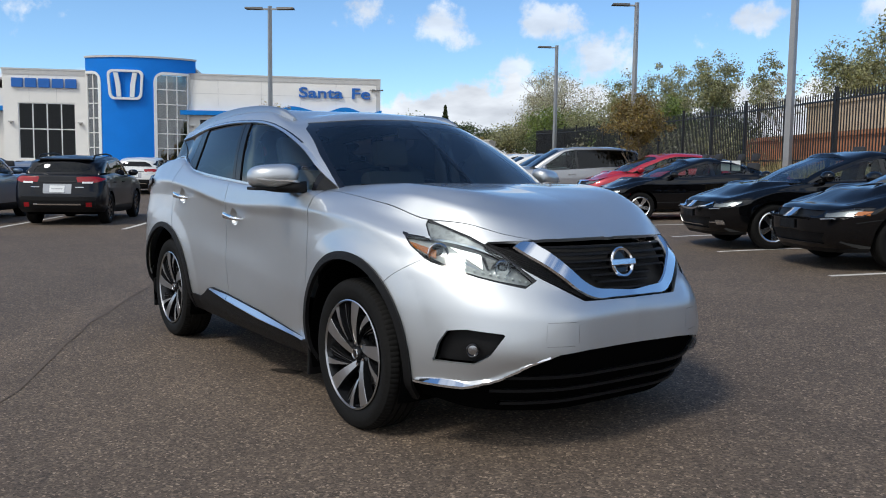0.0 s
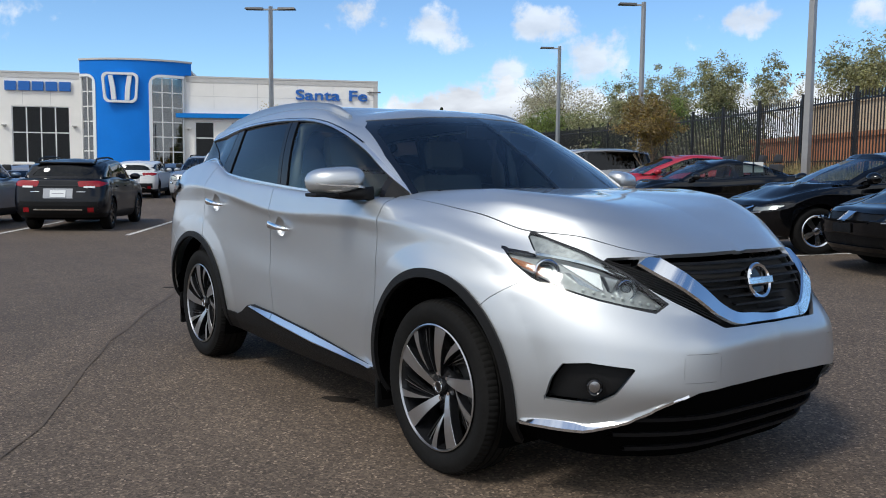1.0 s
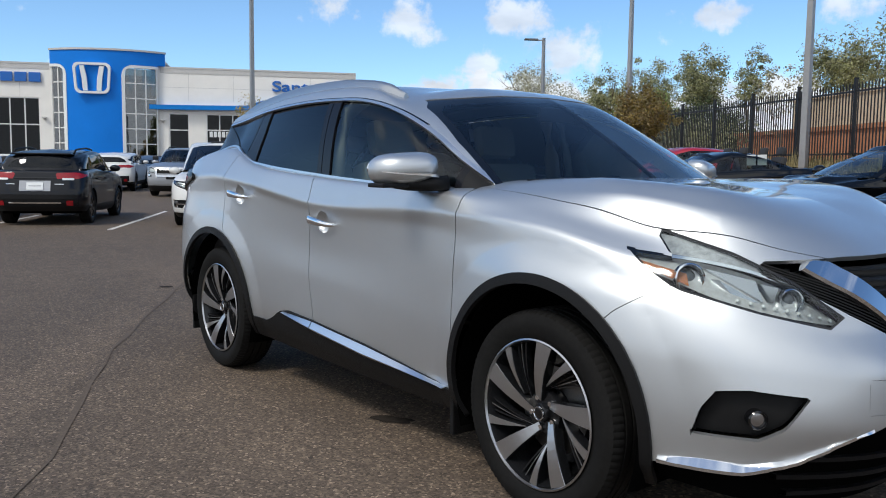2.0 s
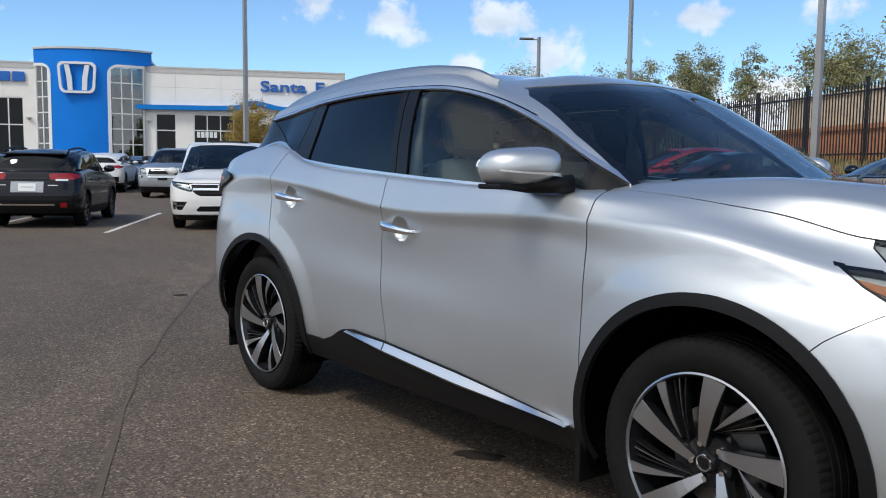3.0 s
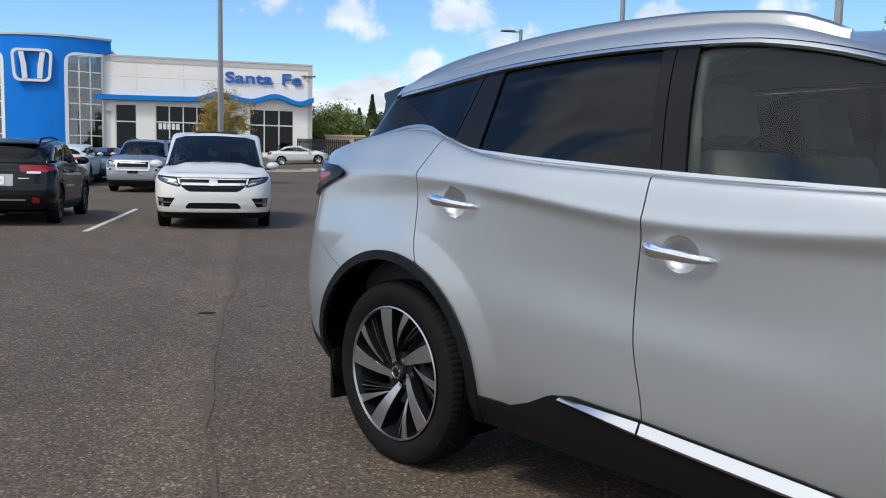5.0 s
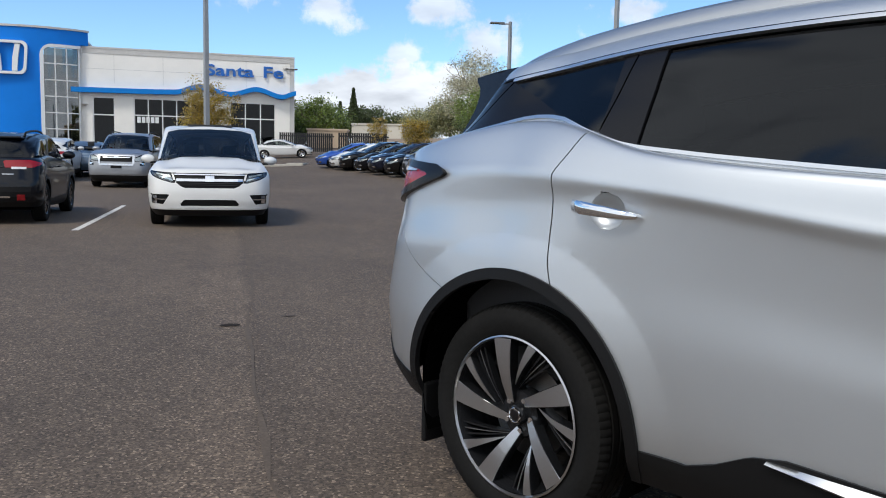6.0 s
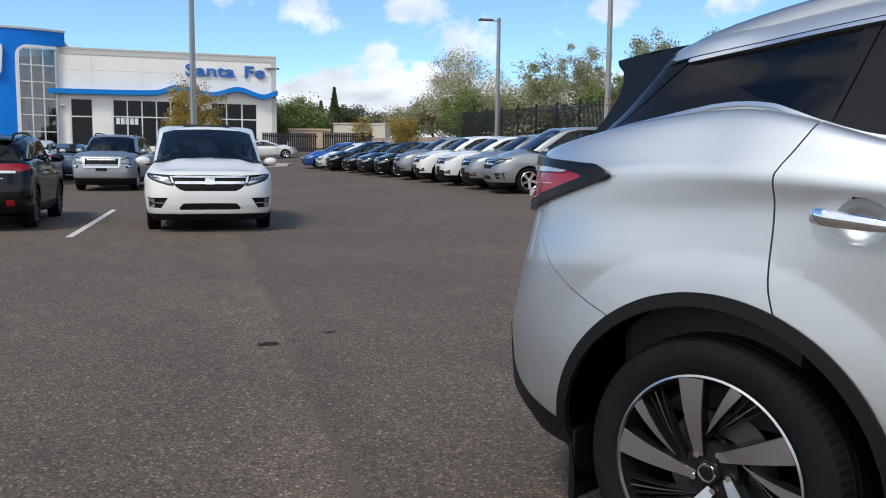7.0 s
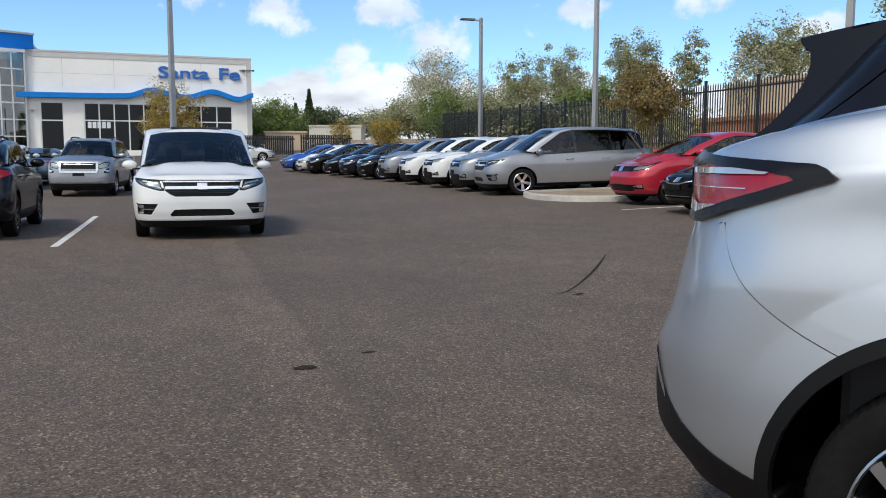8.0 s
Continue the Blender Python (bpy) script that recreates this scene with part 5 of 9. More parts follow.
    if s.get("rear_plate"):
        z = s["rear_plate"]
        band(car, tree, "number_plate", -0.16, 0.16, z - 0.075, z + 0.075, SIGNWHITE, 0.016, False, 4)
        band(car, tree, "plate_recess", -0.30, 0.30, z - 0.10, z + 0.11, GRAY_PAINT, 0.002, False, 8)
        band(car, tree, "number_bar", -0.12, 0.12, z - 0.004, z + 0.012, GRAY_PAINT, 0.019, False, 2)
        band(car, tree, "tail_strip", -0.40, 0.40, z + 0.155, z + 0.175, GLOSSBLACK, 0.014, False)
        for sg in (-1, 1):
            band(car, tree, "name_bar", sg * 0.38, sg * 0.56, z + 0.035, z + 0.047, CHROME, 0.006, False, 3)
        for sg in (-1, 1):
            band(car, tree, "reverse_lamp", sg * 0.52, sg * 0.74, z + 0.125, z + 0.165, SIGNWHITE, 0.012, False, 8)
            band(car, tree, "reflector", sg * 0.60, sg * 0.72, z - 0.4, z - 0.3, REDLENS, 0.012, False, 4)
        band(car, tree, "bumper_trim", -0.8, 0.8, z - 0.52, z - 0.17, PLASTIC, 0.006, False, 20)
        band(car, tree, "bumper_strip", -0.5, 0.5, z - 0.36, z - 0.33, CHROME, 0.012, False, 12)
    if s.get("rails"):
        for sg in (-1, 1):
            bm = bmesh.new()
            H = s["H"]
            y = sg * W * 0.66
            tube(bm, [(s["roof_f"] - 0.25, y, H - 0.07), (s["roof_f"] - 0.36, y, H - 0.0), (s["roof_f"] - 0.8, y, H + 0.025), (s["roof_r"] + 0.6, y, H - 0.0), (s["roof_r"] + 0.25, y, H - 0.03), (s["roof_r"] + 0.14, y, H - 0.1)], 0.02, 8)
            part("roof_rail", bm, PLASTIC, car, "", True)
        bm = bmesh.new()
        box(bm, s["roof_r"] - 0.13, -W * 0.66, s["H"] - 0.135, s["roof_r"] + 0.25, W * 0.66, s["H"] - 0.10, 0.015)
        part("spoiler", bm, paint, car)
    if s.get("papers"):
        for x in s["papers"]:
            bm = bmesh.new()
            y = W * 0.755
            box(bm, x - 0.10, y - 0.004, 1.06, x + 0.10, y, 1.28, 0, pose(0, 0, 0, 0, 0, 0))
            part("paper_sheet", bm, SIGNWHITE, car, "white paper sheet inside the window")
    if s.get("sunroof"):
        bm = bmesh.new()
        box(bm, s["roof_f"] - 0.85, -0.42, s["H"] - 0.02, s["roof_f"] - 0.3, 0.42, s["H"] + 0.008, 0.01)
        part("sunroof", bm, GLOSSBLACK, car)


def vehicle(name, m, s, paint, label, category="car", group="", detail=1):
    """A parked car: lofted body cut into panels, panes, lamps and grille, with wheels and mirrors."""
    car = thing(name, m, label, category, group)
    W, wb, L = s["W"] / 2, s["wb"], s["L"]
    xf = wb / 2 + s["fo"]
    xr = xf - L
    R = s["tyre"]
    arch = R + 0.055
    hz, dz, bf, br = s["hood"], s["deck"], s["belt_f"], s["belt_r"]
    clad = s.get("clad", 0.0)
    bm = loft(tub_rings(s), 96 if detail else 64, 50 if detail else 34)
    wc = [(wb / 2, R - 0.01), (-wb / 2, R - 0.01)]

    def f_arch(P, r=arch):
        d = np.minimum(*[np.hypot(P[:, 0] - cx, P[:, 2] - cz) for cx, cz in wc])
        return np.where(P[:, 1] < -0.45 * W, d - r, 1.0)
    cut(bm, f_arch)
    if clad:
        cut(bm, lambda P: f_arch(P, arch + clad))
    low = s.get("low", 0.3)
    cut(bm, lambda P: P[:, 2] - low)
    hl = s["headlight"]
    gr = s["grille"]
    tl = s["taillight"]
    fq = lambda P: P[:, 0] - xf - P[:, 1] * -1.0
    rq = lambda P: -(P[:, 0] - xr) - P[:, 1] * -1.0
    f_hl = lambda P: np.where(P[:, 0] > wb / 2 - 0.3, sd_poly(hl, xf - P[:, 0] - P[:, 1], P[:, 2]), 1.0)
    f_gr = lambda P: np.where(P[:, 0] > wb / 2 + 0.3, sd_poly(gr, -P[:, 1], P[:, 2]), 1.0)
    f_in = lambda P: np.where(P[:, 0] > wb / 2 + 0.2, sd_poly(s["intake"], -P[:, 1], P[:, 2]), 1.0)
    fogpoly = s.get("fogpoly")
    f_fog = lambda P: np.where(P[:, 0] > wb / 2 + 0.2, sd_poly(fogpoly, -P[:, 1], P[:, 2]), 1.0) if fogpoly else np.ones(len(P))
    f_tl = lambda P: np.where(P[:, 0] < -wb / 2 - 0.05, sd_poly(tl, P[:, 0] - xr - P[:, 1], P[:, 2]), 1.0)
    f_hood = lambda P: np.where((P[:, 0] > s["cowl_x"] - 0.35), sd_line([(xf - 0.1, -0.72 * W), (wb / 2, -0.78 * W), (s["cowl_x"] - 0.05, -0.82 * W)], P[:, 0], P[:, 1]) - 0.004, 1.0)
    f_door = lambda P: np.minimum.reduce([np.abs(P[:, 0] - c) for c in s["doors"]]) - 0.004
    for f in (f_hl, f_gr, f_in, f_tl) + ((f_fog,) if fogpoly else ()):
        cut(bm, f)
    if detail:
        cut(bm, f_door)
        cut(bm, lambda P: f_hl(P) + 0.02)

    def classify(C, Nn):
        fa, ga = f_arch(C), f_arch(C, arch + clad)
        a, b, c, d, e, fg = f_hl(C), f_gr(C), f_in(C), f_tl(C), f_door(C), f_fog(C)
        out = []
        for i, p in enumerate(C):
            if fa[i] < 0:
                out.append("")
            elif a[i] < 0 and Nn[i][2] < 0.85:
                out.append("headlight_rim" if detail and a[i] > -0.02 else "headlight")
            elif b[i] < 0 and Nn[i][2] < 0.8:
                out.append("grille")
            elif c[i] < 0:
                out.append("intake")
            elif fg[i] < 0:
                out.append("fog_recess")
            elif d[i] < 0:
                out.append("taillight")
            elif p[2] < low or (clad and ga[i] < 0):
                out.append("lower_trim")
            elif abs(p[1]) < 0.8 * W and p[0] < s["cowl_x"] - 0.02 and Nn[i][2] > 0.75 and p[0] > s["rear_base"]:
                out.append("")
            elif detail and e[i] < 0 and p[2] > low + 0.06 and p[1] < -0.7 * W and Nn[i][2] < 0.7:
                out.append("seam")
            elif p[0] > wb / 2 + 0.05 and p[2] < hz - 0.01 and Nn[i][2] < 0.72:
                out.append("front_bumper")
            elif p[0] > s["cowl_x"] - 0.02 and Nn[i][2] > 0.62 and abs(p[1]) < 0.8 * W:
                out.append("bonnet")
            elif p[0] < -wb / 2 - 0.2:
                out.append("rear_bumper")
            elif p[0] > s["doors"][0]:
                out.append("fender")
            elif p[0] > s["doors"][1]:
                out.append("front_door")
            elif p[0] > s["doors"][-1]:
                out.append("rear_door")
            else:
                out.append("quarter_panel")
        return out
    reg = regions(bm, classify)
    sides = {"fog_recess", "headlight", "headlight_rim", "taillight", "fender", "front_door", "rear_door", "quarter_panel"}
    looks = {"headlight_rim": (GLOSSBLACK, -0.004), "fog_recess": (PLASTIC, -0.03), "headlight": (s.get("lamp_bowl", HEADLAMP), -0.02), "grille": (s.get("grille_mat", PLASTIC), -0.012), "intake": (PLASTIC, -0.02), "taillight": (REDLENS, 0.004), "lower_trim": (PLASTIC if clad or s.get("dark_low", 1) else paint, 0.003 if clad else -0.004), "seam": (SEAMBLACK, -0.006)}
    for n, fs in reg.items():
        mt, push = looks.get(n, (paint, 0.0))
        shell(n, fs, mt, car, "both" if n in sides else "join", push, 0.015 if n not in ("seam",) else 0)
        if n == "headlight":
            shell("headlight_lens", fs, CLEAR, car, "both", 0.002)
    tree = BVHTree.FromBMesh(bm)
    bm.free()
    # glasshouse
    gb = loft(cabin_rings(s), 84 if detail else 56, 34 if detail else 24)
    dlo = side_outline(s)
    H, rf = s["H"], s["roof_f"]
    ws = [(0.0, s["cowl_z"] - 0.05), (0.84 * W, s["cowl_z"] - 0.05), (W * s.get("roof_w", 0.74) * 0.93, H - 0.15), (W * s.get("roof_w", 0.74) * 0.7, H - 0.1), (0.0, H - 0.085)]
    rw = [(-0.01, dz + 0.07), (0.72 * W, dz + 0.07), (W * 0.6, H - 0.2 - s.get("roof_drop", 0.06)), (0.4 * W, H - 0.12 - s.get("roof_drop", 0.06)), (-0.01, H - 0.115 - s.get("roof_drop", 0.06))]
    ws[0] = (-0.01, ws[0][1]); ws[-1] = (-0.01, ws[-1][1])
    f_side = lambda P: np.where((P[:, 1] < -0.45 * W) & (P[:, 0] < s["cowl_x"] + 0.02), sd_poly(dlo, P[:, 0], P[:, 2]), 1.0)
    f_ws = lambda P: np.where(P[:, 0] > rf - 0.25, sd_poly(ws, -P[:, 1], P[:, 2]), 1.0)
    f_rw = lambda P: np.where(P[:, 0] < s["roof_r"] + 0.12, sd_poly(rw, -P[:, 1], P[:, 2]), 1.0)
    posts = s.get("posts", s["doors"][1:])
    f_post = lambda P: np.minimum.reduce([np.abs(P[:, 0] - c - 0.12 * (P[:, 2] - bf)) for c in posts]) - 0.035
    cut(gb, f_side); cut(gb, lambda P: f_side(P) - 0.022); cut(gb, f_ws); cut(gb, f_rw); cut(gb, f_post)

    def classify2(C, Nn):
        a, b, c, d = f_side(C), f_ws(C), f_rw(C), f_post(C)
        out = []
        for i, p in enumerate(C):
            ny, nx = Nn[i][1], Nn[i][0]
            if b[i] < 0 and nx > abs(ny) * 0.6 and nx > 0.25:
                out.append("windscreen")
            elif c[i] < 0 and nx < -0.25 and -nx > abs(ny) * 0.8:
                out.append("rear_window")
            elif a[i] < 0 and ny < -0.3:
                out.append("pillar" if d[i] < 0 else "side_window" if p[0] > posts[0] else "rear_side_window")
            elif a[i] < 0.022 and ny < -0.3:
                out.append("window_trim")
            else:
                out.append("roof")
        return out
    looks = {"windscreen": (WSGLASS, -0.004), "rear_window": (PRIVACY, -0.004), "side_window": (GLASS, -0.006), "rear_side_window": (s.get("rear_glass", GLASS), -0.006),
             "pillar": (GLOSSBLACK, -0.004), "window_trim": (s.get("trim", GLOSSBLACK), 0.002)}
    for n, fs in regions(gb, classify2).items():
        mt, push = looks.get(n, (paint, 0.0))
        shell(n, fs, mt, car, "join" if n in ("windscreen", "rear_window", "roof") else "both", push, 0.0 if "window" in n or n == "windscreen" else 0.012)
    gb.free()
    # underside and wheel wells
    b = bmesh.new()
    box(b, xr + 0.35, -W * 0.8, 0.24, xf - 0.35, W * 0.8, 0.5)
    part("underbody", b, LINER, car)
    wheels(car, wb, W - 0.125, R, s.get("tyre_w", 0.215), s["rim"], False, s.get("spokes", 5), s.get("rim_mat", SATIN))
    # cabin
    fx = s["cowl_x"]
    b = bmesh.new()
    box(b, fx - 0.42, -W * 0.72, 0.5, fx - 0.05, W * 0.72, s["cowl_z"] - 0.02, 0.04)
    part("dashboard", b, CABIN_DARK, car)
    for x in s.get("seats", (fx - 1.25, fx - 2.1)):
        for sg in (-1, 1):
            b = bmesh.new()
            box(b, x - 0.1, sg * 0.38 - 0.24, 0.45, x + 0.42, sg * 0.38 + 0.24, 0.68, 0.05)
            box(b, -0.07, -0.23, 0, 0.07, 0.23, 0.62, 0.05, pose(x - 0.08, sg * 0.38, 0.62, 0, -14, 0))
            box(b, -0.05, -0.13, 0, 0.05, 0.13, 0.18, 0.04, pose(x - 0.24, sg * 0.38, 1.26, 0, -14, 0))
            part("seat", b, s.get("seat_mat", CABIN_DARK), car, "", True, 40)
    # mirrors
    for sg in (-1, 1):
        b = bmesh.new()
        x0, z0 = fx - 0.3, bf + 0.1
        bmesh.ops.create_uvsphere(b, u_segments=14, v_segments=8, radius=1, matrix=Matrix.Translation((x0, sg * (W + 0.06), z0)) @ Matrix.Diagonal((0.09, 0.125, 0.08, 1)))
        o = part("side_mirror", b, s.get("mirror", paint), car, "", True)
        b = bmesh.new()
        box(b, x0 - 0.03, sg * W * 0.9, z0 - 0.08, x0 + 0.05, sg * (W + 0.02), z0 - 0.05)
        part("mirror_arm", b, PLASTIC, o)
    dress(car, s, tree, paint)
    # handles
    if detail:
        for d0 in s.get("handles", (s["doors"][1] + 0.2, s["doors"][-1] + 0.22)):
            for sg in (-1, 1):
                b = bmesh.new()
                zz = bf - 0.12
                tube(b, [(d0 - 0.1, sg * (W * 0.985), zz), (d0 - 0.07, sg * (W + 0.02), zz + 0.005), (d0 + 0.07, sg * (W + 0.02), zz - 0.003), (d0 + 0.1, sg * (W * 0.985), zz - 0.005)], 0.012, 8)
                part("door_handle", b, s.get("handle_mat", paint), car, "", True)
    return car


SEDAN = dict(L=4.56, W=1.75, H=1.43, wb=2.67, fo=0.9, tyre=0.318, rim=0.215, tyre_w=0.21, hood=0.76, cowl_x=0.93, cowl_z=0.98, belt_f=0.93, belt_r=1.0, deck=1.0, roof_f=0.22, roof_r=-1.05, rear_base=-1.7, roof_drop=0.08,
             headlight=[(0.66, 0.565), (1.05, 0.59), (1.42, 0.70), (1.10, 0.705), (0.66, 0.655)], grille=[(-0.1, 0.555), (0.40, 0.565), (0.56, 0.66), (-0.1, 0.67)], intake=[(-0.1, 0.3), (0.5, 0.3), (0.6, 0.45), (-0.1, 0.47)],
             taillight=[(0.6, 0.74), (1.0, 0.76), (1.2, 0.88), (0.9, 0.93), (0.6, 0.93)], doors=(0.72, -0.3, -1.1), low=0.25, dlo_end=-1.45)
HATCH = dict(SEDAN, L=4.06, W=1.69, H=1.52, wb=2.53, fo=0.86, tyre=0.3, rim=0.2, hood=0.86, cowl_x=1.0, cowl_z=1.07, belt_f=1.0, belt_r=1.1, deck=1.05, roof_f=0.2, roof_r=-1.45, rear_base=-1.78, tail_lean=0.08,
             headlight=[(0.55, 0.72), (0.95, 0.76), (1.4, 0.93), (1.05, 0.92), (0.55, 0.82)], grille=[(-0.1, 0.72), (0.45, 0.72), (0.52, 0.82), (-0.1, 0.83)], intake=[(-0.1, 0.3), (0.5, 0.3), (0.58, 0.44), (-0.1, 0.46)], doors=(0.75, -0.25, -1.05), dlo_end=-1.5)
SUV = dict(SEDAN, L=4.55, W=1.82, H=1.66, wb=2.66, fo=0.9, tyre=0.35, rim=0.235, hood=0.98, cowl_x=0.95, cowl_z=1.15, belt_f=1.08, belt_r=1.17, deck=1.12, roof_f=0.3, roof_r=-1.6, rear_base=-1.95, tail_lean=0.1, clad=0.05, low=0.36,
           headlight=[(0.55, 0.83), (0.95, 0.84), (1.3, 0.98), (1.0, 0.97), (0.55, 0.93)], grille=[(-0.1, 0.72), (0.5, 0.75), (0.56, 0.92), (-0.1, 0.92)], intake=[(-0.1, 0.36), (0.55, 0.36), (0.6, 0.52), (-0.1, 0.55)],
           taillight=[(0.5, 0.95), (0.95, 0.98), (1.2, 1.06), (0.9, 1.12), (0.5, 1.12)], doors=(0.72, -0.3, -1.15), dlo_end=-1.75, rear_glass=PRIVACY)
VAN = dict(SUV, L=5.2, W=2.08, H=1.82, wb=3.0, fo=0.98, tyre=0.36, rim=0.245, hood=1.0, cowl_x=1.35, cowl_z=1.2, belt_f=1.06, belt_r=1.14, deck=1.14, roof_f=0.55, roof_r=-1.95, rear_base=-2.25, tail_lean=0.1, clad=0.0, low=0.26, roof_w=0.79,
           headlight=[(0.63, 0.755), (1.28, 0.885), (1.58, 0.978), (0.80, 0.945), (0.74, 0.90)], grille=[(-0.1, 0.685), (0.44, 0.685), (0.55, 0.77), (0.60, 0.935), (-0.1, 0.945)], intake=[(-0.1, 0.375), (0.52, 0.375), (0.42, 0.485), (-0.1, 0.49)], fogpoly=[(0.66, 0.575), (0.97, 0.572), (0.97, 0.41), (0.77, 0.40)], doors=(1.0, -0.05, -1.1), dlo_end=-2.1, seats=(0.1, -0.9, -1.75))
OFFROAD = dict(SUV, L=4.83, W=1.92, H=1.82, wb=2.79, fo=0.9, tyre=0.385, rim=0.225, hood=1.12, cowl_x=0.95, cowl_z=1.27, belt_f=1.16, belt_r=1.2, deck=1.2, roof_f=0.45, roof_r=-1.75, rear_base=-2.05, corner=0.8, clad=0.0, low=0.42,
               headlight=[(0.62, 0.86), (1.0, 0.9), (1.2, 1.06), (0.95, 1.08), (0.66, 1.0)], grille=[(-0.1, 0.86), (0.55, 0.86), (0.58, 1.06), (-0.1, 1.06)], intake=[(-0.1, 0.46), (0.5, 0.46), (0.5, 0.56), (-0.1, 0.56)])
HEAD = math.degrees(math.atan2(-0.85, -0.52))


def place(name, x, y, heading, s, paint, label, group="", detail=1):
    return vehicle(name, on_ground(x, y, heading), s, paint, label, "car", group, detail)


ODYSSEY = dict(VAN, corner=0.75, bars=((0.905, 0.925, 0.585, CHROME), (0.80, 0.845, 0.55, CHROME), (0.765, 0.772, 0.50, GLOSSBLACK), (0.735, 0.742, 0.46, GLOSSBLACK)), badge=0.845, wing=1, sunroof=1, low=0.31, lamp_bowl=LAMPDARK)
BOXY = dict(SUV, H=1.60, W=1.82, roof_w=0.83, corner=0.8, rear_corner=0.42, tail_lean=0.14, roof_r=-1.70, rear_plate=0.82, rails=1, clad=0.07, low=0.4, tyre=0.36, spokes=8, rim_mat=RIMDARK, tyre_w=0.225,
            taillight=[(0.5, 0.97), (0.96, 0.965), (1.36, 1.04), (1.0, 1.10), (0.5, 1.09)], deck=1.12)
FOURBY = dict(OFFROAD, corner=0.65, frame=(0.50, 0.80, 1.04, SATIN), badge=1.03, bars=((0.985, 1.015, 0.42, SATIN),), front_plate=0.70, rails=1, skid=(0.46, 0.56), fog=((0.74, 0.90, 0.72, 0.86),), lamp_bowl=LAMPTRAY)
CIVIC = dict(SEDAN, H=1.37, cowl_z=0.94, belt_f=0.90, belt_r=0.965, deck=0.97, corner=0.85, hood=0.72, smile=0.54, badge=0.625, front_plate=0.5, fog=((0.33, 0.43, 0.58, 0.76),))
COUPE = dict(SEDAN, H=1.33, cowl_z=0.93, belt_f=0.89, belt_r=0.95, deck=0.96, hood=0.71, amber=1, corner=0.85, roof_r=-0.95, badge=0.63, front_plate=0.5, doors=(0.72, -0.55, -1.2), bars=(), intake=[(-0.1, 0.3), (0.55, 0.3), (0.62, 0.42), (-0.1, 0.44)])
FIT = dict(HATCH, corner=0.85, badge=0.78, bars=((0.83, 0.85, 0.5, CHROME),), fog=((0.36, 0.46, 0.55, 0.72),))
ROWSUV = dict(SUV, corner=0.75, badge=0.84, bars=((0.84, 0.87, 0.55, CHROME),), front_plate=0.6, fog=((0.42, 0.54, 0.6, 0.8),))
ROWSEDAN = dict(SEDAN, L=4.9, W=1.86, H=1.45, wb=2.83, fo=0.93, tyre=0.335, rim=0.24, spokes=10, corner=0.85, hood=0.82, badge=0.7, bars=((0.69, 0.72, 0.6, CHROME),), fog=((0.33, 0.43, 0.58, 0.78),), doors=(0.8, -0.25, -1.15))

place("minivan", -14.92, 5.08, -28, ODYSSEY, WHITE_PAINT, "white minivan standing in the aisle with chrome grille bars")
place("crossover_car", -17.05, 1.98, 152, BOXY, CHARCOAL, "charcoal crossover with roof rails and black wheel-arch trim in a stall")
place("offroad_car", -28.6, 9.25, -35, FOURBY, GRAY_PAINT, "silver off-road car with a chrome grille frame")
place("minivan", -14.99, 16.66, HEAD - 3, dict(ODYSSEY, sunroof=0), GRAY_PAINT, "silver minivan parked nose out beside a kerbed island", "parked row")
place("hatchback", -9.6, 14.5, HEAD, FIT, RED_PAINT, "bright red hatchback parked nose out", "parked row")
place("sedan", -7.2, 12.7, HEAD, dict(CIVIC, papers=(-0.62, -0.86), doors=(0.72, -0.3, -1.1)), BLACK_PAINT, "black sedan with white papers in a rear window", "parked row")
place("sedan", -1.70, 9.16, HEAD, CIVIC, BLACK_PAINT, "black sedan with chrome grille bar parked nose out", "parked row")
place("coupe", 0.66, 7.95, HEAD, COUPE, BLACK_PAINT, "glossy black coupe parked nose out", "parked row")

# the long row beyond the island
for k, (kind, s_, paint_, label_) in enumerate((
        ("crossover_car", ROWSUV, GRAY_PAINT, "grey crossover with dark grille parked nose out"),
        ("crossover_car", dict(ROWSUV, H=1.62), WHITE_PAINT, "white crossover with black lower trim parked nose out"),
        ("crossover_car", ROWSUV, WHITE_PAINT, "white crossover with chrome grille bar parked nose out"),
        ("crossover_car", dict(ROWSUV, H=1.64), GRAY_PAINT, "silver crossover with clad wheel arches parked nose out"),
        ("sedan", ROWSEDAN, BLACK_PAINT, "black sedan with many-spoke wheels parked nose out"),
        ("sedan", ROWSEDAN, BLUEBLACK, "dark blue sedan parked nose out"),
        ("sedan", CIVIC, CHARCOAL, "charcoal sedan parked nose out"),
        ("sedan", ROWSEDAN, BLACK_PAINT, "black sedan parked nose out in the far row"),
        ("sedan", CIVIC, WHITE_PAINT, "white sedan parked at the row's end"),
        ("sedan", CIVIC, BLUE_PAINT, "bright blue sedan parked at the row's end"))):
    fx, fy = -17.8 - 2.4 * k, 16.4 + 1.26 * k - 0.028 * k * k
    place(kind, fx + 0.69 + (1.0 if k > 7 else 0), fy + 1.13 - (0.6 if k > 7 else 0), HEAD + (2 if k % 2 else -1), s_, paint_, label_, "parked row", 0)

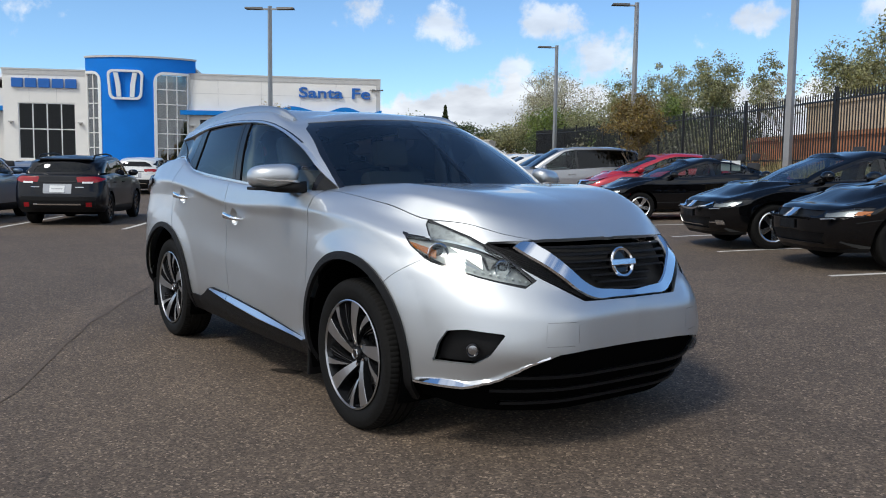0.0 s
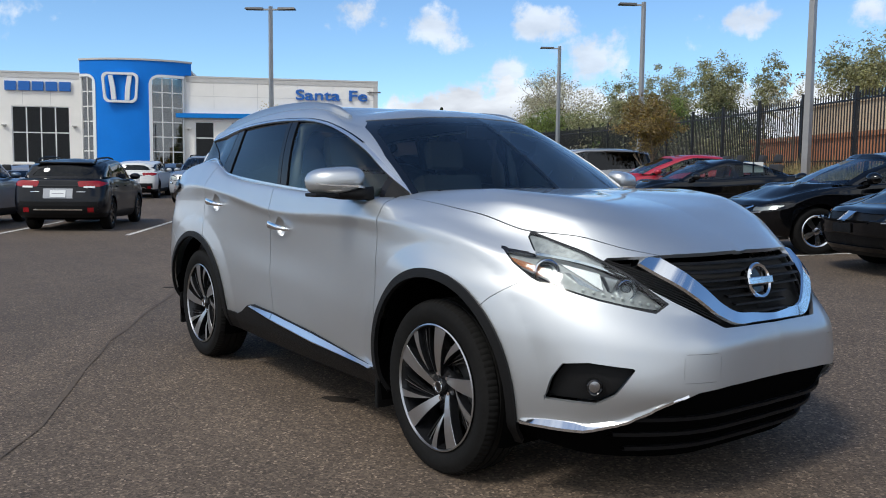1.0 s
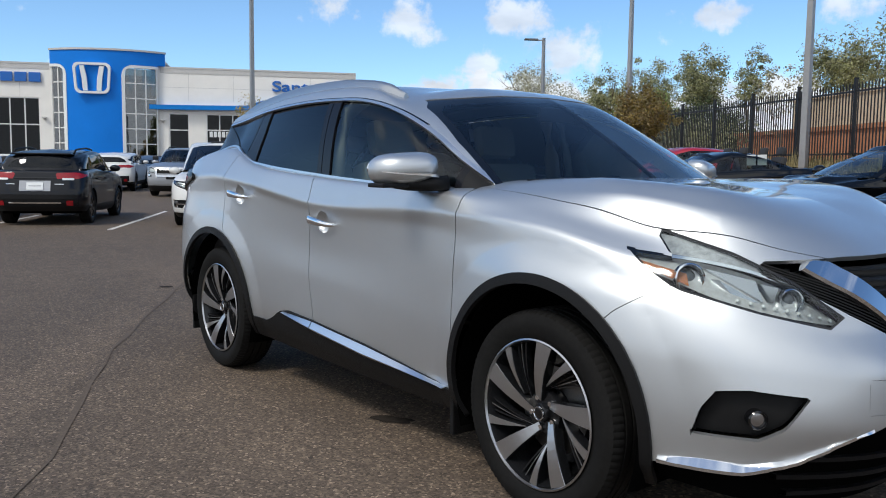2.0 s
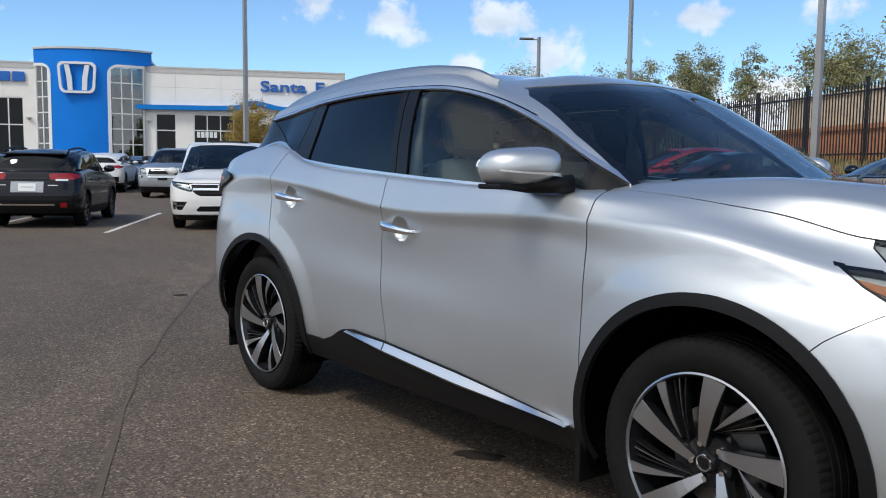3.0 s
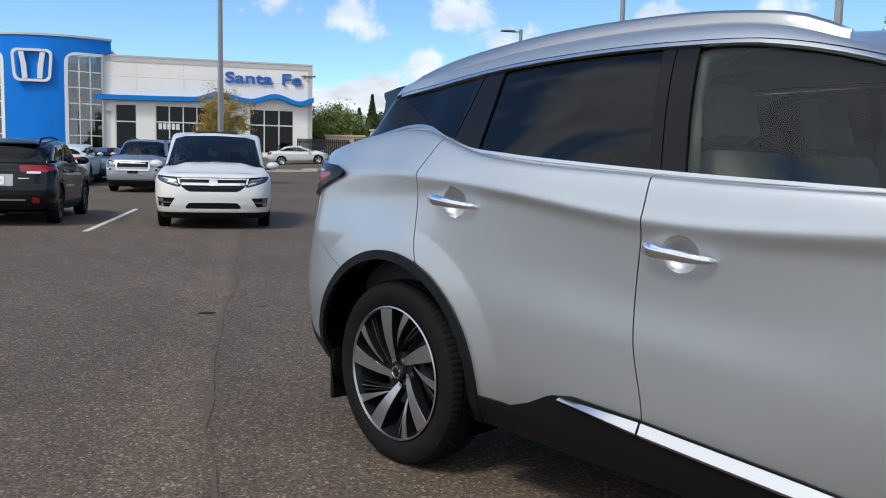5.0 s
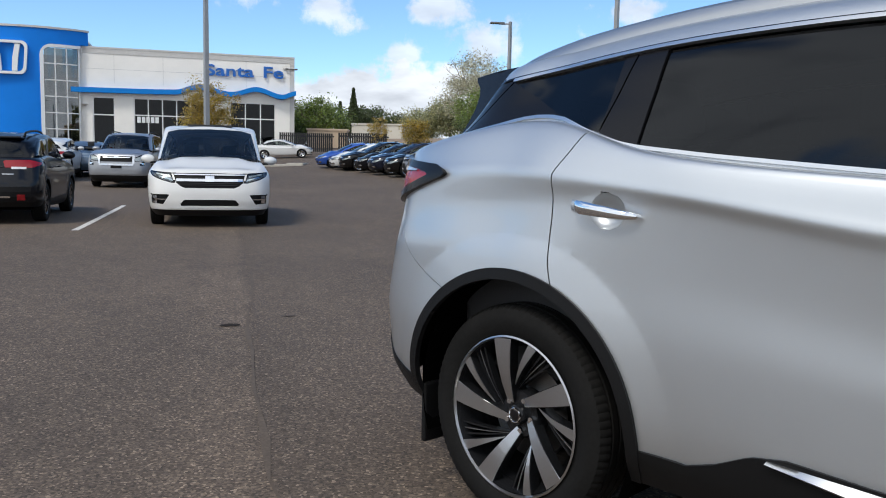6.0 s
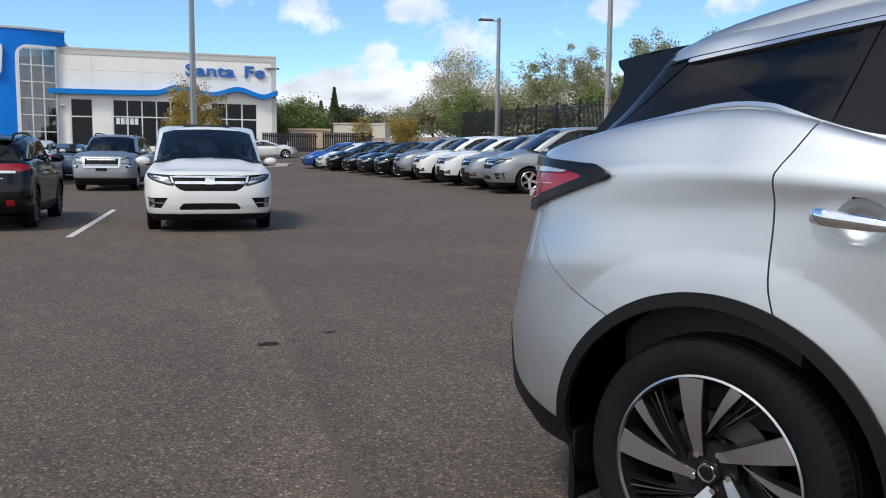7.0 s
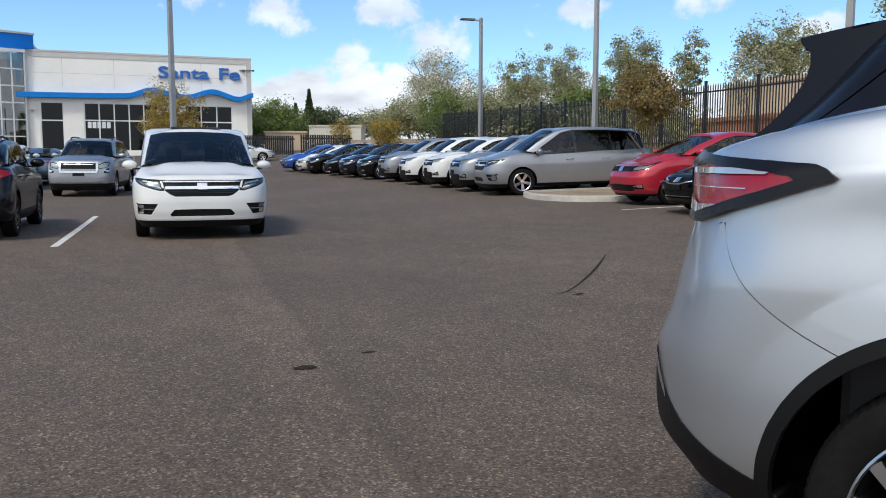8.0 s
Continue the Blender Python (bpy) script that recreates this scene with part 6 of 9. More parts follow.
# cars on the other side and by the showroom
place("crossover_car", -18.35, -0.5, 152, dict(BOXY, rails=0), STEELBLUE, "steel blue crossover parked tail out", "showroom row", 0)
place("crossover_car", -33.6, 8.2, 152, dict(BOXY, rails=0), WHITE_PAINT, "white crossover parked tail out", "showroom row", 0)
place("sedan", -36.5, 10.6, 152, ROWSEDAN, STEELBLUE, "grey-blue sedan parked tail out", "showroom row", 0)
place("sedan", -38.0, 6.6, 152, ROWSEDAN, GRAY_PAINT, "silver sedan parked tail out", "showroom row", 0)
place("sedan", -24.4, 2.2, 152, ROWSEDAN, GRAY_PAINT, "silver sedan parked beyond the charcoal crossover", "showroom row", 0)
place("sedan", -40.5, 2.8, 152, ROWSEDAN, BLACK_PAINT, "black sedan parked by the showroom", "showroom row", 0)
place("sedan", -52.6, 30.6, 62, CIVIC, WHITE_PAINT, "white sedan standing on the showroom apron", "showroom row", 0)


# ---- the silver crossover ----
WB = 2.825
PROJECTOR = mat("projector_glass", (0.12, 0.13, 0.14), rough=0.05, metal=0.5, coat=1.0)
hero = thing("crossover_suv", pose(0, 0, 0), "silver crossover with chrome V grille, dark cladding and machined wheels", "car")
FRONT_C, REAR_C, HUB = (1.452, 0.400), (-1.398, 0.392), 0.383


def hero_tub():
    a = [(2.36, 0, 0.20), (2.33, -0.38, 0.20), (2.17, -0.68, 0.22), (1.93, -0.80, 0.25), (1.41, -0.84, 0.26), (0.95, -0.84, 0.26), (-0.2, -0.85, 0.27), (-0.9, -0.85, 0.29), (-1.41, -0.84, 0.32), (-2.05, -0.80, 0.335), (-2.28, -0.52, 0.33), (-2.36, 0, 0.33)]
    b = [(2.46, 0, 0.36), (2.43, -0.40, 0.36), (2.24, -0.70, 0.35), (1.96, -0.85, 0.34), (1.41, -0.90, 0.36), (0.95, -0.885, 0.35), (-0.2, -0.89, 0.37), (-0.9, -0.895, 0.39), (-1.41, -0.91, 0.42), (-2.08, -0.85, 0.44), (-2.36, -0.57, 0.45), (-2.45, 0, 0.46)]
    c = [(2.51, 0, 0.52), (2.485, -0.43, 0.52), (2.295, -0.71, 0.52), (1.98, -0.865, 0.52), (1.41, -0.935, 0.54), (0.95, -0.91, 0.51), (-0.2, -0.908, 0.51), (-0.9, -0.915, 0.53), (-1.41, -0.935, 0.55), (-2.09, -0.865, 0.55), (-2.375, -0.56, 0.57), (-2.46, 0, 0.58)]
    d = [(2.51, 0, 0.66), (2.48, -0.42, 0.66), (2.275, -0.70, 0.66), (1.96, -0.868, 0.68), (1.41, -0.94, 0.70), (0.95, -0.918, 0.66), (-0.2, -0.908, 0.68), (-0.9, -0.922, 0.72), (-1.41, -0.943, 0.72), (-2.10, -0.872, 0.68), (-2.375, -0.56, 0.665), (-2.46, 0, 0.665)]
    e = [(2.46, 0, 0.79), (2.405, -0.40, 0.79), (2.20, -0.69, 0.80), (1.91, -0.858, 0.83), (1.41, -0.938, 0.87), (0.95, -0.918, 0.85), (-0.2, -0.900, 0.85), (-0.9, -0.918, 0.92), (-1.41, -0.942, 0.92), (-2.075, -0.868, 0.885), (-2.335, -0.55, 0.80), (-2.42, 0, 0.80)]
    f = [(2.40, 0, 0.92), (2.36, -0.37, 0.92), (2.13, -0.66, 0.92), (1.83, -0.82, 0.975), (1.41, -0.905, 1.06), (0.95, -0.920, 1.085), (-0.2, -0.922, 1.085), (-0.9, -0.932, 1.165), (-1.41, -0.925, 1.205), (-2.035, -0.838, 1.165), (-2.27, -0.53, 1.10), (-2.35, 0, 1.10)]
    # a hollow just under the shoulder crease
    hollow = (0, 0, 0, 0, 0.2, 0.6, 1, 1, 0.6, 0.2, 0, 0)
    e2 = [tuple((1 - a) * 0.5 * (p + q) + a * r for p, q, r in zip(u, v, (v[0], v[1] + 0.011, v[2] - 0.05))) for a, u, v in zip(hollow, e, f)]
    g = [(2.32, 0, 1.0), (2.28, -0.34, 0.998), (2.08, -0.62, 1.012), (1.76, -0.75, 1.06), (1.41, -0.83, 1.12), (1.0, -0.882, 1.155), (-0.2, -0.885, 1.212), (-0.95, -0.885, 1.275), (-1.38, -0.832, 1.372), (-2.04, -0.79, 1.276), (-2.27, -0.53, 1.22), (-2.35, 0, 1.215)]
    f2 = [tuple((1 - a) * (0.7 * p + 0.3 * q) + a * r for p, q, r in zip(v, w, (v[0], v[1] + 0.006, v[2] + 0.022))) for a, v, w in zip(hollow, f, g)]
    h = [(2.20, 0, 1.072), (2.17, -0.31, 1.082), (2.0, -0.555, 1.13), (1.71, -0.675, 1.182), (1.41, -0.74, 1.187), (1.02, -0.80, 1.19), (-0.2, -0.82, 1.22), (-0.95, -0.80, 1.285), (-1.38, -0.76, 1.386), (-1.97, -0.68, 1.298), (-2.18, -0.44, 1.24), (-2.25, 0, 1.24)]
    i = [(1.96, 0, 1.168), (1.95, -0.25, 1.178), (1.83, -0.47, 1.212), (1.56, -0.585, 1.236), (1.35, -0.60, 1.236), (1.08, -0.62, 1.225), (-0.2, -0.5, 1.2), (-0.95, -0.5, 1.25), (-1.35, -0.5, 1.3), (-1.7, -0.4, 1.25), (-1.85, -0.2, 1.22), (-1.9, 0, 1.22)]
    j = [(1.60, 0, 1.222), (1.57, 0, 1.224), (1.5, 0, 1.228), (1.4, 0, 1.234), (1.3, 0, 1.236), (1.1, 0, 1.236), (-0.2, 0, 1.2), (-0.95, 0, 1.25), (-1.2, 0, 1.25), (-1.4, 0, 1.25), (-1.6, 0, 1.23), (-1.7, 0, 1.23)]
    return [a, b, c, d, e, e2, f, f2, g, h, i, j]


def hero_cabin():
    a = [(1.36, 0, 1.165), (1.28, -0.40, 1.165), (1.10, -0.80, 1.14), (0.5, -0.866, 1.15), (-0.2, -0.868, 1.185), (-0.95, -0.865, 1.25), (-1.35, -0.825, 1.325), (-2.0, -0.735, 1.25), (-2.2, -0.46, 1.19), (-2.26, 0, 1.19)]
    b = [(0.97, 0, 1.415), (0.92, -0.38, 1.405), (0.74, -0.752, 1.37), (0.3, -0.818, 1.40), (-0.2, -0.828, 1.425), (-0.93, -0.808, 1.43), (-1.36, -0.765, 1.435), (-1.87, -0.67, 1.38), (-2.02, -0.40, 1.36), (-2.06, 0, 1.36)]
    c = [(0.54, 0, 1.632), (0.51, -0.35, 1.62), (0.39, -0.665, 1.558), (0.1, -0.708, 1.635), (-0.2, -0.725, 1.657), (-0.9, -0.715, 1.645), (-1.35, -0.675, 1.61), (-1.70, -0.62, 1.575), (-1.82, -0.35, 1.585), (-1.84, 0, 1.588)]
    d = [(0.40, 0, 1.665), (0.38, -0.32, 1.657), (0.22, -0.58, 1.622), (-0.02, -0.62, 1.677), (-0.3, -0.635, 1.693), (-0.9, -0.62, 1.682), (-1.3, -0.59, 1.65), (-1.66, -0.53, 1.605), (-1.76, -0.3, 1.610), (-1.78, 0, 1.612)]
    e = [(0.22, 0, 1.687), (0.2, 0, 1.689), (0.1, 0, 1.697), (-0.1, 0, 1.709), (-0.3, 0, 1.715), (-0.8, 0, 1.712), (-1.2, 0, 1.69), (-1.55, 0, 1.654), (-1.65, 0, 1.632), (-1.7, 0, 1.622)]
    return [a, b, c, d, e]


def sill_line():
    """The upper edge of the dark cladding between the arches."""
    return [(-0.86, 0.40), (-0.75, 0.395), (-0.66, 0.425), (-0.56, 0.475), (-0.46, 0.492), (-0.19, 0.478), (0.3, 0.436), (0.95, 0.358), (1.02, 0.35)]


def build_hero():
    bm = loft(hero_tub(), 190, 112)
    # flares over the wheels: they start at a crease and stand out towards the arch
    FLARE = 0.612
    cut(bm, lambda P: np.where((P[:, 1] < -0.5) & (P[:, 2] < 1.05), np.minimum(np.hypot(P[:, 0] - FRONT_C[0], P[:, 2] - FRONT_C[1]), np.hypot(P[:, 0] - REAR_C[0], P[:, 2] - REAR_C[1])) - FLARE, 1.0))
    for v in bm.verts:
        if v.co.y < -0.55 and v.co.z < 1.05:
            r = min(math.hypot(v.co.x - FRONT_C[0], v.co.z - FRONT_C[1]), math.hypot(v.co.x - REAR_C[0], v.co.z - REAR_C[1]))
            v.co.y -= 0.11 * min(max(0.0, FLARE - r), 0.16)
    bm.normal_update()
    sill = sill_line()
    sx, sz = [p[0] for p in sill], [p[1] for p in sill]

    def arch(P, r):
        d = np.minimum(np.hypot(P[:, 0] - FRONT_C[0], P[:, 2] - FRONT_C[1]), np.hypot(P[:, 0] - REAR_C[0], P[:, 2] - REAR_C[1]))
        return np.where(P[:, 1] < -0.5, d - r, 1.0)
    f_in = lambda P: arch(P, 0.460)
    f_out = lambda P: arch(P, 0.498)
    f_sill = lambda P: np.where((P[:, 0] > -1.0) & (P[:, 0] < 1.02), P[:, 2] - np.interp(P[:, 0], sx, sz), 1.0)
    strip = [(-0.50, 0.480), (-0.19, 0.470), (0.3, 0.428), (0.90, 0.362), (0.3, 0.375), (-0.19, 0.425)]
    f_strip = lambda P: np.where(P[:, 1] < -0.7, sd_poly(strip, P[:, 0], P[:, 2]), 1.0)
    q = lambda P: P[:, 0] + P[:, 1]
    light = [(0.962, 1.010), (1.03, 0.955), (1.16, 0.892), (1.5, 0.832), (1.80, 0.79), (1.87, 0.825), (1.66, 0.93), (1.42, 1.01), (1.14, 1.072), (1.10, 1.062), (1.15, 0.995)]
    f_light = lambda P: np.where(P[:, 0] > 1.55, sd_poly(light, q(P), P[:, 2]), 1.0)
    grille = [(-0.02, 0.735), (0.30, 0.735), (0.36, 0.77), (0.46, 0.83), (0.62, 0.945), (0.60, 0.985), (0.35, 1.0), (-0.02, 1.005)]
    f_grille = lambda P: np.where(P[:, 0] > 1.9, sd_poly(grille, -P[:, 1], P[:, 2]), 1.0)
    fog = [(1.228, 0.457), (1.50, 0.457), (1.60, 0.50), (1.70, 0.600), (1.45, 0.612), (1.32, 0.60), (1.26, 0.54)]
    f_fog = lambda P: np.where(P[:, 0] > 1.7, sd_poly(fog, q(P), P[:, 2]), 1.0)
    low = [(0.9, 0.330), (1.09, 0.342), (1.45, 0.345), (1.65, 0.385), (1.85, 0.46), (2.03, 0.512), (2.2, 0.525), (2.6, 0.53)]
    lq, lz = [p[0] for p in low], [p[1] for p in low]
    f_low = lambda P: np.where(P[:, 0] > 1.6, P[:, 2] - np.interp(q(P), lq, lz), 1.0)
    q2 = lambda P: -P[:, 0] + 0.45 * P[:, 1]
    tail = [(1.312, 1.196), (1.33, 1.182), (1.50, 1.132), (1.68, 1.088), (1.83, 1.062), (2.01, 1.072), (2.04, 1.10), (2.03, 1.235), (1.87, 1.248), (1.79, 1.25), (1.6, 1.234), (1.36, 1.214)]
    f_tail = lambda P: np.where(P[:, 0] < -1.6, sd_poly(tail, q2(P), P[:, 2]), 1.0)
    rl = [(1.3, 0.42), (1.497, 0.43), (1.62, 0.452), (1.8, 0.502), (1.903, 0.547), (2.0, 0.60), (2.09, 0.645), (2.3, 0.66), (2.6, 0.66)]
    rq_, rz_ = [p[0] for p in rl], [p[1] for p in rl]
    f_rlow = lambda P: np.where(P[:, 0] < -1.6, P[:, 2] - np.interp(q2(P), rq_, rz_), 1.0)
    seam_pts = {
        "a": [(0.978, 0.33), (0.976, 0.6), (0.975, 0.8), (0.985, 1.04), (0.995, 1.2)],
        "b": [(-0.19, 0.36), (-0.195, 0.5), (-0.235, 0.7), (-0.24, 0.85), (-0.222, 1.03), (-0.205, 1.3)],
        "c": [(-1.165, 1.345), (-1.179, 1.318), (-1.21, 1.265), (-1.248, 1.2), (-1.243, 1.14), (-1.242, 1.06), (-1.244, 0.977), (-1.24, 0.92), (-1.22, 0.85)],
        "d": [(1.99, 0.925), (1.93, 0.895), (1.85, 0.845), (1.80, 0.81), (1.765, 0.775)]}
    seam_pts = {k: smooth_path(v, 24) for k, v in seam_pts.items()}
    side = lambda P: (P[:, 1] < -0.6)
    GAP = 0.0024

    def across(key, P):
        """How far a place lies in front of an upright seam."""
        z, x = [p[1] for p in seam_pts[key]], [p[0] for p in seam_pts[key]]
        if z[0] > z[-1]:
            z, x = z[::-1], x[::-1]
        return np.where(side(P), P[:, 0] - np.interp(P[:, 2], z, x), 1.0)
    span = {"a": (0.36, 1.2), "b": (0.30, 1.3), "c": (0.86, 1.34), "d": (0.775, 0.925)}
    rseam = smooth_path([(-2.03, 1.07), (-2.012, 1.012), (-1.965, 0.941), (-1.858, 0.858), (-1.721, 0.795), (-1.65, 0.77)], 24)
    f_rseam = lambda P: np.where((P[:, 0] < -1.62) & (P[:, 0] > -2.06) & side(P), P[:, 2] - np.interp(P[:, 0], [p[0] for p in rseam], [p[1] for p in rseam]), 1.0)
    hoodline = smooth_path([(0.95, -0.80), (1.10, -0.80), (1.5, -0.775), (1.88, -0.69), (2.12, -0.555), (2.34, -0.30)], 30)
    f_hood = lambda P: np.where((P[:, 0] > 0.9) & (P[:, 2] > 0.95), P[:, 1] - np.interp(P[:, 0], [p[0] for p in hoodline], [p[1] for p in hoodline]), 1.0)
    hood_poly = hoodline + [(2.42, 0.2), (0.95, 0.2)]
    plate = [(1.945, 0.548), (2.14, 0.548), (2.14, 0.652), (1.945, 0.652)]
    f_plate = lambda P: np.where(P[:, 0] > 2.0, sd_poly(plate, q(P), P[:, 2]), 1.0)
    cups = ((-0.089, 0.992), (-1.036, 1.098))
    f_cup = lambda P: np.where(side(P), np.minimum.reduce([np.hypot((P[:, 0] - cx) / 1.12, P[:, 2] - cz) for cx, cz in cups]) - 0.056, 1.0)
    for f in (f_in, f_out, f_sill, f_strip, f_light, lambda P: f_light(P) + 0.008, f_grille, f_fog, f_low, lambda P: f_low(P) - 0.026, f_tail, lambda P: f_tail(P) + 0.027, f_rlow, f_cup):
        cut(bm, f)
    for g_ in (-GAP, GAP):
        for key in "abcd":
            cut(bm, lambda P: across(key, P) + g_)
        for f in (f_rseam, f_hood, f_plate):
            cut(bm, lambda P: f(P) + g_ * (0.3 if f is f_plate else 0.6))

    def seam_at(P):
        """Which seam a place lies in: 0 none, 1 the bumper's, 2 to 5 the uprights."""
        out = np.where(np.abs(f_rseam(P)) < GAP * 0.6, 1, 0)
        for k, key in enumerate("abcd"):
            out = np.where((np.abs(across(key, P)) < GAP) & (P[:, 2] > span[key][0]) & (P[:, 2] < span[key][1]), k + 2, out)
        return out
    f_seam = seam_at

    def classify(C, N):
        v = [f(C) for f in (f_in, f_out, f_sill, f_strip, f_light, f_grille, f_fog, f_low, f_tail, f_rlow, f_seam, f_cup, f_hood, f_plate)]
        in_hood = sd_poly(hood_poly, C[:, 0], C[:, 1]) < 0
        qq, q2_ = q(C), q2(C)
        sb = np.interp(C[:, 2], [p[1] for p in seam_pts["b"]], [p[0] for p in seam_pts["b"]])
        sa = np.interp(C[:, 2], [p[1] for p in seam_pts["a"]], [p[0] for p in seam_pts["a"]])
        sc = np.interp(-C[:, 2], [-p[1] for p in seam_pts["c"]], [p[0] for p in seam_pts["c"]])
        sd = np.interp(-C[:, 2], [-p[1] for p in seam_pts["d"]], [p[0] for p in seam_pts["d"]])
        rz = np.interp(C[:, 0], [p[0] for p in rseam], [p[1] for p in rseam])
        out = []
        for k, p in enumerate(C):
            fi, fo, si, st, li, gr, fg, lo, ta, rlo, se, cu, ho, pl = (x[k] for x in v)
            x, y, z = p
            if fi < 0:
                out.append("")
            elif fo < 0:
                out.append("front_arch_trim" if x > 0 else "rear_arch_trim")
            elif si < 0:
                out.append("sill_trim")
            elif li < 0 and N[k][2] < 0.93:
                out.append("headlight" if li < -0.008 else "headlight_rim")
            elif gr < 0 and N[k][2] < 0.8:
                out.append("grille")
            elif fg < 0:
                out.append("fog_recess")
            elif lo < 0:
                out.append("lower_intake")
            elif ta < 0:
                out.append("taillight" if ta < -0.027 else "taillight_rim")
            elif rlo < 0:
                out.append("rear_lower_trim")
            elif cu < 0:
                out.append("")
            elif se > 0:
                out.append("panel_gap:%d" % se)
            elif abs(ho) < GAP * 0.6 and N[k][2] > 0.3:
                out.append("panel_gap:6")
            elif abs(pl) < GAP * 0.3:
                out.append("panel_gap:7")
            elif pl < 0:
                out.append("tow_cover")
            elif in_hood[k] and x > 1.0 and N[k][2] > 0.35 and z > 0.985:
                out.append("bonnet")
            elif x < 1.0 and N[k][2] > 0.8 and z > 1.1 and abs(y) < 0.82 and x > -1.95:
                out.append("")
            elif x > 1.5 and (x > sd[k] or z < 0.7 and x > 1.6):
                out.append("front_bumper")
            elif x > sa[k]:
                out.append("fender")
            elif x > sb[k]:
                out.append("front_door")
            elif x > sc[k]:
                out.append("rear_door")
            elif x < -2.06 and z > 0.92:
                out.append("tailgate")
            elif x < -1.6 and z < rz[k]:
                out.append("rear_bumper")
            else:
                out.append("quarter_panel")
        return out
    reg = regions(bm, classify)
    looks = {"front_arch_trim": (PLASTIC, 0.012), "rear_arch_trim": (PLASTIC, 0.012), "sill_trim": (PLASTIC, 0.008), "sill_chrome": (CHROME, 0.014), "headlight_rim": (GLOSSBLACK, -0.001), "grille": (SEAMBLACK, -0.05),
             "fog_recess": (PLASTIC, -0.045), "lower_intake": (LINER, -0.03), "chrome_lip": (CHROME, 0.012), "taillight_rim": (SATINBLACK, 0.02), "taillight": (REDLENS, 0.016), "rear_lower_trim": (PLASTIC, 0.004), "panel_gap": (SEAMBLACK, -0.006)}
    both = {"front_arch_trim", "rear_arch_trim", "sill_trim", "sill_chrome", "headlight_rim", "fog_recess", "chrome_lip", "taillight", "taillight_rim", "tow_cover", "fender", "front_door", "rear_door", "quarter_panel"}
    made = {}
    for n, fs in reg.items():
        if n == "headlight":
            made[n] = shell(n, fs, LAMPDARK, hero, "both", -0.075)
            made["lens"] = shell("headlight_lens", fs, CLEAR, hero, "both", 0.001)
            continue
        gap = n.startswith("panel_gap")
        n = n.split(":")[0]
        mt, push = looks.get(n, (SILVER, 0.0))
        made[n] = shell(n, fs, mt, hero, "both" if n in both or gap else "join", push, 0.0 if gap else 0.02)
    tree = BVHTree.FromBMesh(bm)
    bm.free()
    return tree, made


HERO_TREE, HERO_MADE = build_hero()


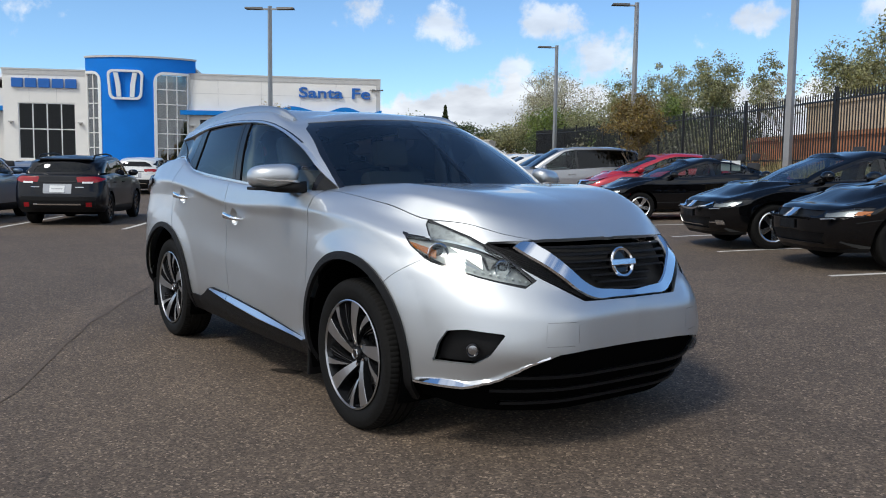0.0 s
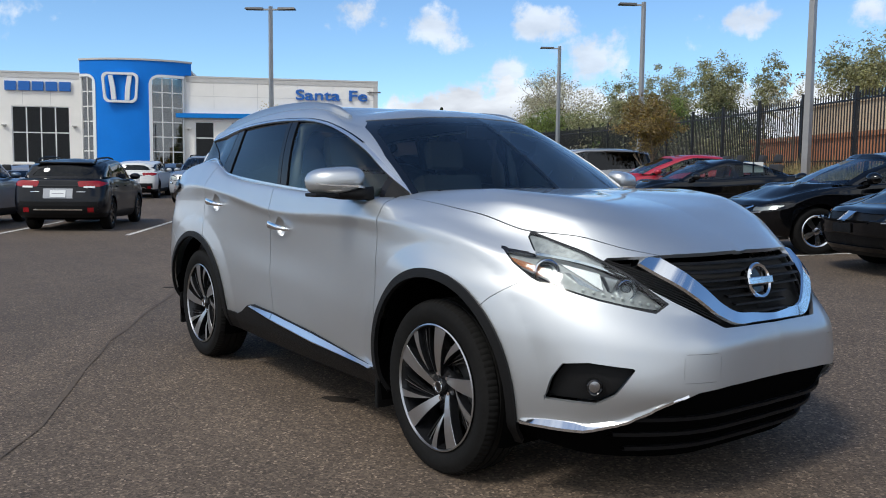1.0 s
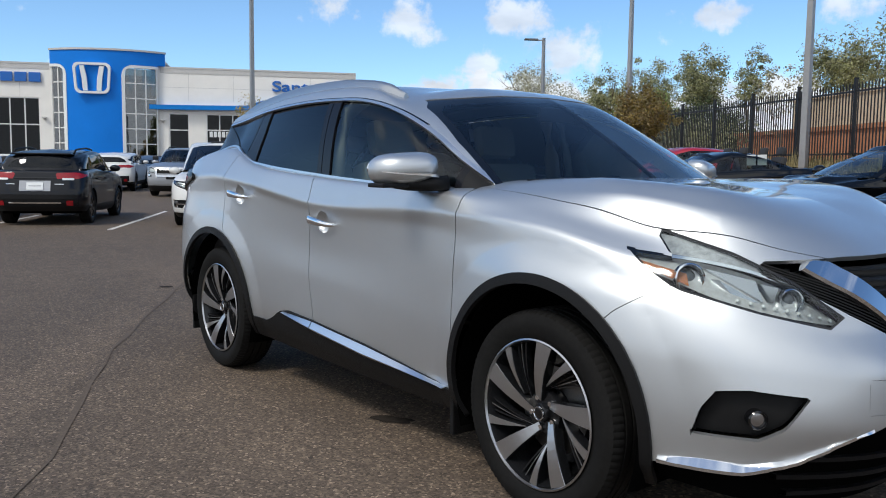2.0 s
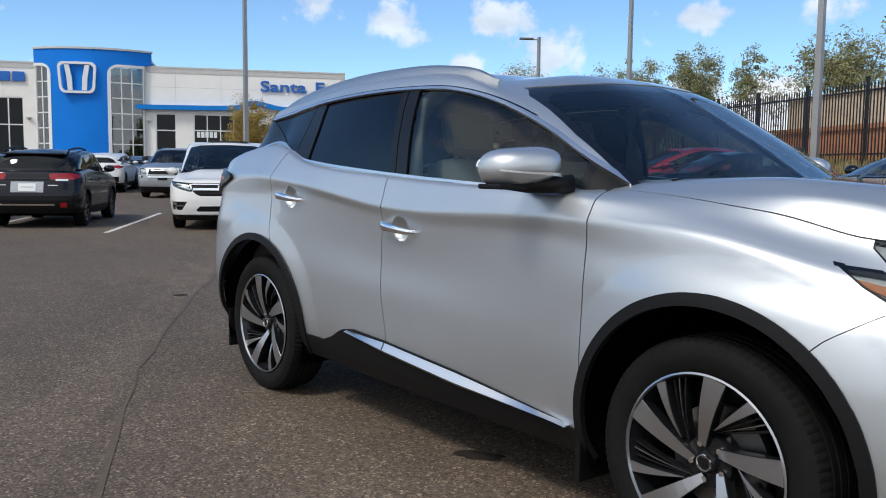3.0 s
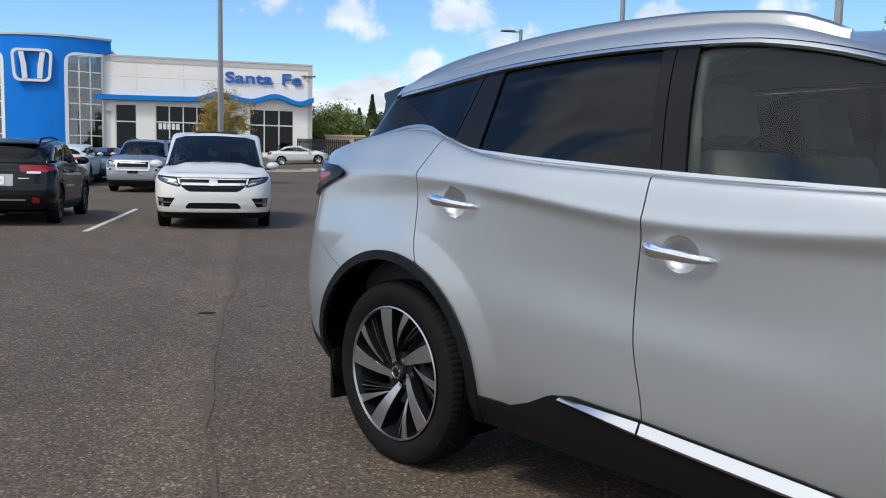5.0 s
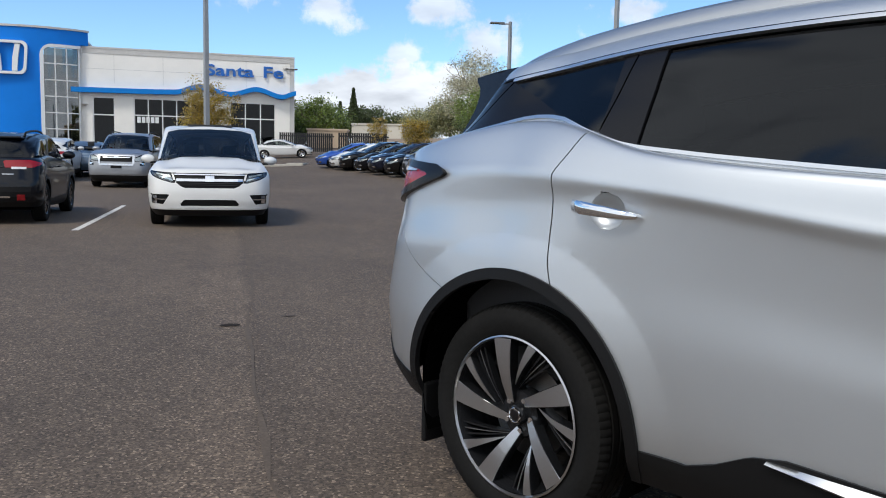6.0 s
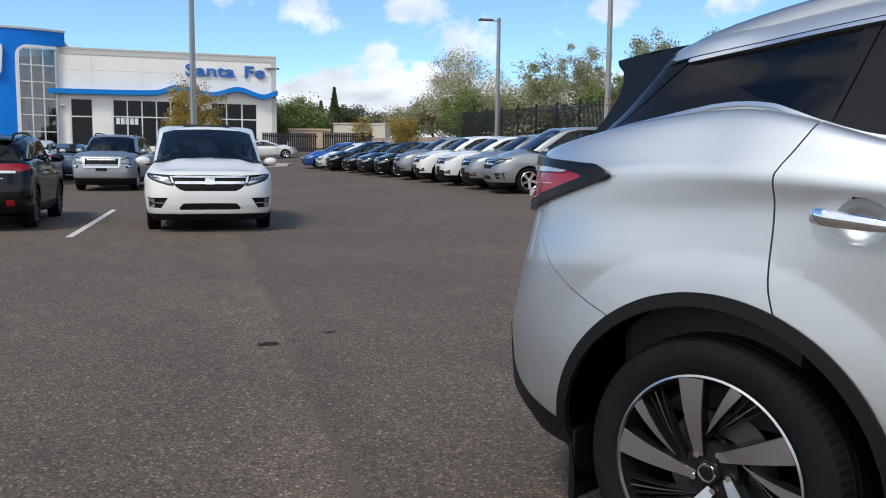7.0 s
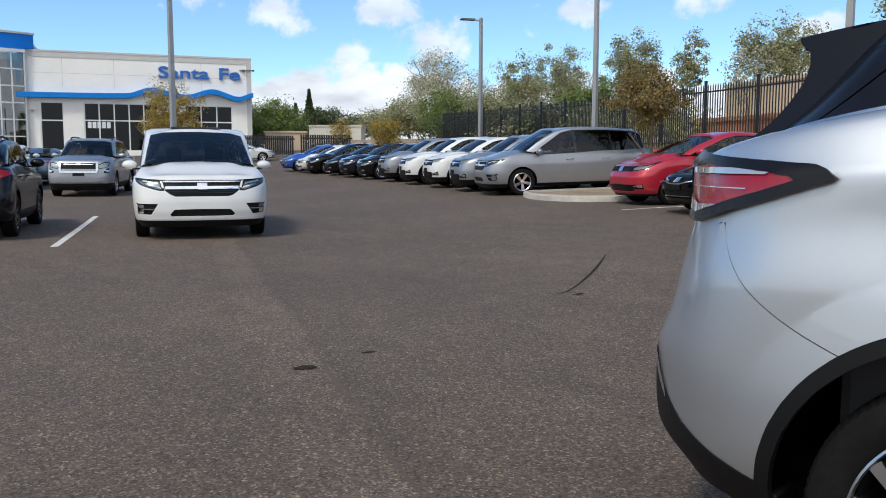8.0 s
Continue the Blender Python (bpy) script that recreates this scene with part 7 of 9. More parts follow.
def build_hero_cabin():
    gb = loft(hero_cabin(), 150, 64)
    top = smooth_path([(1.11, 1.18), (0.86, 1.305), (0.62, 1.43), (0.36, 1.532), (0.08, 1.597), (-0.225, 1.616), (-0.7, 1.613), (-0.97, 1.600), (-1.185, 1.582), (-1.45, 1.553), (-1.80, 1.508)], 40)
    belt = smooth_path([(-2.15, 1.245), (-1.95, 1.297), (-1.66, 1.352), (-1.42, 1.386), (-1.32, 1.378), (-1.19, 1.332), (-1.06, 1.295), (-0.85, 1.27), (-0.52, 1.243), (-0.2, 1.221), (0.524, 1.182), (0.94, 1.158), (1.06, 1.156)], 50)
    dlo = top + [(-2.15, 1.5)] + belt
    f_dlo = lambda P: np.where((P[:, 1] < -0.5) & (P[:, 0] < 1.2), sd_poly(dlo, P[:, 0], P[:, 2]), 1.0)
    f_gl = lambda P: f_dlo(P) + 0.011
    f_out = lambda P: f_dlo(P) - 0.006
    w = [(-0.02, 1.12), (0.79, 1.12), (0.765, 1.17), (0.722, 1.38), (0.655, 1.548), (0.59, 1.592), (0.30, 1.616), (-0.02, 1.625)]
    f_ws = lambda P: np.where(P[:, 0] > 0.2, sd_poly(w, -P[:, 1], P[:, 2]), 1.0)
    f_ws2 = lambda P: f_ws(P) + 0.03
    rw = [(-0.02, 1.2), (0.56, 1.2), (0.58, 1.28), (0.5, 1.48), (0.4, 1.51), (-0.02, 1.525)]
    f_rw = lambda P: np.where(P[:, 0] < -1.75, sd_poly(rw, -P[:, 1], P[:, 2]), 1.0)
    bar = lambda pts, hw: (lambda P: np.where(P[:, 1] < -0.5, sd_line(pts, P[:, 0], P[:, 2]) - hw, 1.0))
    f_b = bar([(-0.175, 1.15), (-0.215, 1.70)], 0.062)
    def upright(pts):
        return lambda P: np.where(P[:, 1] < -0.5, P[:, 0] - np.interp(P[:, 2], [p[1] for p in pts], [p[0] for p in pts]), 1.0)
    u_b, u_c = upright([(-0.195, 1.15), (-0.228, 1.70)]), upright([(-1.18, 1.24), (-1.159, 1.317), (-1.076, 1.577), (-1.05, 1.65)])
    f_bg = lambda P: np.abs(u_b(P)) - 0.0032
    f_c = bar([(-1.085, 1.24), (-1.078, 1.30), (-1.037, 1.65)], 0.078)
    f_cg = lambda P: np.abs(u_c(P)) - 0.0035
    f_q = lambda P: np.where((P[:, 1] < -0.5) & (P[:, 0] < -1.19), P[:, 2] - 1.327 + (P[:, 0] + 1.191) * 0.464, 1.0)
    f_a = bar([(0.905, 1.1), (0.865, 1.45)], 0.018)
    u_t = upright([(-1.94, 1.27), (-1.90, 1.30), (-1.62, 1.52), (-1.60, 1.56)])
    f_tg = lambda P: np.abs(u_t(P)) - 0.0045
    for f in (f_dlo, f_gl, f_out, f_ws, f_ws2, f_rw, f_b, f_c, lambda P: u_b(P) - 0.0032, lambda P: u_b(P) + 0.0032, lambda P: u_c(P) - 0.0035, lambda P: u_c(P) + 0.0035, f_a, f_q, lambda P: u_t(P) - 0.0045, lambda P: u_t(P) + 0.0045):
        cut(gb, f)

    def classify(C, N):
        v = [f(C) for f in (f_dlo, f_ws, f_rw, f_b, f_c, f_bg, f_cg, f_a, f_tg)]
        out = []
        for k, p in enumerate(C):
            dl, ws, rw_, b, c, bg, cg, a, tg = (x[k] for x in v)
            x, y, z = p
            nx, ny, nz = N[k]
            if ws < 0 and nx > 0.2 and -ny < 0.75:
                out.append("windscreen" if ws < -0.03 else "windscreen_border")
            elif rw_ < 0 and nx < -0.3:
                out.append("rear_window")
            elif x < -1.68 and z < 1.565 and dl > 0:
                out.append("tailgate_top")
            elif dl < 0 and ny < -0.2:
                if dl > -0.011 and (z > 1.46 or x > 0.2) and x > -1.61 and not (z < 1.235):
                    out.append("window_chrome")
                elif dl > -0.011 and z < 1.46 and x > -2.1:
                    out.append("belt_chrome")
                elif bg < 0 or cg < 0 or tg < 0:
                    out.append("panel_gap:1" if bg < 0 else "panel_gap:2" if cg < 0 else "panel_gap:3")
                elif b < 0:
                    out.append("centre_pillar")
                elif c < 0:
                    out.append("door_pillar")
                elif a < 0:
                    out.append("front_pillar")
                elif x < -1.19 and z < 1.327 - (x + 1.191) * 0.464 or x < -1.6:
                    out.append("rear_pillar")
                elif x > 0.9:
                    out.append("mirror_triangle")
                elif x > -0.2:
                    out.append("front_window")
                elif x > -1.05:
                    out.append("rear_window_pane")
                else:
                    out.append("quarter_window")
            elif dl < 0.006 and ny < -0.2 and z > 1.46:
                out.append("window_seal")
            else:
                out.append("roof")
        return out
    looks = {"windscreen": (WSGLASS, -0.002), "windscreen_border": (GLOSSBLACK, -0.003), "rear_window": (PRIVACY, -0.002), "window_chrome": (TRIMCHROME, 0.006), "belt_chrome": (TRIMCHROME, 0.006), "panel_gap": (SEAMBLACK, -0.012), "centre_pillar": (SATINBLACK, -0.006), "door_pillar": (SATINBLACK, -0.006), "front_pillar": (SATINBLACK, -0.006),
             "rear_pillar": (SATINBLACK, -0.003), "mirror_triangle": (PLASTIC, -0.006), "front_window": (GLASS, -0.014), "rear_window_pane": (PRIVACY, -0.014), "quarter_window": (PRIVACY, -0.008), "window_seal": (GLOSSBLACK, 0.002), "tailgate_top": (SATINBLACK, -0.002)}
    joined = {"windscreen", "windscreen_border", "rear_window", "roof", "tailgate_top"}
    for n, fs in regions(gb, classify).items():
        n = n.split(":")[0]
        mt, push = looks.get(n, (SILVER, 0.0))
        pane = "window" in n and "chrome" not in n and "seal" not in n or n == "windscreen"
        shell(n, fs, mt, hero, "join" if n in joined else "both", push, 0.0 if pane or n == "panel_gap" else 0.014)
    tree = BVHTree.FromBMesh(gb)
    gb.free()
    return tree


CABIN_TREE = build_hero_cabin()
wheels(hero, WB + 0.033, 0.795, HUB, 0.235, 0.272, True, shift=0.0155)


def surf_x(y, z, from_front=True):
    hit = HERO_TREE.ray_cast(Vector((4 if from_front else -4, -abs(y) - 1e-4, z)), Vector((-1 if from_front else 1, 0, 0)))
    return hit[0].x if hit[0] else (2.4 if from_front else -2.3)


def surf_y(x, z, tree=None):
    hit = (tree or HERO_TREE).ray_cast(Vector((x, -3, z)), Vector((0, 1, 0)))
    return hit[0].y if hit[0] else -0.85


def ribbon(bm, pts, half, rise, back=0.02):
    """A band with a rounded crown along points with their outward ways and widths."""
    rows = []
    for p, n, s, w in pts:
        p, n, s = Vector(p), Vector(n).normalized(), Vector(s).normalized()
        rows.append([bm.verts.new(q) for q in (p - s * w - n * back, p - s * w + n * rise * 0.3, p - s * w * 0.82 + n * rise * 0.8, p + s * w * 0.82 + n * rise, p + s * w + n * rise * 0.4, p + s * w - n * back)])
    for a, b in zip(rows, rows[1:]):
        for j in range(5):
            bm.faces.new((a[j], a[j + 1], b[j + 1], b[j]))
    bm.faces.new(rows[0][::-1]); bm.faces.new(rows[-1])


def hero_front():
    # slats of the grille behind the V
    for k in range(7):
        z = 0.775 + 0.031 * k
        w = 0.14 + 0.03 * k + (0.1 if k > 2 else 0)
        bm = bmesh.new()
        rows = []
        for j in range(17):
            y = -w + 2 * w * j / 16
            x = surf_x(y, z) - 0.03
            rows.append([bm.verts.new(p) for p in ((x, y, z - 0.005), (x + 0.014, y, z - 0.002), (x + 0.012, y, z + 0.004), (x - 0.01, y, z + 0.007))])
        for a, b in zip(rows, rows[1:]):
            for i in range(4):
                bm.faces.new((a[i], a[(i + 1) % 4], b[(i + 1) % 4], b[i]))
        part("grille_slat", bm, PLASTIC, hero)
    for sg in (-1, 1):
        for k in range(8):
            t = k / 7
            bm = bmesh.new()
            rows = []
            for j in range(9):
                u = j / 8
                y = 0.30 + 0.30 * u + 0.02 * (1 - t) * u
                z = 0.755 + 0.225 * t * (0.35 + 0.65 * u) + 0.16 * u * (1 - t) * 1.05
                y = min(y, 0.3 + (z - 0.735) * 1.25 + 0.05)
                x = surf_x(-y, z) - 0.022
                rows.append([bm.verts.new((p[0], sg * p[1], p[2])) for p in ((x, y, z - 0.004), (x + 0.014, y, z - 0.002), (x + 0.012, y, z + 0.003), (x - 0.01, y, z + 0.005))])
            for a, b in zip(rows, rows[1:]):
                for i in range(4):
                    bm.faces.new((a[i], a[(i + 1) % 4], b[(i + 1) % 4], b[i]))
            part("grille_slat", bm, PLASTIC, hero)
    # chrome V
    path = smooth_path([(-0.485, 0.988), (-0.43, 0.93), (-0.35, 0.855), (-0.285, 0.795), (-0.235, 0.768), (-0.12, 0.758), (0.12, 0.758), (0.235, 0.768), (0.285, 0.795), (0.35, 0.855), (0.43, 0.93), (0.485, 0.988)], 60)
    pts = []
    for i, (y, z) in enumerate(path):
        y0, z0 = path[max(0, i - 1)]
        y1, z1 = path[min(len(path) - 1, i + 1)]
        t = Vector((0, y1 - y0, z1 - z0)).normalized()
        x = surf_x(y, z)
        n = Vector((1, 0.45 * y, 0.35))
        wd = 0.015 + 0.027 * min(1, abs(y) / 0.45)
        pts.append(((x - 0.004, y, z), n, t.cross(n), wd))
    bm = bmesh.new()
    ribbon(bm, pts, 0, 0.016, 0.06)
    for v in bm.verts:
        v.co.z = min(v.co.z, 0.99)
    part("chrome_v", bm, CHROME, hero, "broad polished chrome V across the grille", True, 25)
    # badge: a plain ring with a plain bar
    bx = surf_x(0, 0.887) - 0.022
    bm = bmesh.new()
    lathe(bm, [(0.070, 0.0), (0.074, 0.016), (0.068, 0.024), (0.058, 0.02), (0.054, 0.0)], "x", 40, True)
    bmesh.ops.transform(bm, matrix=pose(bx - 0.005, 0, 0.885, 0, -14, 0), verts=bm.verts)
    badge = part("badge", bm, CHROME, hero, "round chrome badge with a plain bar", True, 50)
    bm = bmesh.new()
    box(bm, 0.012, -0.082, -0.015, 0.028, 0.082, 0.015, 0.004, pose(bx - 0.005, 0, 0.885, 0, -14, 0))
    part("badge_bar", bm, CHROME, badge)
    bm = bmesh.new()
    lathe(bm, [(0.0, 0.004), (0.058, 0.004), (0.058, -0.03)], "x", 32)
    bmesh.ops.transform(bm, matrix=pose(bx - 0.005, 0, 0.885, 0, -14, 0), verts=bm.verts)
    part("badge_back", bm, GLOSSBLACK, badge)
    # lower intake slats and valance
    for z, w in ((0.40, 0.62), (0.335, 0.66), (0.27, 0.6)):
        bm = bmesh.new()
        rows = []
        for j in range(21):
            y = -w + 2 * w * j / 20
            x = surf_x(y, z)
            rows.append([bm.verts.new(p) for p in ((x - 0.05, y, z - 0.010), (x - 0.016, y, z - 0.008), (x - 0.014, y, z + 0.006), (x - 0.05, y, z + 0.010))])
        for a, b in zip(rows, rows[1:]):
            for i in range(4):
                bm.faces.new((a[i], a[(i + 1) % 4], b[(i + 1) % 4], b[i]))
        part("intake_slat", bm, PLASTIC, hero, "", True, 40)
    # bright lip over the lower intake's outer ends
    for sg in (-1, 1):
        bm = bmesh.new()
        rows = []
        for k in range(37):
            q = 1.10 + 0.87 * k / 36
            z = float(np.interp(q, [1.09, 1.45, 1.65, 1.85, 2.03], [0.344, 0.347, 0.387, 0.462, 0.514]))
            best = min(((abs(surf_x(y, z) + y - q), y) for y in np.linspace(-0.88, -0.30, 90)), key=lambda t: t[0])[1]
            hit = HERO_TREE.ray_cast(Vector((4, best, z)), Vector((-1, 0, 0)))
            p, n = hit[0], hit[1]
            n = Vector((abs(n.x), n.y, 0)).normalized()
            f = 0.35 + 0.65 * math.sin(math.pi * min(1.0, (k + 2) / 24)) if k < 12 else max(0.04, 1 - (k - 12) / 24.5)
            rows.append([bm.verts.new((v.x, -sg * v.y, v.z)) for v in (p - n * 0.01 + Vector((0, 0, 0.034 * f)), p + n * 0.006 + Vector((0, 0, 0.034 * f)), p + n * 0.034 * f + Vector((0, 0, 0.010)), p + n * 0.034 * f, p - n * 0.01 - Vector((0, 0, 0.004)))])
        for a, b in zip(rows, rows[1:]):
            for i in range(4):
                bm.faces.new((a[i], a[i + 1], b[i + 1], b[i]))
        bm.faces.new(rows[0]); bm.faces.new(rows[-1][::-1])
        part("chrome_lip", bm, CHROME, hero, "bright chrome lip along the lower bumper", True, 35)
    # lamps inside the headlights: two round projectors, a bright tray under a chrome brow, facets, amber corner
    def strip_on(name, rows2, material, inset, label=""):
        """A sheet in the lamp between a lower and an upper line of (y, z), set back from the lens."""
        bm = bmesh.new()
        rows = []
        for (ya, za), (yb, zb) in rows2:
            rows.append((bm.verts.new((surf_x(-ya, za) - inset[0], sg * ya, za)), bm.verts.new((surf_x(-yb, zb) - inset[1], sg * yb, zb))))
        for a, b in zip(rows, rows[1:]):
            bm.faces.new((a[0], a[1], b[1], b[0]))
        return part(name, bm, material, hero, label, True)
    brow = smooth_path([(0.842, 1.004), (0.79, 0.998), (0.70, 0.979), (0.615, 0.945), (0.54, 0.892), (0.487, 0.845)], 24)
    floor_ = smooth_path([(0.842, 0.985), (0.80, 0.930), (0.745, 0.876), (0.67, 0.836), (0.58, 0.813), (0.480, 0.796)], 24)
    for sg in (-1, 1):
        for y, z, r in ((0.745, 0.925, 0.044), (0.565, 0.868, 0.035)):
            x = surf_x(-y, z) - 0.05
            m = Matrix.Translation((x, sg * y, z)) @ pose(0, 0, 0, 0, -6, sg * 36)
            bm = bmesh.new()
            lathe(bm, [(r * 1.16, 0.004), (r * 1.1, 0.022), (r, 0.026), (r * 0.86, 0.016), (r * 0.7, -0.012), (0, -0.02)], "x", 32)
            bmesh.ops.transform(bm, matrix=m, verts=bm.verts)
            o = part("reflector", bm, REFLECTOR, hero, "bright round lamp reflector", True, 35)
            bm = bmesh.new()
            bmesh.ops.create_uvsphere(bm, u_segments=24, v_segments=12, radius=r * 0.62, matrix=m @ Matrix.Translation((-0.008, 0, 0)) @ Matrix.Diagonal((0.7, 1, 1, 1)))
            part("projector_lens", bm, PROJECTOR, o, "", True)
        strip_on("lamp_tray", [(a, (b[0], b[1] - 0.004)) for a, b in zip(floor_[2:], brow[2:])], LAMPTRAY, (0.02, 0.075), "bright lamp tray")
        strip_on("lamp_brow", [((y, z - 0.006), (y, z + 0.006)) for y, z in brow], CHROME, (0.012, 0.012), "thin chrome brow across the lamp")
        crest = smooth_path([(0.742, 1.068), (0.70, 1.052), (0.63, 1.015), (0.575, 0.972), (0.525, 0.915), (0.490, 0.852)], 18)
        strip_on("upper_tray", list(zip([(y, z + 0.007) for y, z in brow[6:]], crest)), HEADLAMP, (0.02, 0.024), "grey upper lamp tray")
        # faceted wedges between the projectors
        for y0, z0, y1, z1, y2, z2 in ((0.70, 0.955, 0.625, 0.925, 0.645, 0.865), (0.685, 0.868, 0.648, 0.862, 0.705, 0.925), (0.61, 0.915, 0.585, 0.905, 0.625, 0.862)):
            bm = bmesh.new()
            top = [bm.verts.new((surf_x(-y, z) - d, sg * y, z)) for (y, z), d in zip(((y0, z0), (y1, z1), (y2, z2)), (0.045, 0.03, 0.018))]
            low = [bm.verts.new(v.co - Vector((0.03, 0, 0))) for v in top]
            bm.faces.new(top)
            for k in range(3):
                bm.faces.new((top[k], top[(k + 1) % 3], low[(k + 1) % 3], low[k]))
            part("lamp_facet", bm, LAMPFACET, hero)
        strip_on("turn_lamp", [((a[0], a[1] + 0.004), (0.55 * a[0] + 0.45 * b[0], 0.55 * a[1] + 0.45 * b[1])) for a, b in zip(floor_[0:7], brow[0:7])], AMBER, (0.008, 0.014), "amber turn lamp")
        for k in range(9):
            u = k / 8
            y, z = 0.70 - 0.185 * u, 0.866 - 0.05 * u
            bm = bmesh.new()
            bmesh.ops.create_uvsphere(bm, u_segments=8, v_segments=6, radius=0.0068, matrix=Matrix.Translation((surf_x(-y, z) - 0.012, sg * y, z)))
            part("small_lamp", bm, SIGNWHITE, hero, "", True)
        # fog lamp
        y, z = 0.735, 0.522
        x = surf_x(-y, z) - 0.038
        m = Matrix.Translation((x, sg * y, z)) @ pose(0, 0, 0, 0, 0, sg * 38)
        bm = bmesh.new()
        lathe(bm, [(0.030, -0.02), (0.030, 0.014), (0.026, 0.018), (0.022, 0.008), (0.0, -0.004)], "x", 28)
        bmesh.ops.transform(bm, matrix=m, verts=bm.verts)
        o = part("fog_lamp", bm, GLOSSBLACK, hero, "small round fog lamp", True, 40)
        bm = bmesh.new()
        lathe(bm, [(0.021, 0.008), (0.012, 0.0095), (0.0, 0.010)], "x", 24)
        bmesh.ops.transform(bm, matrix=m, verts=bm.verts)
        part("fog_lens", bm, LAMPFACET, o, "", True)


hero_front()
bm = bmesh.new()
box(bm, 1.5, -0.62, 0.6, 1.92, 0.62, 1.02, 0.02)
box(bm, 1.9, -0.40, 0.6, 2.10, 0.40, 0.985, 0.02)
part("radiator_shroud", bm, LINER, hero)


def hero_side():
    for sg in (-1, 1):
        fl = lambda p: (p[0], -sg * p[1], p[2])
        # bright strips along the sill, one on each door
        up, dn = [(-0.52, 0.479), (-0.19, 0.470), (0.3, 0.428), (0.92, 0.362)], [(-0.52, 0.474), (-0.19, 0.428), (0.3, 0.38), (0.92, 0.357)]
        for x0, x1 in ((-0.51, -0.198), (-0.19, 0.91)):
            bm = bmesh.new()
            rows = []
            for k in range(25):
                x = x0 + (x1 - x0) * k / 24
                zu, zd = (float(np.interp(x, [p[0] for p in l], [p[1] for p in l])) for l in (up, dn))
                zm = zd + (zu - zd) * 0.25
                yu, yd = surf_y(x, zu), surf_y(x, zd)
                rows.append([bm.verts.new(fl(p)) for p in ((x, yu + 0.004, zu), (x, yu - 0.010, zu), (x, min(yu, yd) - 0.026, zm), (x, yd - 0.022, zd), (x, yd + 0.004, zd))])
            for a, b in zip(rows, rows[1:]):
                for j in range(4):
                    bm.faces.new((a[j], a[j + 1], b[j + 1], b[j]))
            bm.faces.new(rows[0]); bm.faces.new(rows[-1][::-1])
            part("sill_strip", bm, TRIMCHROME, hero, "bright chrome strip along the sill", True, 35)
        # handles with their scooped cups
        for x, z in ((-0.085, 0.992), (-1.032, 1.098)):
            y = surf_y(x, z)
            bm = bmesh.new()
            prof = [(-0.116, 0.010, 0.012), (-0.108, 0.034, 0.019), (-0.07, 0.046, 0.021), (0.02, 0.044, 0.018), (0.075, 0.037, 0.014), (0.104, 0.022, 0.010), (0.114, 0.004, 0.006)]
            rows = []
            for dx, out, hh in prof:
                c = Vector((x + dx, y - out, z + 0.012 - (dx + 0.1) * 0.10))
                rows.append([bm.verts.new(fl(c + Vector((0, -0.008 * math.cos(a), hh * math.sin(a))))) for a in [2 * math.pi * k / 10 for k in range(10)]])
            for a, b in zip(rows, rows[1:]):
                for k in range(10):
                    bm.faces.new((a[k], a[(k + 1) % 10], b[(k + 1) % 10], b[k]))
            bm.faces.new(rows[0]); bm.faces.new(rows[-1][::-1])
            o = part("door_handle", bm, CHROME, hero, "chrome pull handle", True, 60)
            bm = bmesh.new()
            n, rings = 32, []
            for f, dep in ((1.0, 0.0), (0.96, 0.006), (0.8, 0.02), (0.5, 0.03), (0.2, 0.033)):
                ring = []
                for k in range(n):
                    a = 2 * math.pi * k / n
                    px, pz = x - 0.004 + 0.0627 * f * math.cos(a), z + 0.0 + 0.056 * f * math.sin(a)
                    ring.append(bm.verts.new(fl((px, surf_y(px, pz) + dep, pz))))
                rings.append(ring)
            for a, b in zip(rings, rings[1:]):
                for k in range(n):
                    bm.faces.new((a[k], a[(k + 1) % n], b[(k + 1) % n], b[k]))
            bm.faces.new(rings[-1])
            part("handle_cup", bm, SILVER, hero, "", True, 50)
        # side mirror
        bm = bmesh.new()
        c = Vector((0.735, -1.012, 1.256))
        bmesh.ops.create_uvsphere(bm, u_segments=36, v_segments=20, radius=1.0)
        for v in bm.verts:
            p = v.co.copy()
            p = Vector([math.copysign(abs(t) ** e, t) for t, e in zip(p, (0.8, 0.6, 0.62))])
            if p.x < 0:
                p.x *= 0.35
            zz = p.z * (0.074 if p.z > 0 else 0.058)
            k = 1 - 0.14 * max(0.0, -p.z)
            q = Vector((p.x * 0.115 * k, p.y * 0.126 * k, zz + 0.012 * p.y))
            q.x += 0.045 * (q.y) / 0.13 * 1.0
            v.co = fl(c + q)
        o = part("side_mirror", bm, SILVER, hero, "silver side mirror with a lamp strip", True)
        bm = bmesh.new()
        tube(bm, [fl(p) for p in ((0.86, -0.86, 1.205), (0.83, -0.93, 1.20), (0.77, -1.0, 1.2), (0.73, -1.06, 1.203))], [0.035, 0.03, 0.028, 0.02], 10)
        part("mirror_foot", bm, PLASTIC, o, "black mirror foot", True)
        bm = bmesh.new()
        box(bm, -0.05, -0.125, -0.012, 0.065, 0.115, 0.006, 0.006, Matrix.Translation(fl((0.73, -1.012, 1.197))))
        part("mirror_base", bm, PLASTIC, o)
        bm = bmesh.new()
        rows = []
        for k in range(13):
            a = radians(-62 + 116 * k / 12)
            r = 0.5 + 0.5 * math.sin(math.pi * min(1, (k + 1) / 8))
            sn = math.copysign(abs(math.sin(a)) ** 0.6, math.sin(a))
            x = 0.740 + 0.117 * math.cos(a) ** 0.8 - 0.0436 * sn
            y = -1.012 - 0.129 * sn
            rows.append([bm.verts.new(fl((x, y, 1.250 + dz - 0.02 * (1 - k / 12)))) for dz in (-0.006 * r, 0.006 * r)])
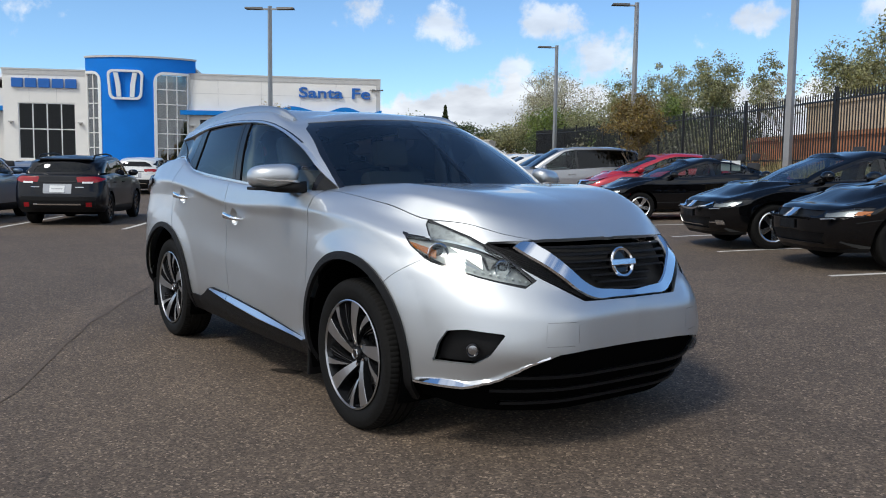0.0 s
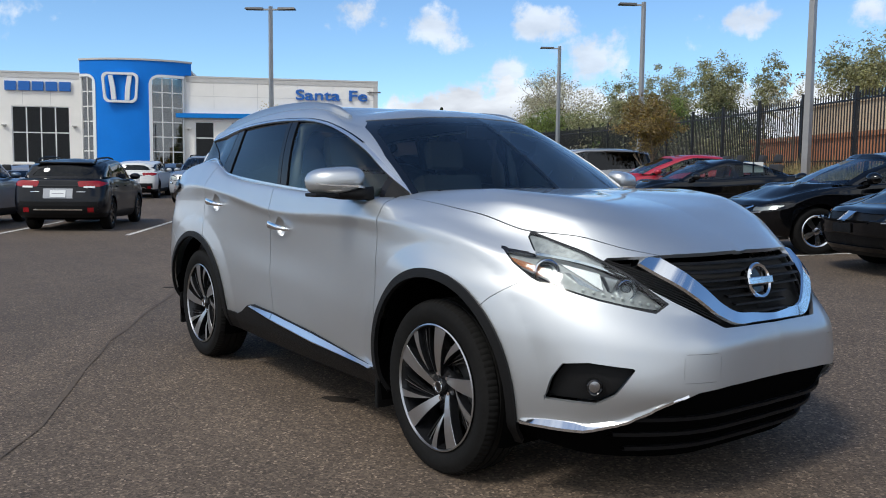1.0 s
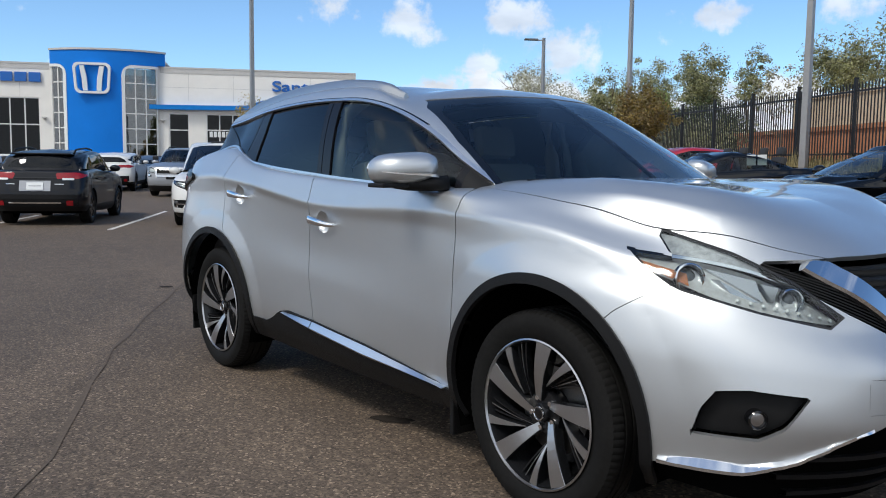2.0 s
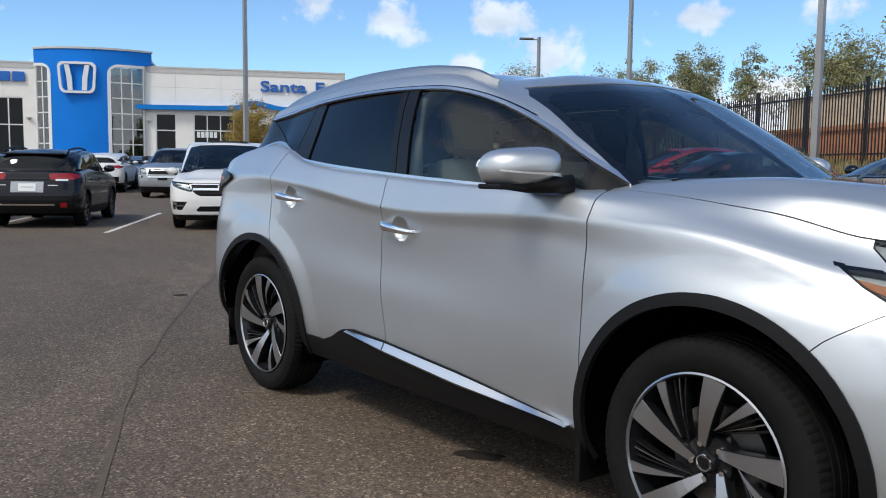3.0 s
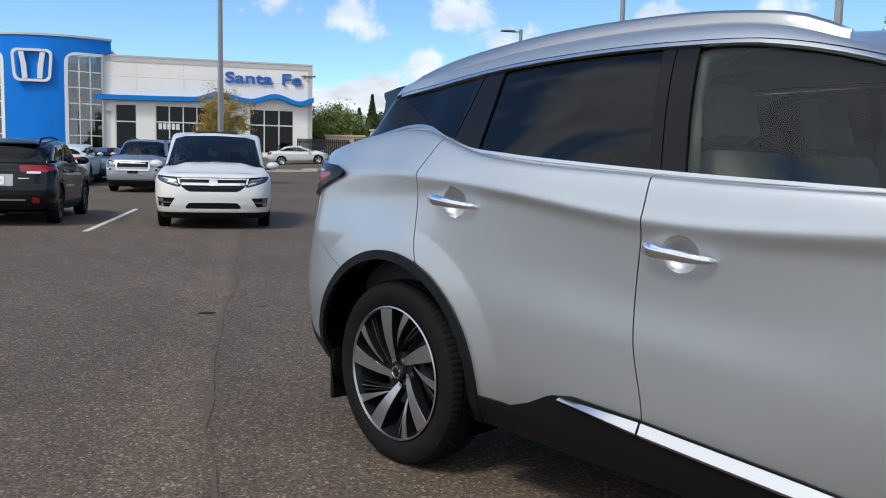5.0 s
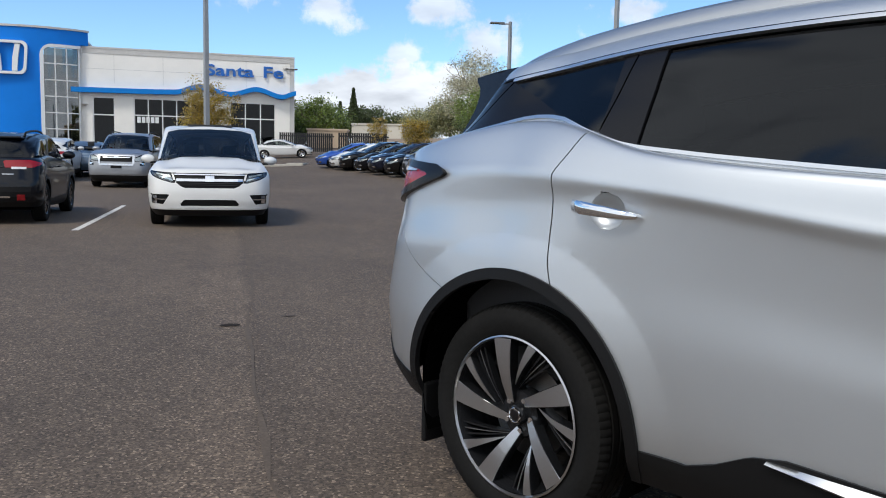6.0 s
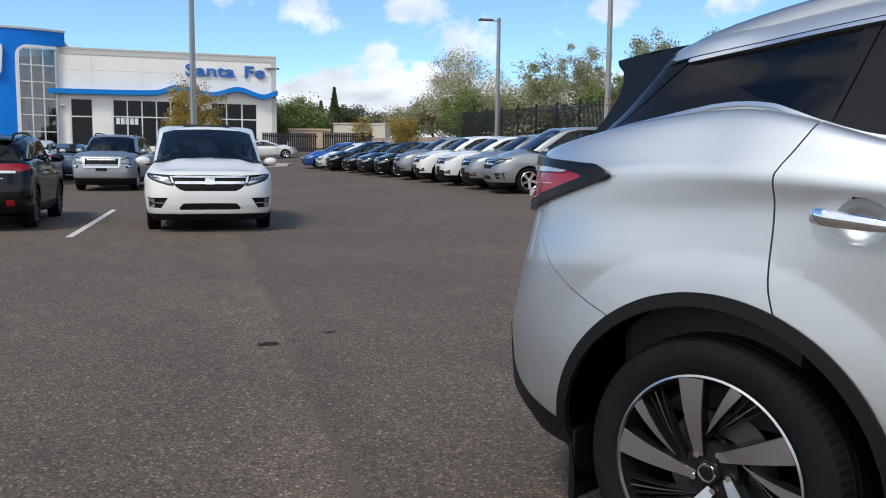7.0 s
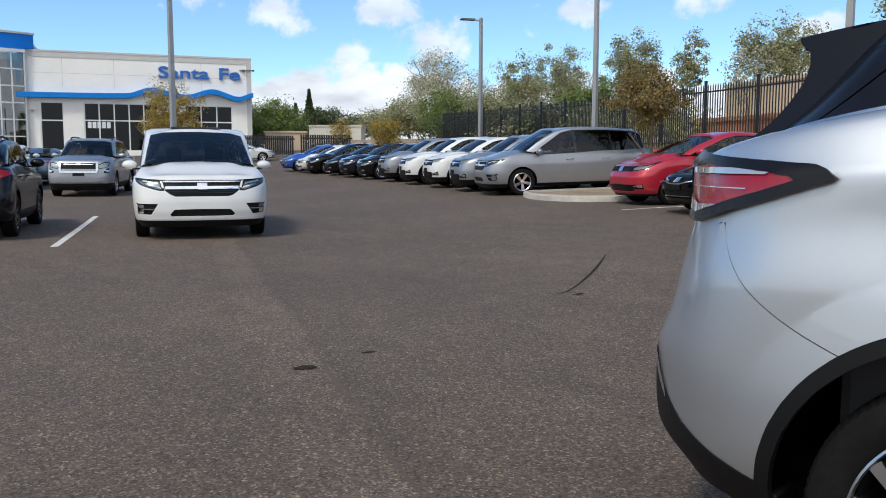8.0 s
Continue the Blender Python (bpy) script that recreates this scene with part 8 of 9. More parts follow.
        for a, b in zip(rows, rows[1:]):
            bm.faces.new((a[0], a[1], b[1], b[0]))
        part("mirror_lamp", bm, CLEARLENS, o, "", True)
        bm = bmesh.new()
        bmesh.ops.create_uvsphere(bm, u_segments=20, v_segments=10, radius=1.0)
        for v in bm.verts:
            v.co = fl(Vector((0.697, -1.012, 1.262)) + Vector((v.co.x * 0.008 + 0.04 * v.co.y, v.co.y * 0.115, v.co.z * 0.06)))
        part("mirror_glass", bm, CHROME, o, "", True)
        # roof rail
        bm = bmesh.new()
        rail = smooth_path([(0.24, 1.615), (0.12, 1.667), (-0.1, 1.703), (-0.5, 1.718), (-1.1, 1.685), (-1.42, 1.640), (-1.58, 1.602), (-1.70, 1.560)], 30)
        rows = []
        for i, (x, z) in enumerate(rail):
            y = -0.648 + 0.02 * abs(x + 0.6) ** 2
            w = 0.026 if 1 < i < 28 else 0.016
            rows.append([bm.verts.new(fl((x, y + a * w, z + b))) for a, b in ((-1, -0.045), (-0.85, 0.0), (-0.25, 0.012), (0.35, 0.01), (0.9, -0.004), (1, -0.04))])
        for a, b in zip(rows, rows[1:]):
            for k in range(5):
                bm.faces.new((a[k], a[k + 1], b[k + 1], b[k]))
            bm.faces.new((a[5], a[0], b[0], b[5]))
        bm.faces.new(rows[0]); bm.faces.new(rows[-1][::-1])
        part("roof_rail", bm, mat("rail_silver", (0.5, 0.51, 0.52), rough=0.3, metal=0.9) if sg < 0 else bpy.data.materials["rail_silver"], hero, "silver roof rail", True, 50)
        # mud flaps
        for x in (0.955, -1.86):
            bm = bmesh.new()
            box(bm, x - 0.012, -0.90, 0.17, x + 0.012, -0.70, 0.40, 0.008)
            if sg > 0:
                bmesh.ops.scale(bm, vec=(1, -1, 1), verts=bm.verts)
            part("mud_flap", bm, PLASTIC, hero)
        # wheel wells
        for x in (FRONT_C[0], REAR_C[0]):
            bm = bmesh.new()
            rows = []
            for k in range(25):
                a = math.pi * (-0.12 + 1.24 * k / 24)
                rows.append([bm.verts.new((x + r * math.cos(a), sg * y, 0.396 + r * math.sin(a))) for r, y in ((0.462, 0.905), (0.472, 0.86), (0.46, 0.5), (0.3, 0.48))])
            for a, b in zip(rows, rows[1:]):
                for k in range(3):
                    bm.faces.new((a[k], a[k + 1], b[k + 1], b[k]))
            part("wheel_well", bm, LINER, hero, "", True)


hero_side()


def hero_rear_and_cabin():
    # spoiler
    bm = bmesh.new()
    rows = []
    for k in range(25):
        y = -0.60 + 1.2 * k / 24
        bow = 1 - (y / 0.6) ** 2
        yi = y * 0.86
        rows.append([bm.verts.new(p) for p in ((-1.64, y, 1.592 + 0.045 * bow), (-1.80, y * 0.96, 1.588 + 0.034 * bow), (-1.97 - 0.07 * bow, yi, 1.563 + 0.016 * bow), (-1.972 - 0.07 * bow, yi, 1.542 + 0.016 * bow), (-1.86, yi, 1.525 + 0.01 * bow), (-1.78, y * 0.9, 1.50))])
    for a, b in zip(rows, rows[1:]):
        for j in range(5):
            bm.faces.new((a[j], a[j + 1], b[j + 1], b[j]))
        bm.faces.new((a[5], a[0], b[0], b[5]))
    bm.faces.new(rows[0]); bm.faces.new(rows[-1][::-1])
    part("spoiler", bm, SATINBLACK, hero, "dark roof spoiler", True, 40)
    # black fins that carry the spoiler's ends down to the rear pillars
    for sg in (-1, 1):
        bm = bmesh.new()
        out = smooth_path([(-1.66, 1.592), (-1.82, 1.588), (-1.985, 1.574)], 8) + smooth_path([(-1.978, 1.556), (-1.948, 1.53), (-1.945, 1.48), (-1.975, 1.42), (-2.045, 1.34), (-2.17, 1.262)], 12) + [(-1.85, 1.28), (-1.78, 1.40), (-1.70, 1.50)]
        wide = lambda x, z: -0.615 + 0.28 * (-x - 1.66) - 0.22 * (1.57 - z)
        lo = [bm.verts.new((x, -sg * wide(x, z), z)) for x, z in out]
        hi = [bm.verts.new((x, -sg * (wide(x, z) + 0.05), z)) for x, z in out]
        n = len(out)
        for k in range(n):
            bm.faces.new((lo[k], lo[(k + 1) % n], hi[(k + 1) % n], hi[k]))
        bm.faces.new(lo[::-1]); bm.faces.new(hi)
        part("spoiler_fin", bm, SATINBLACK, hero, "", True, 35)
    # pale bands of the taillights, chrome accents at the bumper corners
    for sg in (-1, 1):
        floor_z = lambda q: float(np.interp(q, [1.5, 1.68, 1.83, 2.01], [1.162, 1.117, 1.092, 1.10]))
        for name, z0, z1, q0, q1, mt in (
                ("reversing_lens", lambda q: 1.200, lambda q: 1.200 + 0.016 * min(1, (q - 1.42) / 0.2), 1.46, 1.93, CLEARLENS),
                ("lower_lens", floor_z, lambda q: floor_z(q) + 0.042 * (q - 1.66) / 0.3, 1.67, 1.95, CLEARLENS),
                ("lens_line", lambda q: 1.163, lambda q: 1.1655, 1.54, 1.95, CLEARLENS)):
            bm = bmesh.new()
            rows = []
            for k in range(17):
                qq = q0 + (q1 - q0) * k / 16
                row, miss = [], 0.0
                for z in (z0(qq), z1(qq)):
                    # walk along the corner until the sum of both ways fits
                    best = None
                    for j in range(80):
                        y = -0.93 + 0.5 * j / 79
                        x = surf_x(y, z, False)
                        if x == -2.3:
                            continue
                        d = abs(-x + 0.45 * y - qq)
                        if best is None or d < best[0]:
                            best = (d, x, y)
                    miss = max(miss, best[0])
                    row.append((best[1] - 0.012, -sg * (best[2] - 0.021), z))
                if miss < 0.012:
                    rows.append([bm.verts.new(p) for p in row])
            for a, b in zip(rows, rows[1:]):
                bm.faces.new((a[0], a[1], b[1], b[0]))
            bmesh.ops.remove_doubles(bm, verts=bm.verts, dist=1e-4)
            part(name, bm, mt, hero, "", True)
        bm = bmesh.new()
        rows = []
        for k in range(9):
            t = k / 8
            y = -0.735 + 0.16 * t
            z0 = 0.537 + 0.125 * t
            hgt = 0.008 + 0.04 * math.sin(math.pi * min(1, t + 0.1))
            rows.append([bm.verts.new((surf_x(y, z, False) - 0.008, -sg * y, z)) for z in (z0, z0 + hgt)])
        for a, b in zip(rows, rows[1:]):
            bm.faces.new((a[0], a[1], b[1], b[0]))
        part("bumper_chrome", bm, CHROME, hero, "", True)
    # cabin: seats, dash, wheel
    for x in (0.05, -0.85):
        for sg in (-1, 1):
            bm = bmesh.new()
            box(bm, x - 0.1, sg * 0.38 - 0.25, 0.5, x + 0.45, sg * 0.38 + 0.25, 0.72, 0.06)
            box(bm, -0.08, -0.25, 0, 0.08, 0.25, 0.66, 0.06, pose(x - 0.1, sg * 0.38, 0.66, 0, -16, 0))
            o = part("seat", bm, CABIN_LIGHT, hero, "pale seat", True, 40)
            bm = bmesh.new()
            box(bm, -0.05, -0.14, 0, 0.05, 0.14, 0.2, 0.05, pose(x - 0.29, sg * 0.38, 1.33, 0, -14, 0))
            part("headrest", bm, CABIN_LIGHT, o, "", True, 40)
    bm = bmesh.new()
    box(bm, 0.72, -0.78, 0.94, 1.2, 0.78, 1.12, 0.08)
    box(bm, 0.70, -0.72, 0.6, 0.95, 0.72, 0.96, 0.04)
    part("dashboard", bm, CABIN_DARK, hero, "", True, 40)
    bm = bmesh.new()
    n = 32
    tube(bm, [Matrix.Translation((0.6, 0.38, 1.06)) @ pose(0, 0, 0, 0, -65, 0) @ Vector((0.185 * math.cos(2 * math.pi * k / n), 0.185 * math.sin(2 * math.pi * k / n), 0)) for k in range(n + 1)], 0.016, 8, False)
    part("steering_wheel", bm, CABIN_DARK, hero, "dark steering wheel", True)
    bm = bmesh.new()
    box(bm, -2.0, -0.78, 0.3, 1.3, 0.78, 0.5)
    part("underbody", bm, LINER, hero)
    bm = bmesh.new()
    box(bm, -1.75, -0.8, 0.5, -1.2, 0.8, 0.95, 0.03)
    part("cargo_floor", bm, CABIN_DARK, hero)
    # pale pillar trim beside the front seats
    for sg in (-1, 1):
        bm = bmesh.new()
        tube(bm, [(-0.16, sg * 0.80, 1.12), (-0.17, sg * 0.775, 1.35), (-0.16, sg * 0.71, 1.55), (-0.05, sg * 0.66, 1.62)], [0.05, 0.045, 0.04, 0.03], 10)
        part("pillar_trim", bm, CABIN_LIGHT, hero, "pale pillar trim", True)
    # mirror inside, wipers
    bm = bmesh.new()
    box(bm, 0.62, -0.12, 1.50, 0.64, 0.12, 1.57, 0.008)
    part("inner_mirror", bm, CABIN_DARK, hero)
    for y0, y1 in ((0.35, -0.30), (-0.15, -0.68)):
        bm = bmesh.new()
        tube(bm, [(1.29, y0, 1.2), (1.23, (y0 + y1) / 2, 1.222), (1.15, y1, 1.218)], 0.010, 6)
        part("wiper", bm, PLASTIC, hero)


hero_rear_and_cabin()


# ---- kerbed island ----
def island():
    pts = smooth_path([(-14.55, 15.1), (-14.75, 14.7), (-14.2, 14.0), (-13.1, 13.4), (-12.2, 13.25), (-11.45, 13.5), (-11.1, 13.95)], 26)
    pts += [(-9.3, 17.0), (-12.9, 17.9)]
    c = Vector((sum(p[0] for p in pts) / len(pts), sum(p[1] for p in pts) / len(pts)))
    inner = [tuple(Vector(p) + (c - Vector(p)).normalized() * 0.16) for p in pts]
    top = lambda p: ground_z(*p) + 0.14
    bm = bmesh.new()
    n = len(pts)
    o0 = [bm.verts.new((*p, ground_z(*p) - 0.05)) for p in pts]
    o1 = [bm.verts.new((*p, top(p) - 0.025)) for p in pts]
    o2 = [bm.verts.new((*(Vector(p).lerp(Vector(q), 0.15)), top(p))) for p, q in zip(pts, inner)]
    i1 = [bm.verts.new((*q, top(q))) for q in inner]
    i0 = [bm.verts.new((*q, ground_z(*q) - 0.05)) for q in inner]
    for k in range(n):
        j = (k + 1) % n
        for a, b in ((o0, o1), (o1, o2), (o2, i1), (i1, i0)):
            bm.faces.new((a[k], a[j], b[j], b[k]))
    tagged(part("kerb", bm, CONCRETE, None, "", True, 40), "pale weathered concrete kerb round a planted island", "kerb", kind="structure")
    bm = bmesh.new()
    bm.faces.new([bm.verts.new((*q, ground_z(*q) + 0.09)) for q in inner])
    tagged(part("island_soil", bm, DRYSOIL), "dry brown soil inside the kerbed island", "soil", kind="structure")
    # kerb before the showroom corner
    bm = bmesh.new()
    for a, b in (((-43.9, 22.6), (-42.3, 25.4)), ((-42.3, 25.4), (-46.5, 29.0))):
        a, b = Vector(a), Vector(b)
        d = (b - a).normalized()
        m = Matrix.Translation((a.x, a.y, ground_z(*a))) @ pose(0, 0, 0, 0, 0, math.degrees(math.atan2(d.y, d.x)))
        box(bm, 0, -0.1, -0.1, (b - a).length, 0.9, 0.15, 0.02, m)
    tagged(part("kerb", bm, CONCRETE), "pale concrete kerb of the showroom apron", "kerb", kind="structure")


island()


# ---- trees ----
def tree(x, y, height, spread, leaf, seed, leaves=5000, size=0.16, lean=0.0, label="", low=0.25, name="tree", sparse=0.0, trunk_r=0.16, stems=1):
    """A trunk with forking limbs and a crown of many small leaf clusters with gaps."""
    rng = random.Random(seed)
    nr = np.random.RandomState(seed)
    z0 = ground_z(x, y)
    t = thing(name, pose(x, y, z0), label, "tree", "trees by the fence")
    bm = bmesh.new()
    tips = []

    def limb(p, d, length, r, depth):
        n = 4
        pts, rad = [p], [r]
        for k in range(n):
            d = (d + Vector((rng.uniform(-1, 1), rng.uniform(-1, 1), rng.uniform(-0.3, 0.7))) * 0.22).normalized()
            p = p + d * length / n
            pts.append(p); rad.append(r * (1 - 0.5 * (k + 1) / n))
            if depth < 2:
                tips.append((p, max(0.25, length * 0.34)))
        tube(bm, pts, rad, 6, False)
        if depth:
            for _ in range(rng.randint(3, 4)):
                a = rng.uniform(0, 2 * math.pi)
                s = Vector((math.cos(a), math.sin(a), rng.uniform(0.0, 0.9)))
                limb(pts[rng.randint(2, 4)], (d * 0.6 + s * 0.75).normalized(), length * rng.uniform(0.5, 0.72), rad[-1] * 0.7, depth - 1)
        else:
            tips.append((p, max(0.25, length * 0.5)))
    for k in range(stems):
        a = 2 * math.pi * k / max(1, stems) + seed
        lean_v = Vector((math.cos(a), math.sin(a), 0)) * (0.35 if stems > 1 else 0.05)
        limb(Vector((lean_v.x * 0.3, lean_v.y * 0.3, -0.15)), (Vector((lean, 0, 1)) + lean_v).normalized(), height * 0.42, trunk_r / (1 if stems == 1 else 1.5), 3)
    # fit the skeleton into the tree's height and spread
    zm = max(p.z for p, _ in tips) or 1
    rm = max(math.hypot(p.x, p.y) for p, _ in tips) or 1
    fz, fr = height * 0.93 / zm, spread * 0.85 / rm
    for v in bm.verts:
        k = min(1.0, max(0.0, v.co.z / (0.2 * zm)))
        v.co = Vector((v.co.x * (1 + (fr - 1) * k), v.co.y * (1 + (fr - 1) * k), v.co.z * fz))
    part("trunk", bm, BARK, t, "forked bark-brown trunk and limbs", True)
    # clumps of leaves fill an uneven crown round the limbs
    cz, hz = height * (0.5 + 0.5 * low), height * (0.5 - 0.5 * low)
    count = int((120 if sparse > 0.3 else 130) * (1 - sparse))
    d = nr.normal(size=(count, 3)); d /= np.linalg.norm(d, axis=1)[:, None]
    lump = 0.78 + 0.16 * np.sin(3 * np.arctan2(d[:, 1], d[:, 0]) + seed) + 0.1 * np.sin(5 * d[:, 2] + 2 * seed)
    mid = d * (nr.rand(count) ** 0.38 * lump)[:, None] * np.array([spread, spread, hz]) + np.array([0, 0, cz])
    mid[:, :2] *= (1.0 - 0.25 * np.clip((cz - mid[:, 2]) / hz, 0, 1))[:, None]
    per = int(leaves * LEAFAGE / count)
    C, NN = [], []
    for k in range(count):
        m = int(per * nr.uniform(0.5, 1.5))
        rr = spread * nr.uniform(0.14, 0.36)
        e = nr.normal(size=(m, 3)); e /= np.linalg.norm(e, axis=1)[:, None]
        C.append(mid[k] + e * rr * nr.rand(m, 1) ** 0.55 * np.array([1.0, 1.0, 0.8]))
        out = e * 0.7 + d[k] * 0.4 + np.array([0, 0, 0.5]) + 0.7 * nr.normal(size=(m, 3))
        NN.append(out / (np.linalg.norm(out, axis=1)[:, None] + 1e-9))
    crown = new("crown", leaf_mesh("crown", np.concatenate(C), np.concatenate(NN), size * 0.5, leaf, nr)); crown.parent = t
    return t


LEAFAGE = 2.7


def tree_vw(v, w, *a, **k):
    return tree(*xy(v, w), *a, **k)


def tree_at(x, y, *a, **k):
    return tree(x, y, *a, **k)


OLIVE, GREYT = "broad olive-green tree behind the black fence", "greyish half-bare tree with pale foliage behind the fence"
tree_at(-52.2, 50.6, 7.9, 4.7, LEAF_GREY, 11, 5600, 0.16, label=GREYT, sparse=0.25, low=0.12)
tree_at(-45.5, 44.5, 4.4, 3.4, LEAF_GREEN, 12, 4500, 0.17, label="low green tree behind the black fence", low=0.1)
tree_at(-40.0, 43.5, 4.1, 3.2, LEAF_OLIVE, 13, 4500, 0.16, label="low olive-green tree behind the black fence", low=0.1)
tree_at(-42.3, 49.1, 7.0, 2.7, LEAF_OLIVE, 14, 4600, 0.16, label=OLIVE, sparse=0.15, low=0.15)
tree_at(-42.7, 55.3, 8.4, 2.9, LEAF_OLIVE, 15, 5000, 0.16, label=OLIVE, sparse=0.15, low=0.15)
tree_at(-24.8, 33.0, 3.9, 2.0, LEAF_GREEN, 16, 4500, 0.13, label="dense green tree behind the black fence", low=0.05)
tree_at(-26.2, 39.1, 6.6, 2.0, LEAF_OLIVE, 17, 4600, 0.13, label="sunlit olive-green tree behind the black fence", sparse=0.1, low=0.3)
tree_at(-22.3, 38.0, 6.1, 1.2, LEAF_OLIVE, 18, 1800, 0.12, label="thin upright tree with sparse foliage", sparse=0.4, low=0.35)
tree_at(-14.9, 28.4, 4.4, 1.2, LEAF_GREY, 19, 420, 0.11, label="thin half-bare tree with open branches", sparse=0.5, trunk_r=0.07)
tree_at(-19.6, 42.8, 7.1, 3.0, LEAF_OLIVE, 20, 4600, 0.15, label="olive-green tree behind the tan building", low=0.35, sparse=0.2)
tree_at(-8.2, 25.0, 6.0, 1.4, LEAF_OLIVE, 21, 2600, 0.12, label=OLIVE, low=0.35, sparse=0.3)
tree_at(-12.45, 16.9, 3.7, 1.15, LEAF_RUST, 23, 4200, 0.075, label="small autumn tree with rust and green leaves on the island", low=0.34, trunk_r=0.06, sparse=0.1)
tree_at(-32.5, 14.2, 4.2, 1.5, LEAF_YELLOW, 24, 4200, 0.085, label="small autumn tree with yellow-brown leaves", low=0.3, sparse=0.05, trunk_r=0.06)
tree_at(-31.3, 24.9, 3.1, 1.0, LEAF_YELLOW, 25, 2600, 0.075, label="small yellow-brown tree at the row's edge", low=0.1, trunk_r=0.05)
tree_at(-47.5, 35.5, 3.2, 1.0, LEAF_YELLOW, 35, 1500, 0.09, label="small yellowing tree by the far gate", low=0.1, trunk_r=0.05)
tree_at(-76.0, 50.0, 6.0, 4.2, LEAF_GREEN, 26, 4500, 0.24, label="bright green tree far behind the lot", low=0.1)
tree_at(-80.5, 50.5, 4.8, 3.5, LEAF_GREEN, 27, 3000, 0.24, label="bright green tree far behind the lot", low=0.1)
tree_at(-92.0, 70.0, 5.5, 5.5, LEAF_DARK, 28, 3500, 0.3, label="dark tree far behind the lot", low=0.05)
tree_at(-86.0, 74.0, 5.0, 5.5, LEAF_OLIVE, 29, 3500, 0.3, label="olive tree far behind the lot", low=0.05)
tree_at(-78.0, 72.0, 6.0, 5.0, LEAF_OLIVE, 30, 3500, 0.3, label="olive tree far behind the lot", low=0.05)
tree_at(-99.0, 62.0, 5.5, 6.0, LEAF_DARK, 31, 3500, 0.32, label="dark tree far behind the lot", low=0.05)


def conifer(x, y, h, r, seed):
    rng = np.random.RandomState(seed)
    t = thing("conifer_tree", pose(x, y, ground_z(x, y)), "slender dark conifer far behind the lot", "tree")
    bm = bmesh.new()
    tube(bm, [(0, 0, -0.1), (0, 0, h * 0.95)], [0.18, 0.03], 8)
    part("trunk", bm, BARK, t)
    m = 2600
    z = rng.rand(m) ** 0.8
    a, rr = rng.rand(m) * 6.283, r * (1 - z) * rng.rand(m) ** 0.4
    c = np.stack([rr * np.cos(a), rr * np.sin(a), h * (0.08 + 0.92 * z)], 1)
    u = rng.normal(size=(m, 3)); u /= np.linalg.norm(u, axis=1)[:, None]
    w = np.cross(u, rng.normal(size=(m, 3))); w /= np.linalg.norm(w, axis=1)[:, None] + 1e-9
    q = np.stack([c - u * 0.25, c - w * 0.1, c + u * 0.25, c + w * 0.1], 1).reshape(-1, 3)
    o = new("crown", mesh_of("crown", q, [[4 * k, 4 * k + 1, 4 * k + 2, 4 * k + 3] for k in range(m)], LEAF_DARK)); o.parent = t


conifer(-92.3, 67.0, 7.4, 1.5, 3)
conifer(-96.0, 67.5, 5.8, 1.2, 4)


def shrubs():
    """Low growth behind the fence and dry grass on the bank, each one mesh."""
    rng = np.random.RandomState(9)

    # (leaves, seed, count, band of v, band of w, heights)
    for mt, seed, n, vb, wb_, hb in ((LEAF_DARK, 1, 34, (13.2, 16.5), (29, 54), (1.4, 2.6)), (LEAF_OLIVE, 2, 30, (13.2, 16.5), (27, 54), (1.2, 2.6)), (LEAF_GREY, 4, 10, (13.2, 16.5), (27, 44), (1.0, 2.2)), (LEAF_DARK, 5, 9, (19.5, 22.5), (35.5, 41.5), (2.4, 3.9))):
        rs = np.random.RandomState(seed)
        P, Q = [], []
        for k in range(n):
            v, w = rs.uniform(*vb), rs.uniform(*wb_)
            r, h = rs.uniform(0.8, 1.8), rs.uniform(*hb)
            x, y = xy(v, w)
            m = 1100
            d = rs.normal(size=(m, 3)); d /= np.linalg.norm(d, axis=1)[:, None]
            d *= rs.rand(m, 1) ** 0.4
            P.append(np.array([x, y, ground_z(x, y) + h * 0.45]) + d * np.array([r, r, h * 0.55]) * (0.75 + 0.5 * rs.rand(m, 1)))
            o = d + np.array([0, 0, 0.5]) + 0.6 * rs.normal(size=(m, 3))
            Q.append(o / np.linalg.norm(o, axis=1)[:, None])
        tagged(new("shrub_growth", leaf_mesh("shrub_growth", np.concatenate(P), np.concatenate(Q), 0.075, mt, rs)), "dense shrubs that grow behind the black fence", "shrub", kind="stuff")
    # dry grass
    V, Fc = [], []
    rs = np.random.RandomState(6)
    for k in range(5200):
        v, w = rs.uniform(10.35, 12.9), rs.uniform(-4, 46)
        x, y = xy(v, w)
        z = ground_z(x, y)
        hgt = rs.uniform(0.18, 0.5) * (1.3 if rs.rand() < 0.2 else 1.0)
        for b in range(6):
            a, l = rs.uniform(0, 6.28), rs.uniform(0.05, 0.28)
            ox, oy = rs.uniform(-0.12, 0.12, 2)
            n0 = len(V)
            ca, sa = math.cos(a), math.sin(a)
            hb = hgt * rs.uniform(0.6, 1.1)
            V += [(x + ox - sa * 0.014, y + oy + ca * 0.014, z - 0.02), (x + ox + sa * 0.014, y + oy - ca * 0.014, z - 0.02), (x + ox + ca * l, y + oy + sa * l, z + hb)]
            Fc.append((n0, n0 + 1, n0 + 2))
    tagged(new("dry_grass", mesh_of("dry_grass", V, Fc, STRAW)), "straw-coloured dry grass on the bank", "grass", kind="stuff")


shrubs()


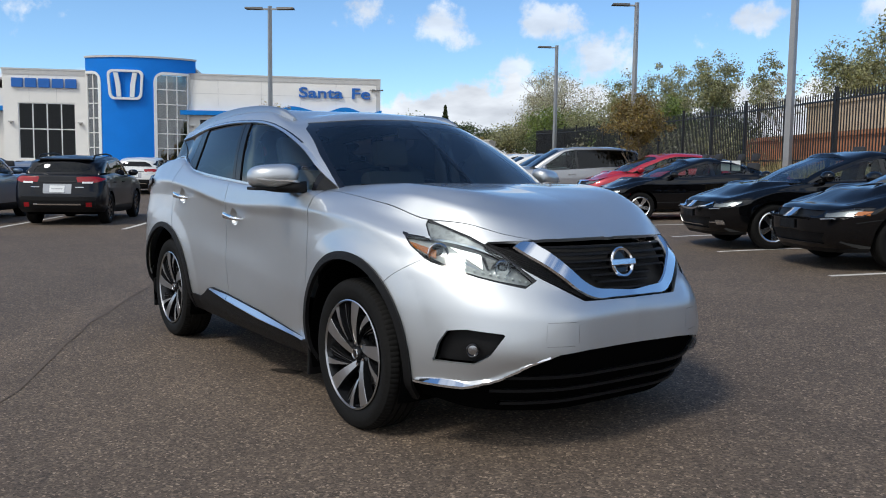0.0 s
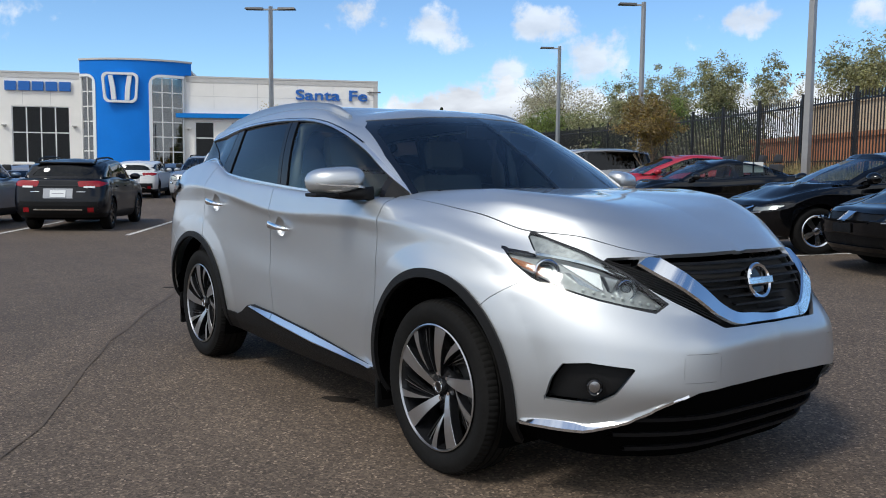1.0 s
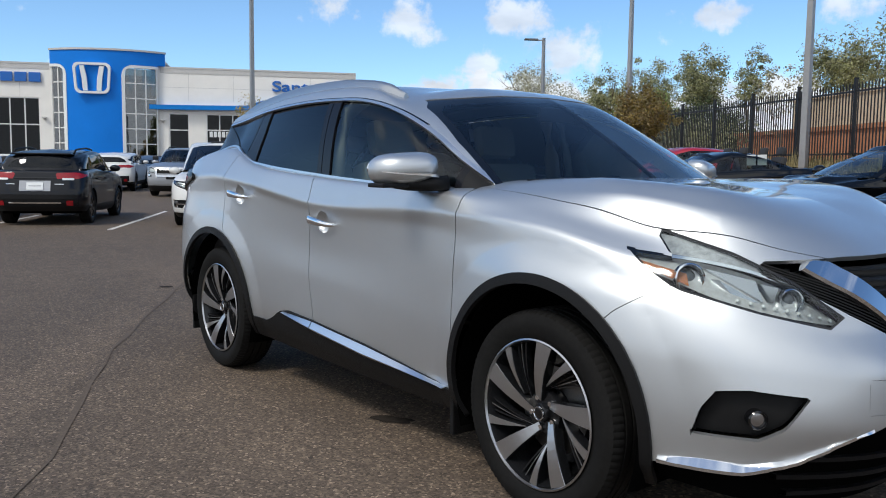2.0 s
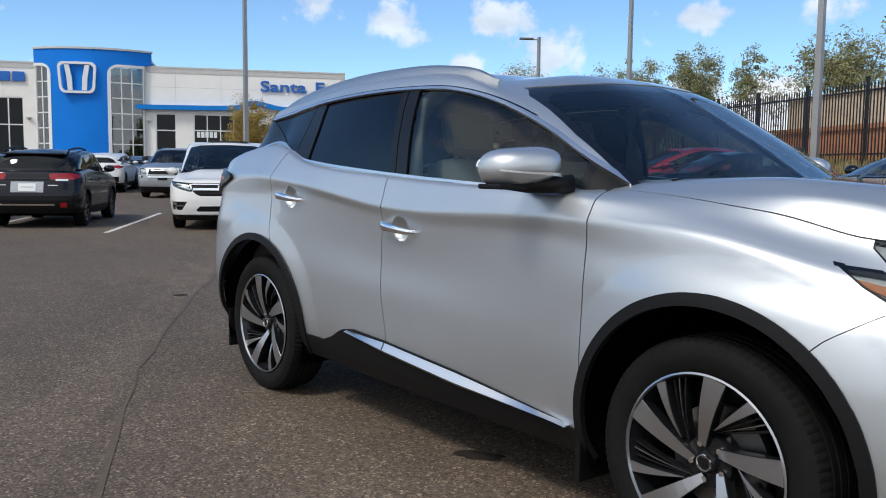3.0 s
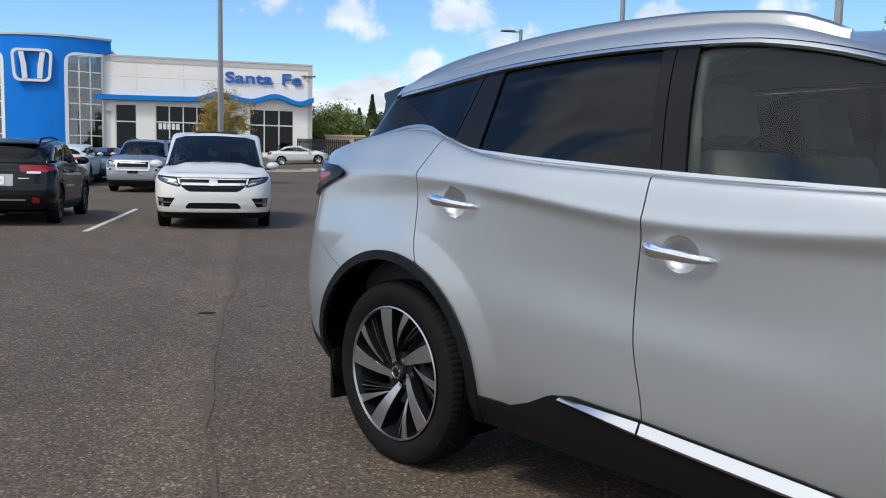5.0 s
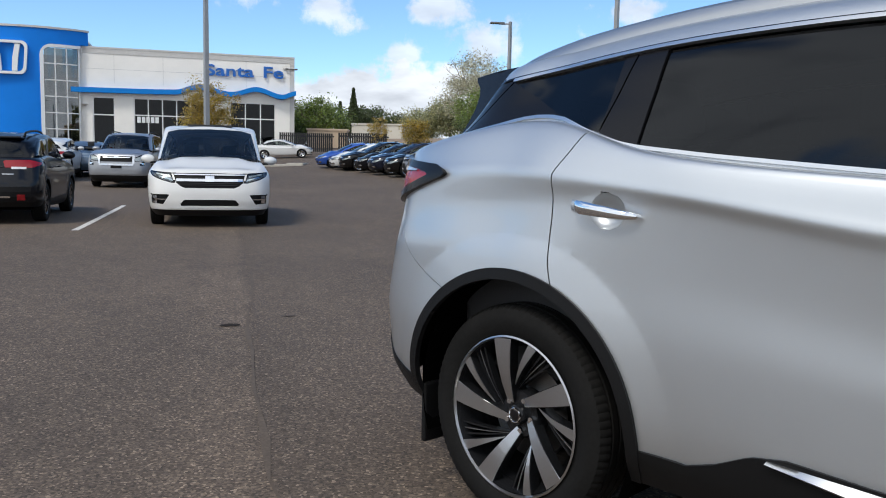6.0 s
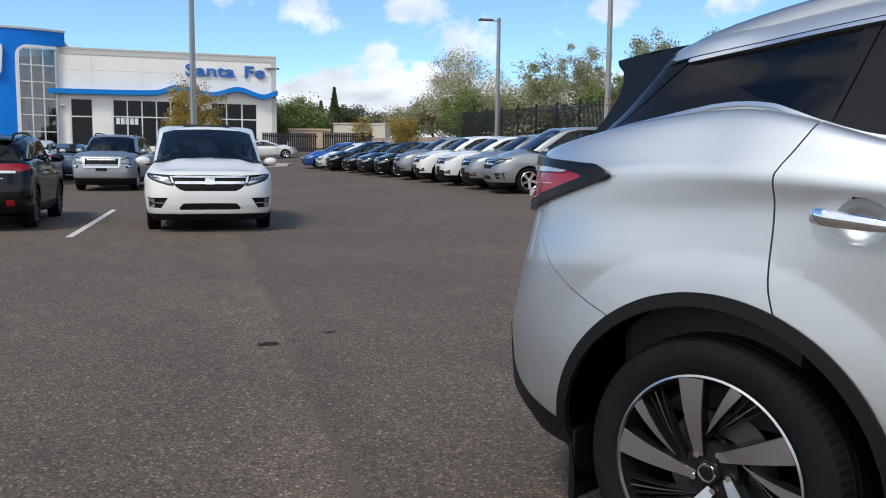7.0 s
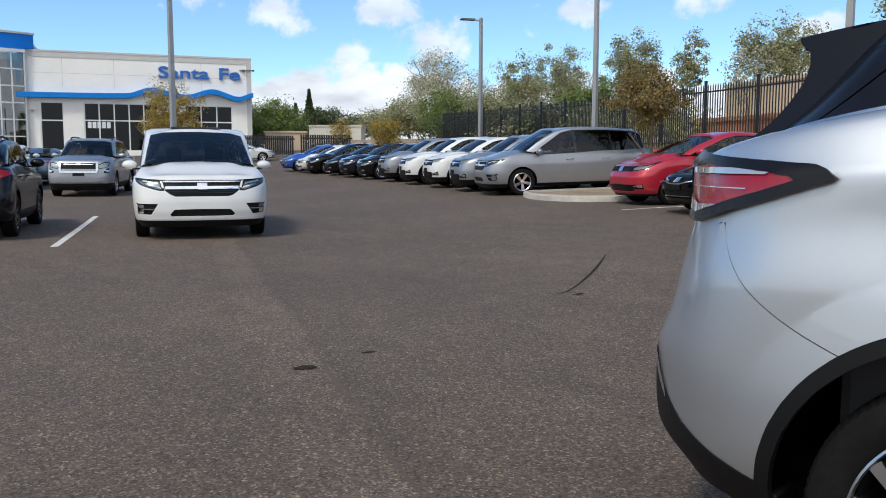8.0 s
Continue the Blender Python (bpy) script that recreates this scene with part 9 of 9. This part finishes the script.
# ---- beyond the lot ----
TAN = mat("tan_stucco", (0.58, 0.45, 0.32), rough=0.9, grain=0.06, scale=15, blotch=0.08, bscale=0.4)
RUST = mat("rust_wall", (0.40, 0.17, 0.085), rough=0.9, grain=0.1, scale=8, blotch=0.15, bscale=0.6)


def far_block(name, a, b, depth, z0, z1, material, label, category="building"):
    a, b = Vector(a), Vector(b)
    d = (b - a).normalized()
    L_ = (b - a).length
    t = thing(name, Matrix.Translation((a.x, a.y, z0)) @ pose(0, 0, 0, 0, 0, math.degrees(math.atan2(d.y, d.x))), label, category)
    bm = bmesh.new()
    box(bm, 0, 0, -1.0, L_, depth, z1 - z0, 0.0)
    part("wall", bm, material, t)
    bm = bmesh.new()
    box(bm, -0.1, -0.1, z1 - z0, L_ + 0.1, depth + 0.1, z1 - z0 + 0.18, 0.0)
    part("coping", bm, material, t)
    return t


far_block("stucco_building", (-22.0, 41.9), (-2.0, 30.8), 8, 1.0, 5.3, TAN, "tan stucco building behind the black fence")
far_block("garden_wall", (-19.5, 32.6), (2.0, 20.7), 0.3, 1.2, 2.95, RUST, "rust-brown wall behind the black fence", "wall")
far_block("stucco_building", (-80.4, 57.8), (-76.0, 62.0), 6, 2.0, 5.3, mat("pale_roof", (0.6, 0.57, 0.5), rough=0.8, grain=0.05, scale=10), "low pale building far behind the lot")
far_block("stucco_building", (-70.0, 44.5), (-67.5, 47.5), 3, 1.9, 4.0, TAN, "low tan building beside the showroom")


def slat_panel(a, b, z0, z1):
    a, b = Vector(a), Vector(b)
    d = (b - a).normalized()
    t = thing("gate_panel", Matrix.Translation((a.x, a.y, z0)) @ pose(0, 0, 0, 0, 0, math.degrees(math.atan2(d.y, d.x))), "dark slatted gate panel at the lot's far end", "gate", "gate panels")
    n = int((b - a).length / 0.16)
    bm0 = bmesh.new(); box(bm0, 0, -0.02, 0.05, 0.13, 0.02, z1 - z0)
    me = bpy.data.meshes.new("slat"); bm0.to_mesh(me); bm0.free(); me.materials.append(FENCEBLACK)
    for k in range(n):
        o = new("slat", me); o.parent = t; o.location = (0.16 * k, 0, 0)
    bm = bmesh.new()
    box(bm, 0, 0.022, z1 - z0 - 0.3, (b - a).length, 0.06, z1 - z0 - 0.2)
    part("rail", bm, FENCEBLACK, t)


slat_panel((-56.5, 32.8), (-54.1, 36.3), 1.7, 3.2)
slat_panel((-49.0, 33.0), (-46.8, 35.9), 1.4, 3.1)
